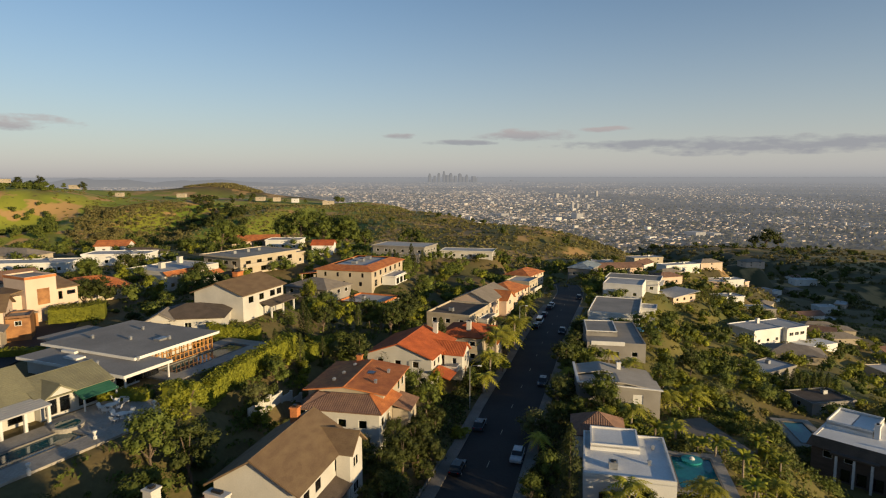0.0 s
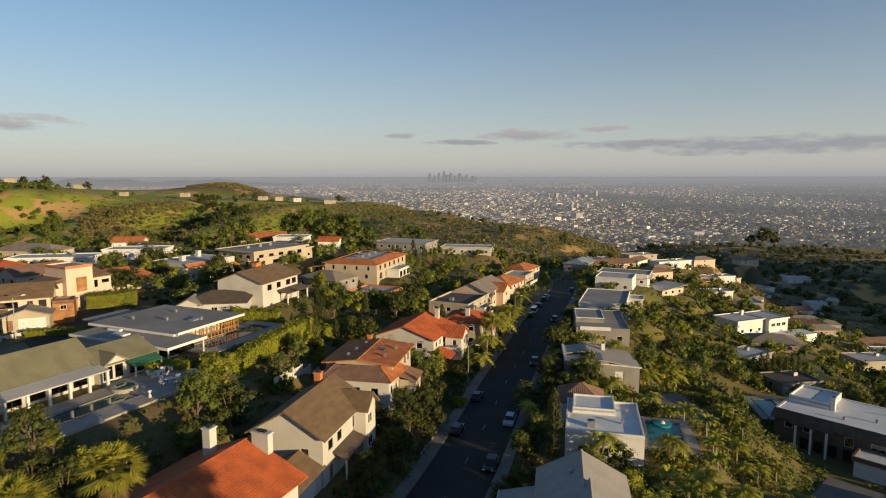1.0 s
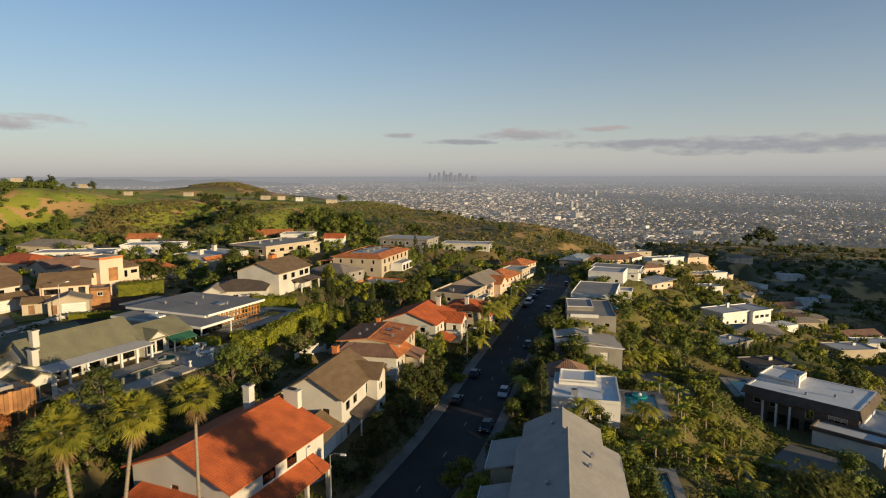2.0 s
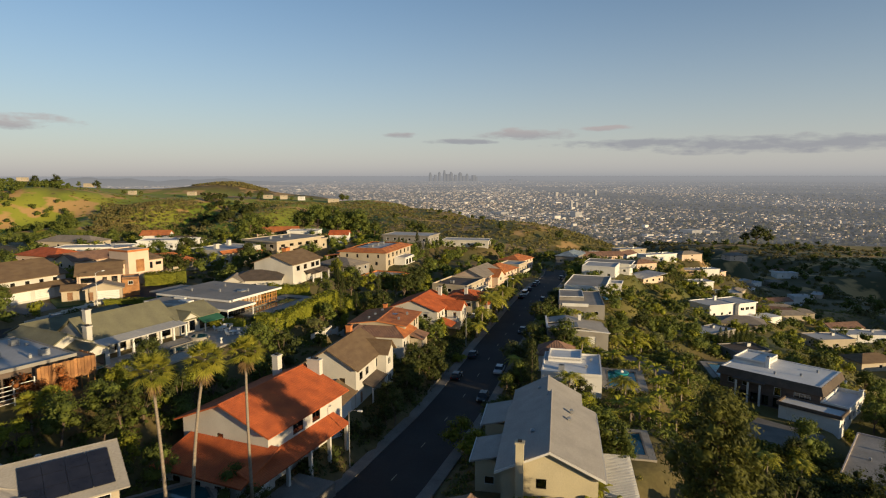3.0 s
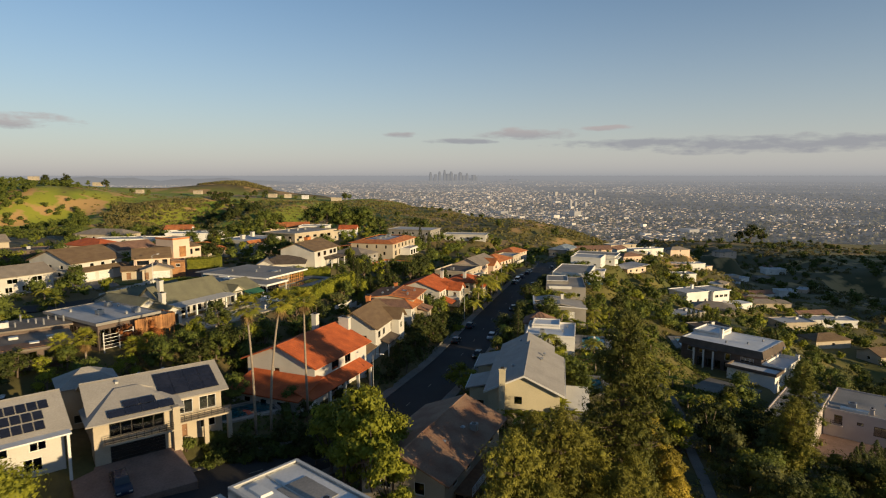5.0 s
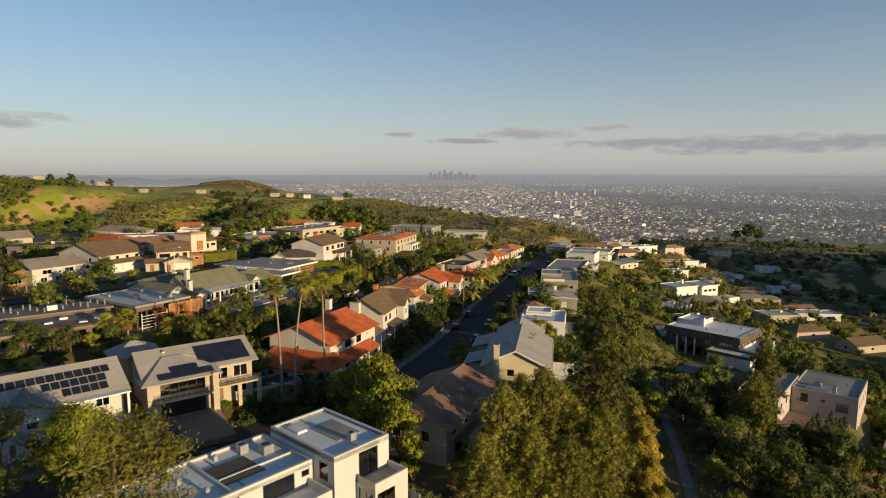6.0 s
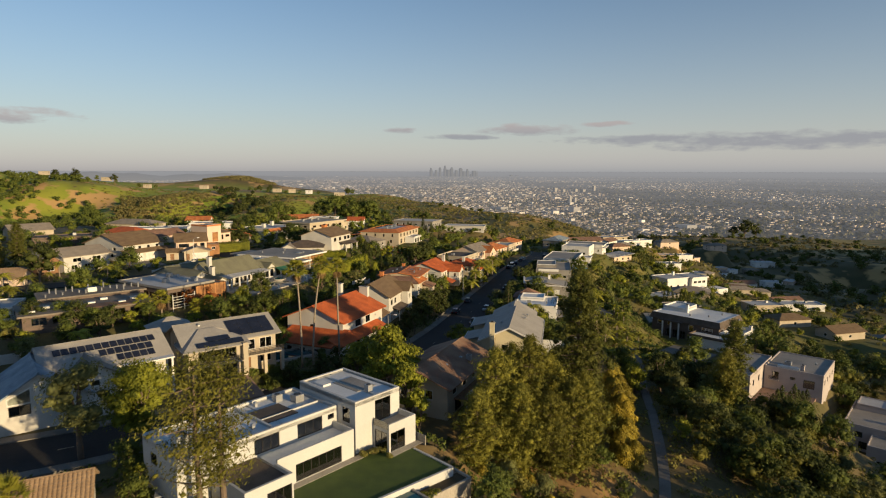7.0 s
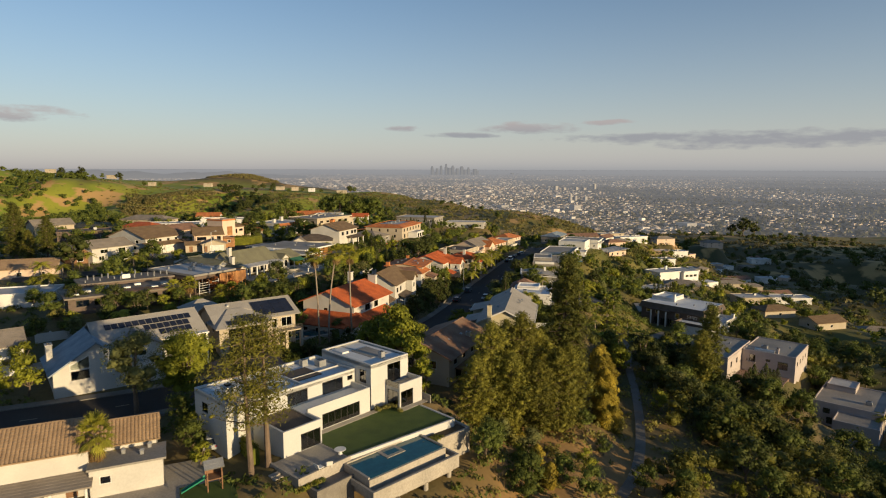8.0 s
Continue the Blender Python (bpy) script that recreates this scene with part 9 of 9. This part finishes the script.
GLASS_DARK = mat("car_glass", (0.015, 0.018, 0.02), (0.02, 0.022, 0.025), rough=0.06, spec=0.5, bump=0)
CARS = [car("black sedan parked at the kerb", PAINT[0]), car("charcoal sedan parked at the kerb", PAINT[1]), car("white van parked at the kerb", PAINT[2], "van", True), car("navy saloon parked in a drive", PAINT[3]), car("silver sedan parked at the kerb", PAINT[4])]


def park(which, y_or_xy, side=0):
    if side:
        i = int(np.argmin(np.abs(STREET[:, 1] - y_or_xy) + (STREET[:, 0] < -20) * 100))
        n = sides(STREET)[i]
        p = STREET[i, :2] + n * side * (HALF - 1.15)
        z, yaw = STREET[i, 2], math.degrees(math.atan2(n[0], -n[1])) + (180 if side > 0 else 0)
    else:
        p, yaw = y_or_xy[:2], y_or_xy[2]
        z = at(*p) + (y_or_xy[3] if len(y_or_xy) > 3 else 0.05)
    copy_thing(CARS[which], pose(p[0], p[1], z, 0, 0, yaw))


for which, y, side in ((0, 87.5, -1), (1, 102, -1), (0, 75.5, 1), (4, 93, 1), (2, 186, -1), (1, 173, 1), (0, 178, -1), (1, 208, -1), (4, 215, -1), (0, 235, 1), (3, 194, -1), (1, 128, 1)):
    park(which, y, side)
copy_thing(CARS[3], pose(-40.6, 1.6, 7.3, 0, 9.5, -52))
for which, spot in ((1, (-85, 88, 60)), (2, (-68, 18, 30)), (4, (-64, 20, 30)), (3, (-88, 108, 66)), (4, (-33.5, -31, 110, 0.1))):
    park(which, spot)
for o in CARS:
    for q in (*o.children_recursive, o):
        bpy.data.objects.remove(q)
for pool_of in KINDS.values():
    for o in pool_of:
        for q in (*o.children_recursive, o):
            bpy.data.objects.remove(q)


def street_lamp(x, y, z, yaw, h=9.0):
    root = thing("street_lamp", "grey steel street lamp with a curved arm", "street lamp", pose(x, y, z, 0, 0, yaw), "street lamps")
    part("pole", Geo().tube([(0, 0, -0.5), (0, 0, h * 0.5), (0, 0, h)], [0.11, 0.09, 0.07], 8), METAL, root)
    part("arm", Geo().tube([(0, 0, h - 0.1), (0.6, 0, h + 0.25), (1.7, 0, h + 0.35)], [0.05, 0.045, 0.04], 6), METAL, root)
    part("lamp_head", Geo().taper(1.5, -0.16, h + 0.22, 2.3, 0.16, h + 0.42, 0.1, 0.05), LENS, root)


for x, y, yaw in ((5.2, 112, -15), (-14.9, 45.5, -20), (22, 168, -15)):
    street_lamp(x, y, at(x, y), yaw)
street_lamp(-84, 101, 14.4, 60, 8)


def play_set():
    root = thing("play_set", "wooden climbing frame with a green slide", "play set", pose(-29, -41.8, 7.3, 0, 0, 30))
    for x in (-0.8, 0.8):
        for y in (-0.8, 0.8):
            part("post", Geo().box(x - 0.06, y - 0.06, -0.1, x + 0.06, y + 0.06, 2.9), BROWNWOOD, root)
    part("platform", Geo().box(-0.85, -0.85, 1.3, 0.85, 0.85, 1.42), BROWNWOOD, root)
    part("rail", Geo().box(-0.85, 0.8, 1.42, 0.85, 0.88, 2.1).box(0.8, -0.85, 1.42, 0.88, 0.8, 2.1), BROWNWOOD, root)
    g = Geo()
    slope(g, (-1.1, -1.0, 2.8), (1.1, -1.0, 2.8), (1.1, 0, 3.5), (-1.1, 0, 3.5), PLAIN)
    slope(g, (1.1, 1.0, 2.8), (-1.1, 1.0, 2.8), (-1.1, 0, 3.5), (1.1, 0, 3.5), PLAIN)
    part("canopy", g, METAL, root)
    part("slide", Geo().add([(-0.9, -0.3, 1.4), (-0.9, 0.3, 1.4), (-3.6, 0.3, 0.25), (-3.6, -0.3, 0.25), (-0.9, -0.35, 1.6), (-0.9, 0.35, 1.6), (-3.6, 0.35, 0.45), (-3.6, -0.35, 0.45)], [(0, 1, 2, 3), (0, 3, 7, 4), (1, 5, 6, 2)]), SLIDE, root)


play_set()


def terrace_chair(x, y, z, yaw):
    root = thing("garden_chair", "white moulded garden chair on the terrace", "chair", pose(x, y, z, 0, 0, yaw), "terrace chairs")
    part("seat", Geo().taper(-0.35, -0.35, 0.3, 0.35, 0.35, 0.42, -0.05, -0.05), TRIM, root)
    part("backrest", Geo().add([(-0.35, 0.3, 0.4), (0.35, 0.3, 0.4), (0.4, 0.55, 0.95), (-0.4, 0.55, 0.95), (-0.35, 0.38, 0.4), (0.35, 0.38, 0.4), (0.4, 0.63, 0.95), (-0.4, 0.63, 0.95)], [(0, 1, 2, 3), (7, 6, 5, 4), (0, 4, 5, 1), (2, 6, 7, 3), (1, 5, 6, 2), (0, 3, 7, 4)]), TRIM, root)
    for x in (-0.28, 0.28):
        for y in (-0.28, 0.28):
            part("leg", Geo().box(x - 0.03, y - 0.03, 0, x + 0.03, y + 0.03, 0.3), TRIM, root)


def deck_table(x, y, z):
    root = thing("round_table", "round white terrace table", "table", pose(x, y, z))
    part("tabletop", Geo().tube([(0, 0, 0.68), (0, 0, 0.74)], [0.75, 0.75], 20), TRIM, root)
    part("pedestal", Geo().tube([(0, 0, 0), (0, 0, 0.68)], [0.3, 0.08], 10), TRIM, root)


for x, y, turn in ((-46.5, 80.6, 0), (-43.2, 77.4, 70), (-46.2, 84.0, 120)):
    deck_table(x, y, 13.72)
    for k in range(4):
        w = radians(turn + 90 * k)
        terrace_chair(x + 1.25 * math.sin(w), y - 1.25 * math.cos(w), 13.72, turn + 90 * k + 180)
for x, y in ((-40.6, 81.0), (-41.0, 75.2), (-43.2, 71.0), (-45.6, 62.5)):
    urn = thing("garden_urn", "white stone urn on the edge of the terrace", "urn", pose(x, y, 13.7))
    part("vase", Geo().tube([(0, 0, -0.3), (0, 0, 0.4), (0, 0, 0.5), (0, 0, 0.6), (0, 0, 1.0), (0, 0, 1.1)], [0.22, 0.22, 0.09, 0.09, 0.28, 0.24], 12), TRIM, urn)
deck_table(-15.2, -35.6, 8.33)
terrace_chair(-17.0, -39.6, 8.33, 140)
terrace_chair(-16.0, -38.8, 8.33, 200)


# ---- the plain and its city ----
# haze colour that the far materials emit in place of real air
HAZE_GLOW = (0.288, 0.288, 0.297)


def haze_mat(name, c1, c2, metres, scale, island=0.0):
    """Far backdrop: haze painted in, colour dimmed and emission added, more the farther off."""
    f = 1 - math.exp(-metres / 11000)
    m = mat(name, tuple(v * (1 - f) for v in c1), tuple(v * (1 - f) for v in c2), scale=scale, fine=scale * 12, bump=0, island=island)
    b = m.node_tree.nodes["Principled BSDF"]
    b.inputs["Emission Color"].default_value, b.inputs["Emission Strength"].default_value = (*(v * f for v in HAZE_GLOW), 1), 1.0
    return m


def plain_height(x, y):
    d = np.hypot(x, y)
    return EYE_LEVEL - BASIN * d / real_distance(d)


def far_plain():
    """The far plain, a backdrop in rings, each with more painted haze than the last."""
    rings = [1750, 2050, 2400, 2750, 3100, 3450, 3700, 3900, 4080, 4220, 4330, 4420, 4490, 4550, 4590, 4615, 4632]
    for a, b in zip(rings, rings[1:]):
        g = Geo()
        rows = []
        for d in (a, (a + b) / 2, b):
            for i in range(41):
                w = -0.82 + 1.64 * i / 40
                rows.append((d * math.sin(w), d * math.cos(w), float(plain_height(np.array(d), np.array(0.0))) + 0.5))
        g.add(rows, [(r * 41 + i + 1, r * 41 + i, (r + 1) * 41 + i, (r + 1) * 41 + i + 1) for r in range(2) for i in range(40)])
        lone("backdrop", g, haze_mat("hazy_plain", (0.2, 0.165, 0.13), (0.12, 0.105, 0.075), float(real_distance(np.array((a + b) / 2))), 0.012), "far hazy plain running out to the horizon", "backdrop", "structure")


def on_plain(count, near, far, wide):
    """Places on the plain, denser toward the horizon, thinned out in patches; k is how far the plain is drawn together there."""
    real = np.exp(RNG.uniform(math.log(near), math.log(far), count))
    ang = RNG.uniform(-wide, wide, count)
    return real * np.sin(ang), real * np.cos(ang)


def drawn_in(rx, ry):
    real = np.hypot(rx, ry)
    k = squeeze(real) / real
    return rx * k, ry * k, k


def city_blocks(name, label, count, near, far, wide, lo, hi, material, tall=0.0, sparse=0.0):
    """Buildings strewn over the plain in a loose street grid, drawn together with it."""
    rx, ry = on_plain(count, near, far, wide)
    a = 0.5
    u, v = rx * math.cos(a) + ry * math.sin(a), -rx * math.sin(a) + ry * math.cos(a)
    u = np.round(u / 62.0) * 62.0 + RNG.choice([-17, 17], count) + RNG.uniform(-6, 6, count)
    rx, ry = u * math.cos(a) - v * math.sin(a), u * math.sin(a) + v * math.cos(a)
    thick = np.array([noise.noise((p / 1300, q / 2600, 5.0)) + 0.35 * noise.noise((p / 420, q / 700, 2.0)) for p, q in zip(rx, ry)])
    thick -= 0.95 * np.maximum(0, rx / np.maximum(ry, 1) - 0.22)
    x, y, k = drawn_in(rx, ry)
    keep = (np.hypot(x, y) > 1500) & (np.hypot(x, y) < 4590) & (thick > sparse + RNG.uniform(-0.55, 0.15, count))
    x, y, k = x[keep], y[keep], k[keep]
    n = len(x)
    z = plain_height(x, y)
    l, w = (lo + (hi - lo) * RNG.uniform(0, 1, n) ** 2) * k, RNG.uniform(lo, hi, n) * k * 0.6
    h = RNG.uniform(3, 6.5, n) * k
    if tall:
        m = RNG.uniform(size=n) < tall
        h[m] *= RNG.uniform(2, 4, m.sum())
    c, s = math.cos(a), math.sin(a)
    base = np.array([(-1, -1, 0), (1, -1, 0), (1, 1, 0), (-1, 1, 0), (-1, -1, 1), (1, -1, 1), (1, 1, 1), (-1, 1, 1)], float)
    p = base[None] * np.stack([l / 2, w / 2, h + 4 * k], 1)[:, None, :]
    q = np.stack([p[..., 0] * c - p[..., 1] * s + x[:, None], p[..., 0] * s + p[..., 1] * c + y[:, None], p[..., 2] + z[:, None] - (4 * k)[:, None]], -1).reshape(-1, 3)
    f = (np.array([(4, 5, 6, 7), (0, 1, 5, 4), (1, 2, 6, 5), (3, 0, 4, 7)])[None] + (np.arange(n) * 8)[:, None, None]).reshape(-1, 4)
    me = bpy.data.meshes.new(name)
    me.from_pydata(q.tolist(), [], f.tolist())
    me.materials.append(material)
    tagged(new(name, me), label, "buildings", "", "stuff")


def far_hills():
    """Low hills along the far rim of the plain, haze painted into their colour."""
    g = Geo()
    rows = []
    for d, h in ((4300, 0.0), (4380, 1.0), (4460, 0.0)):
        for i in range(61):
            w = -0.75 + 0.52 * i / 60
            top = 46 * math.sin(math.pi * i / 60) ** 0.8 * (0.62 + 0.22 * math.sin(i * 0.31) + 0.12 * math.sin(i * 0.83 + 1) + 0.05 * math.sin(i * 2.1))
            rows.append((d * math.sin(w), d * math.cos(w), float(plain_height(np.array(4400.0), np.array(0.0))) - 12 + h * (top + 12)))
    g.add(rows, [(r * 61 + i + 1, r * 61 + i, (r + 1) * 61 + i, (r + 1) * 61 + i + 1) for r in range(2) for i in range(60)])
    lone("backdrop", g, haze_mat("hazy_hill", (0.14, 0.13, 0.11), (0.1, 0.1, 0.08), 15000, 0.004), "low blue-grey hills in the haze on the horizon", "backdrop", "structure", True)


far_plain()
far_hills()
# each band of the city has its distance haze in colour and emission
for near, far in ((1500, 2300), (2300, 3400), (3400, 5200), (5200, 8500), (8500, 15000), (15000, 26000)):
    mid = math.sqrt(near * far)
    big = 1 + mid / 9000
    city_blocks("city_buildings", "countless low pale buildings of the city on the plain", 5600, near, far, 0.68, 7 * big, 24 * big, haze_mat("hazed_city_stucco", (0.49, 0.4, 0.33), (0.25, 0.205, 0.17), mid, 0.02, 0.5))
    city_blocks("city_white_roofs", "white flat roofs and walls shining out of the city on the plain", 1150, near, far, 0.68, 7 * big, 34 * big, haze_mat("hazed_city_white", (0.72, 0.67, 0.61), (0.52, 0.48, 0.44), mid, 0.02, 0.3), 0.05, 0.12)
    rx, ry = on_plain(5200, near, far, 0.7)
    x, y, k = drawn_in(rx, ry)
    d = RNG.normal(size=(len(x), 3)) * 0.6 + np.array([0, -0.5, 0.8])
    tagged(new("city_trees", blades("city_trees", np.column_stack([x, y, plain_height(x, y) + 4 * k]), d, RNG.uniform(5, 10, len(x)) * k * big, 0.8, haze_mat("hazed_city_leaf", (0.07, 0.068, 0.036), (0.045, 0.045, 0.025), mid, 0.02, 0.3))), "dark street trees between the buildings of the plain", "trees", "", "stuff")
# both tower materials carry painted haze: dimmed colour plus a glow of their own
HAZY = haze_mat("hazy_tower_glass", (0.06, 0.07, 0.09), (0.045, 0.055, 0.07), 15500, 0.01)
HAZED_PALE_TOWER = haze_mat("hazed_pale_concrete", (0.36, 0.34, 0.32), (0.3, 0.285, 0.27), 4500, 0.01)


def tower(bearing, foot, top, wide, material, label, d=4450.0, crown=0.0):
    """A far tower; bearing, foot and top as slopes from the first standpoint."""
    x, y = bearing * d, d
    root = thing("skyscraper", label, "skyscraper", pose(x, y, EYE_LEVEL + foot * d, 0, 0, 28), "downtown towers")
    h, w = (top - foot) * d, wide * d / 2
    part("shaft", Geo().box(-w, -w, -20, w, w, h * (1 - crown)), material, root)
    if crown:
        part("crown", Geo().taper(-w * 0.8, -w * 0.8, h * (1 - crown), w * 0.8, w * 0.8, h, w * 0.3, w * 0.3), material, root)


for px, py, w, c in ((761, 307, 4, 0.2), (770, 311, 3.5, 0), (777, 306, 3.5, 0.1), (786, 303, 4, 0.25), (792, 310, 5, 0), (798, 306, 4.5, 0.15), (806, 311, 4, 0), (814, 307, 5, 0.1), (820, 313, 4, 0), (826, 309, 4, 0.2), (838, 312, 6, 0), (842, 315, 4, 0),
                     (897, 322, 4, 0), (905, 319, 5, 0), (915, 320, 5, 0), (925, 321, 5, 0), (933, 323, 4, 0), (944, 325, 5, 0), (768, 317, 4, 0), (800, 317, 5, 0), (833, 318, 4, 0)):
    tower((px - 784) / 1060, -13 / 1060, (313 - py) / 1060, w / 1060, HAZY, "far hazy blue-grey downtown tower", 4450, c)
for px, foot, py, w in ((1055, 352, 338, 4), (1013, 372, 357, 4), (1022, 372, 360, 4), (1040, 373, 361, 5), (705, 376, 358, 4), (985, 352, 342, 6), (1000, 353, 345, 5), (1022, 353, 344, 5), (1036, 353, 345, 6)):
    real = BASIN * 1060 / (foot - 313)
    tower((px - 784) / 1060, -(foot - 313) / 1060, (313 - py) / 1060, w / 1060, HAZED_PALE_TOWER, "pale high-rise block standing above the plain", float(squeeze(np.array(real))))
tower((1022 - 784) / 1060, -78 / 1060, -64 / 1060, 15 / 1060, HAZED_PALE_TOWER, "broad white office block on the plain", 3000.0)
tower((1232 - 784) / 1060, -104 / 1060, -97 / 1060, 26 / 1060, HAZED_PALE_TOWER, "long pale hospital block on the plain", 2350.0)
tower((890 - 784) / 1060, -72 / 1060, -64 / 1060, 16 / 1060, HAZED_PALE_TOWER, "pale block on the plain", 3150.0)
tower((1265 - 784) / 1060, -106 / 1060, -99 / 1060, 18 / 1060, HAZED_PALE_TOWER, "long pale hospital block on the plain", 2350.0)
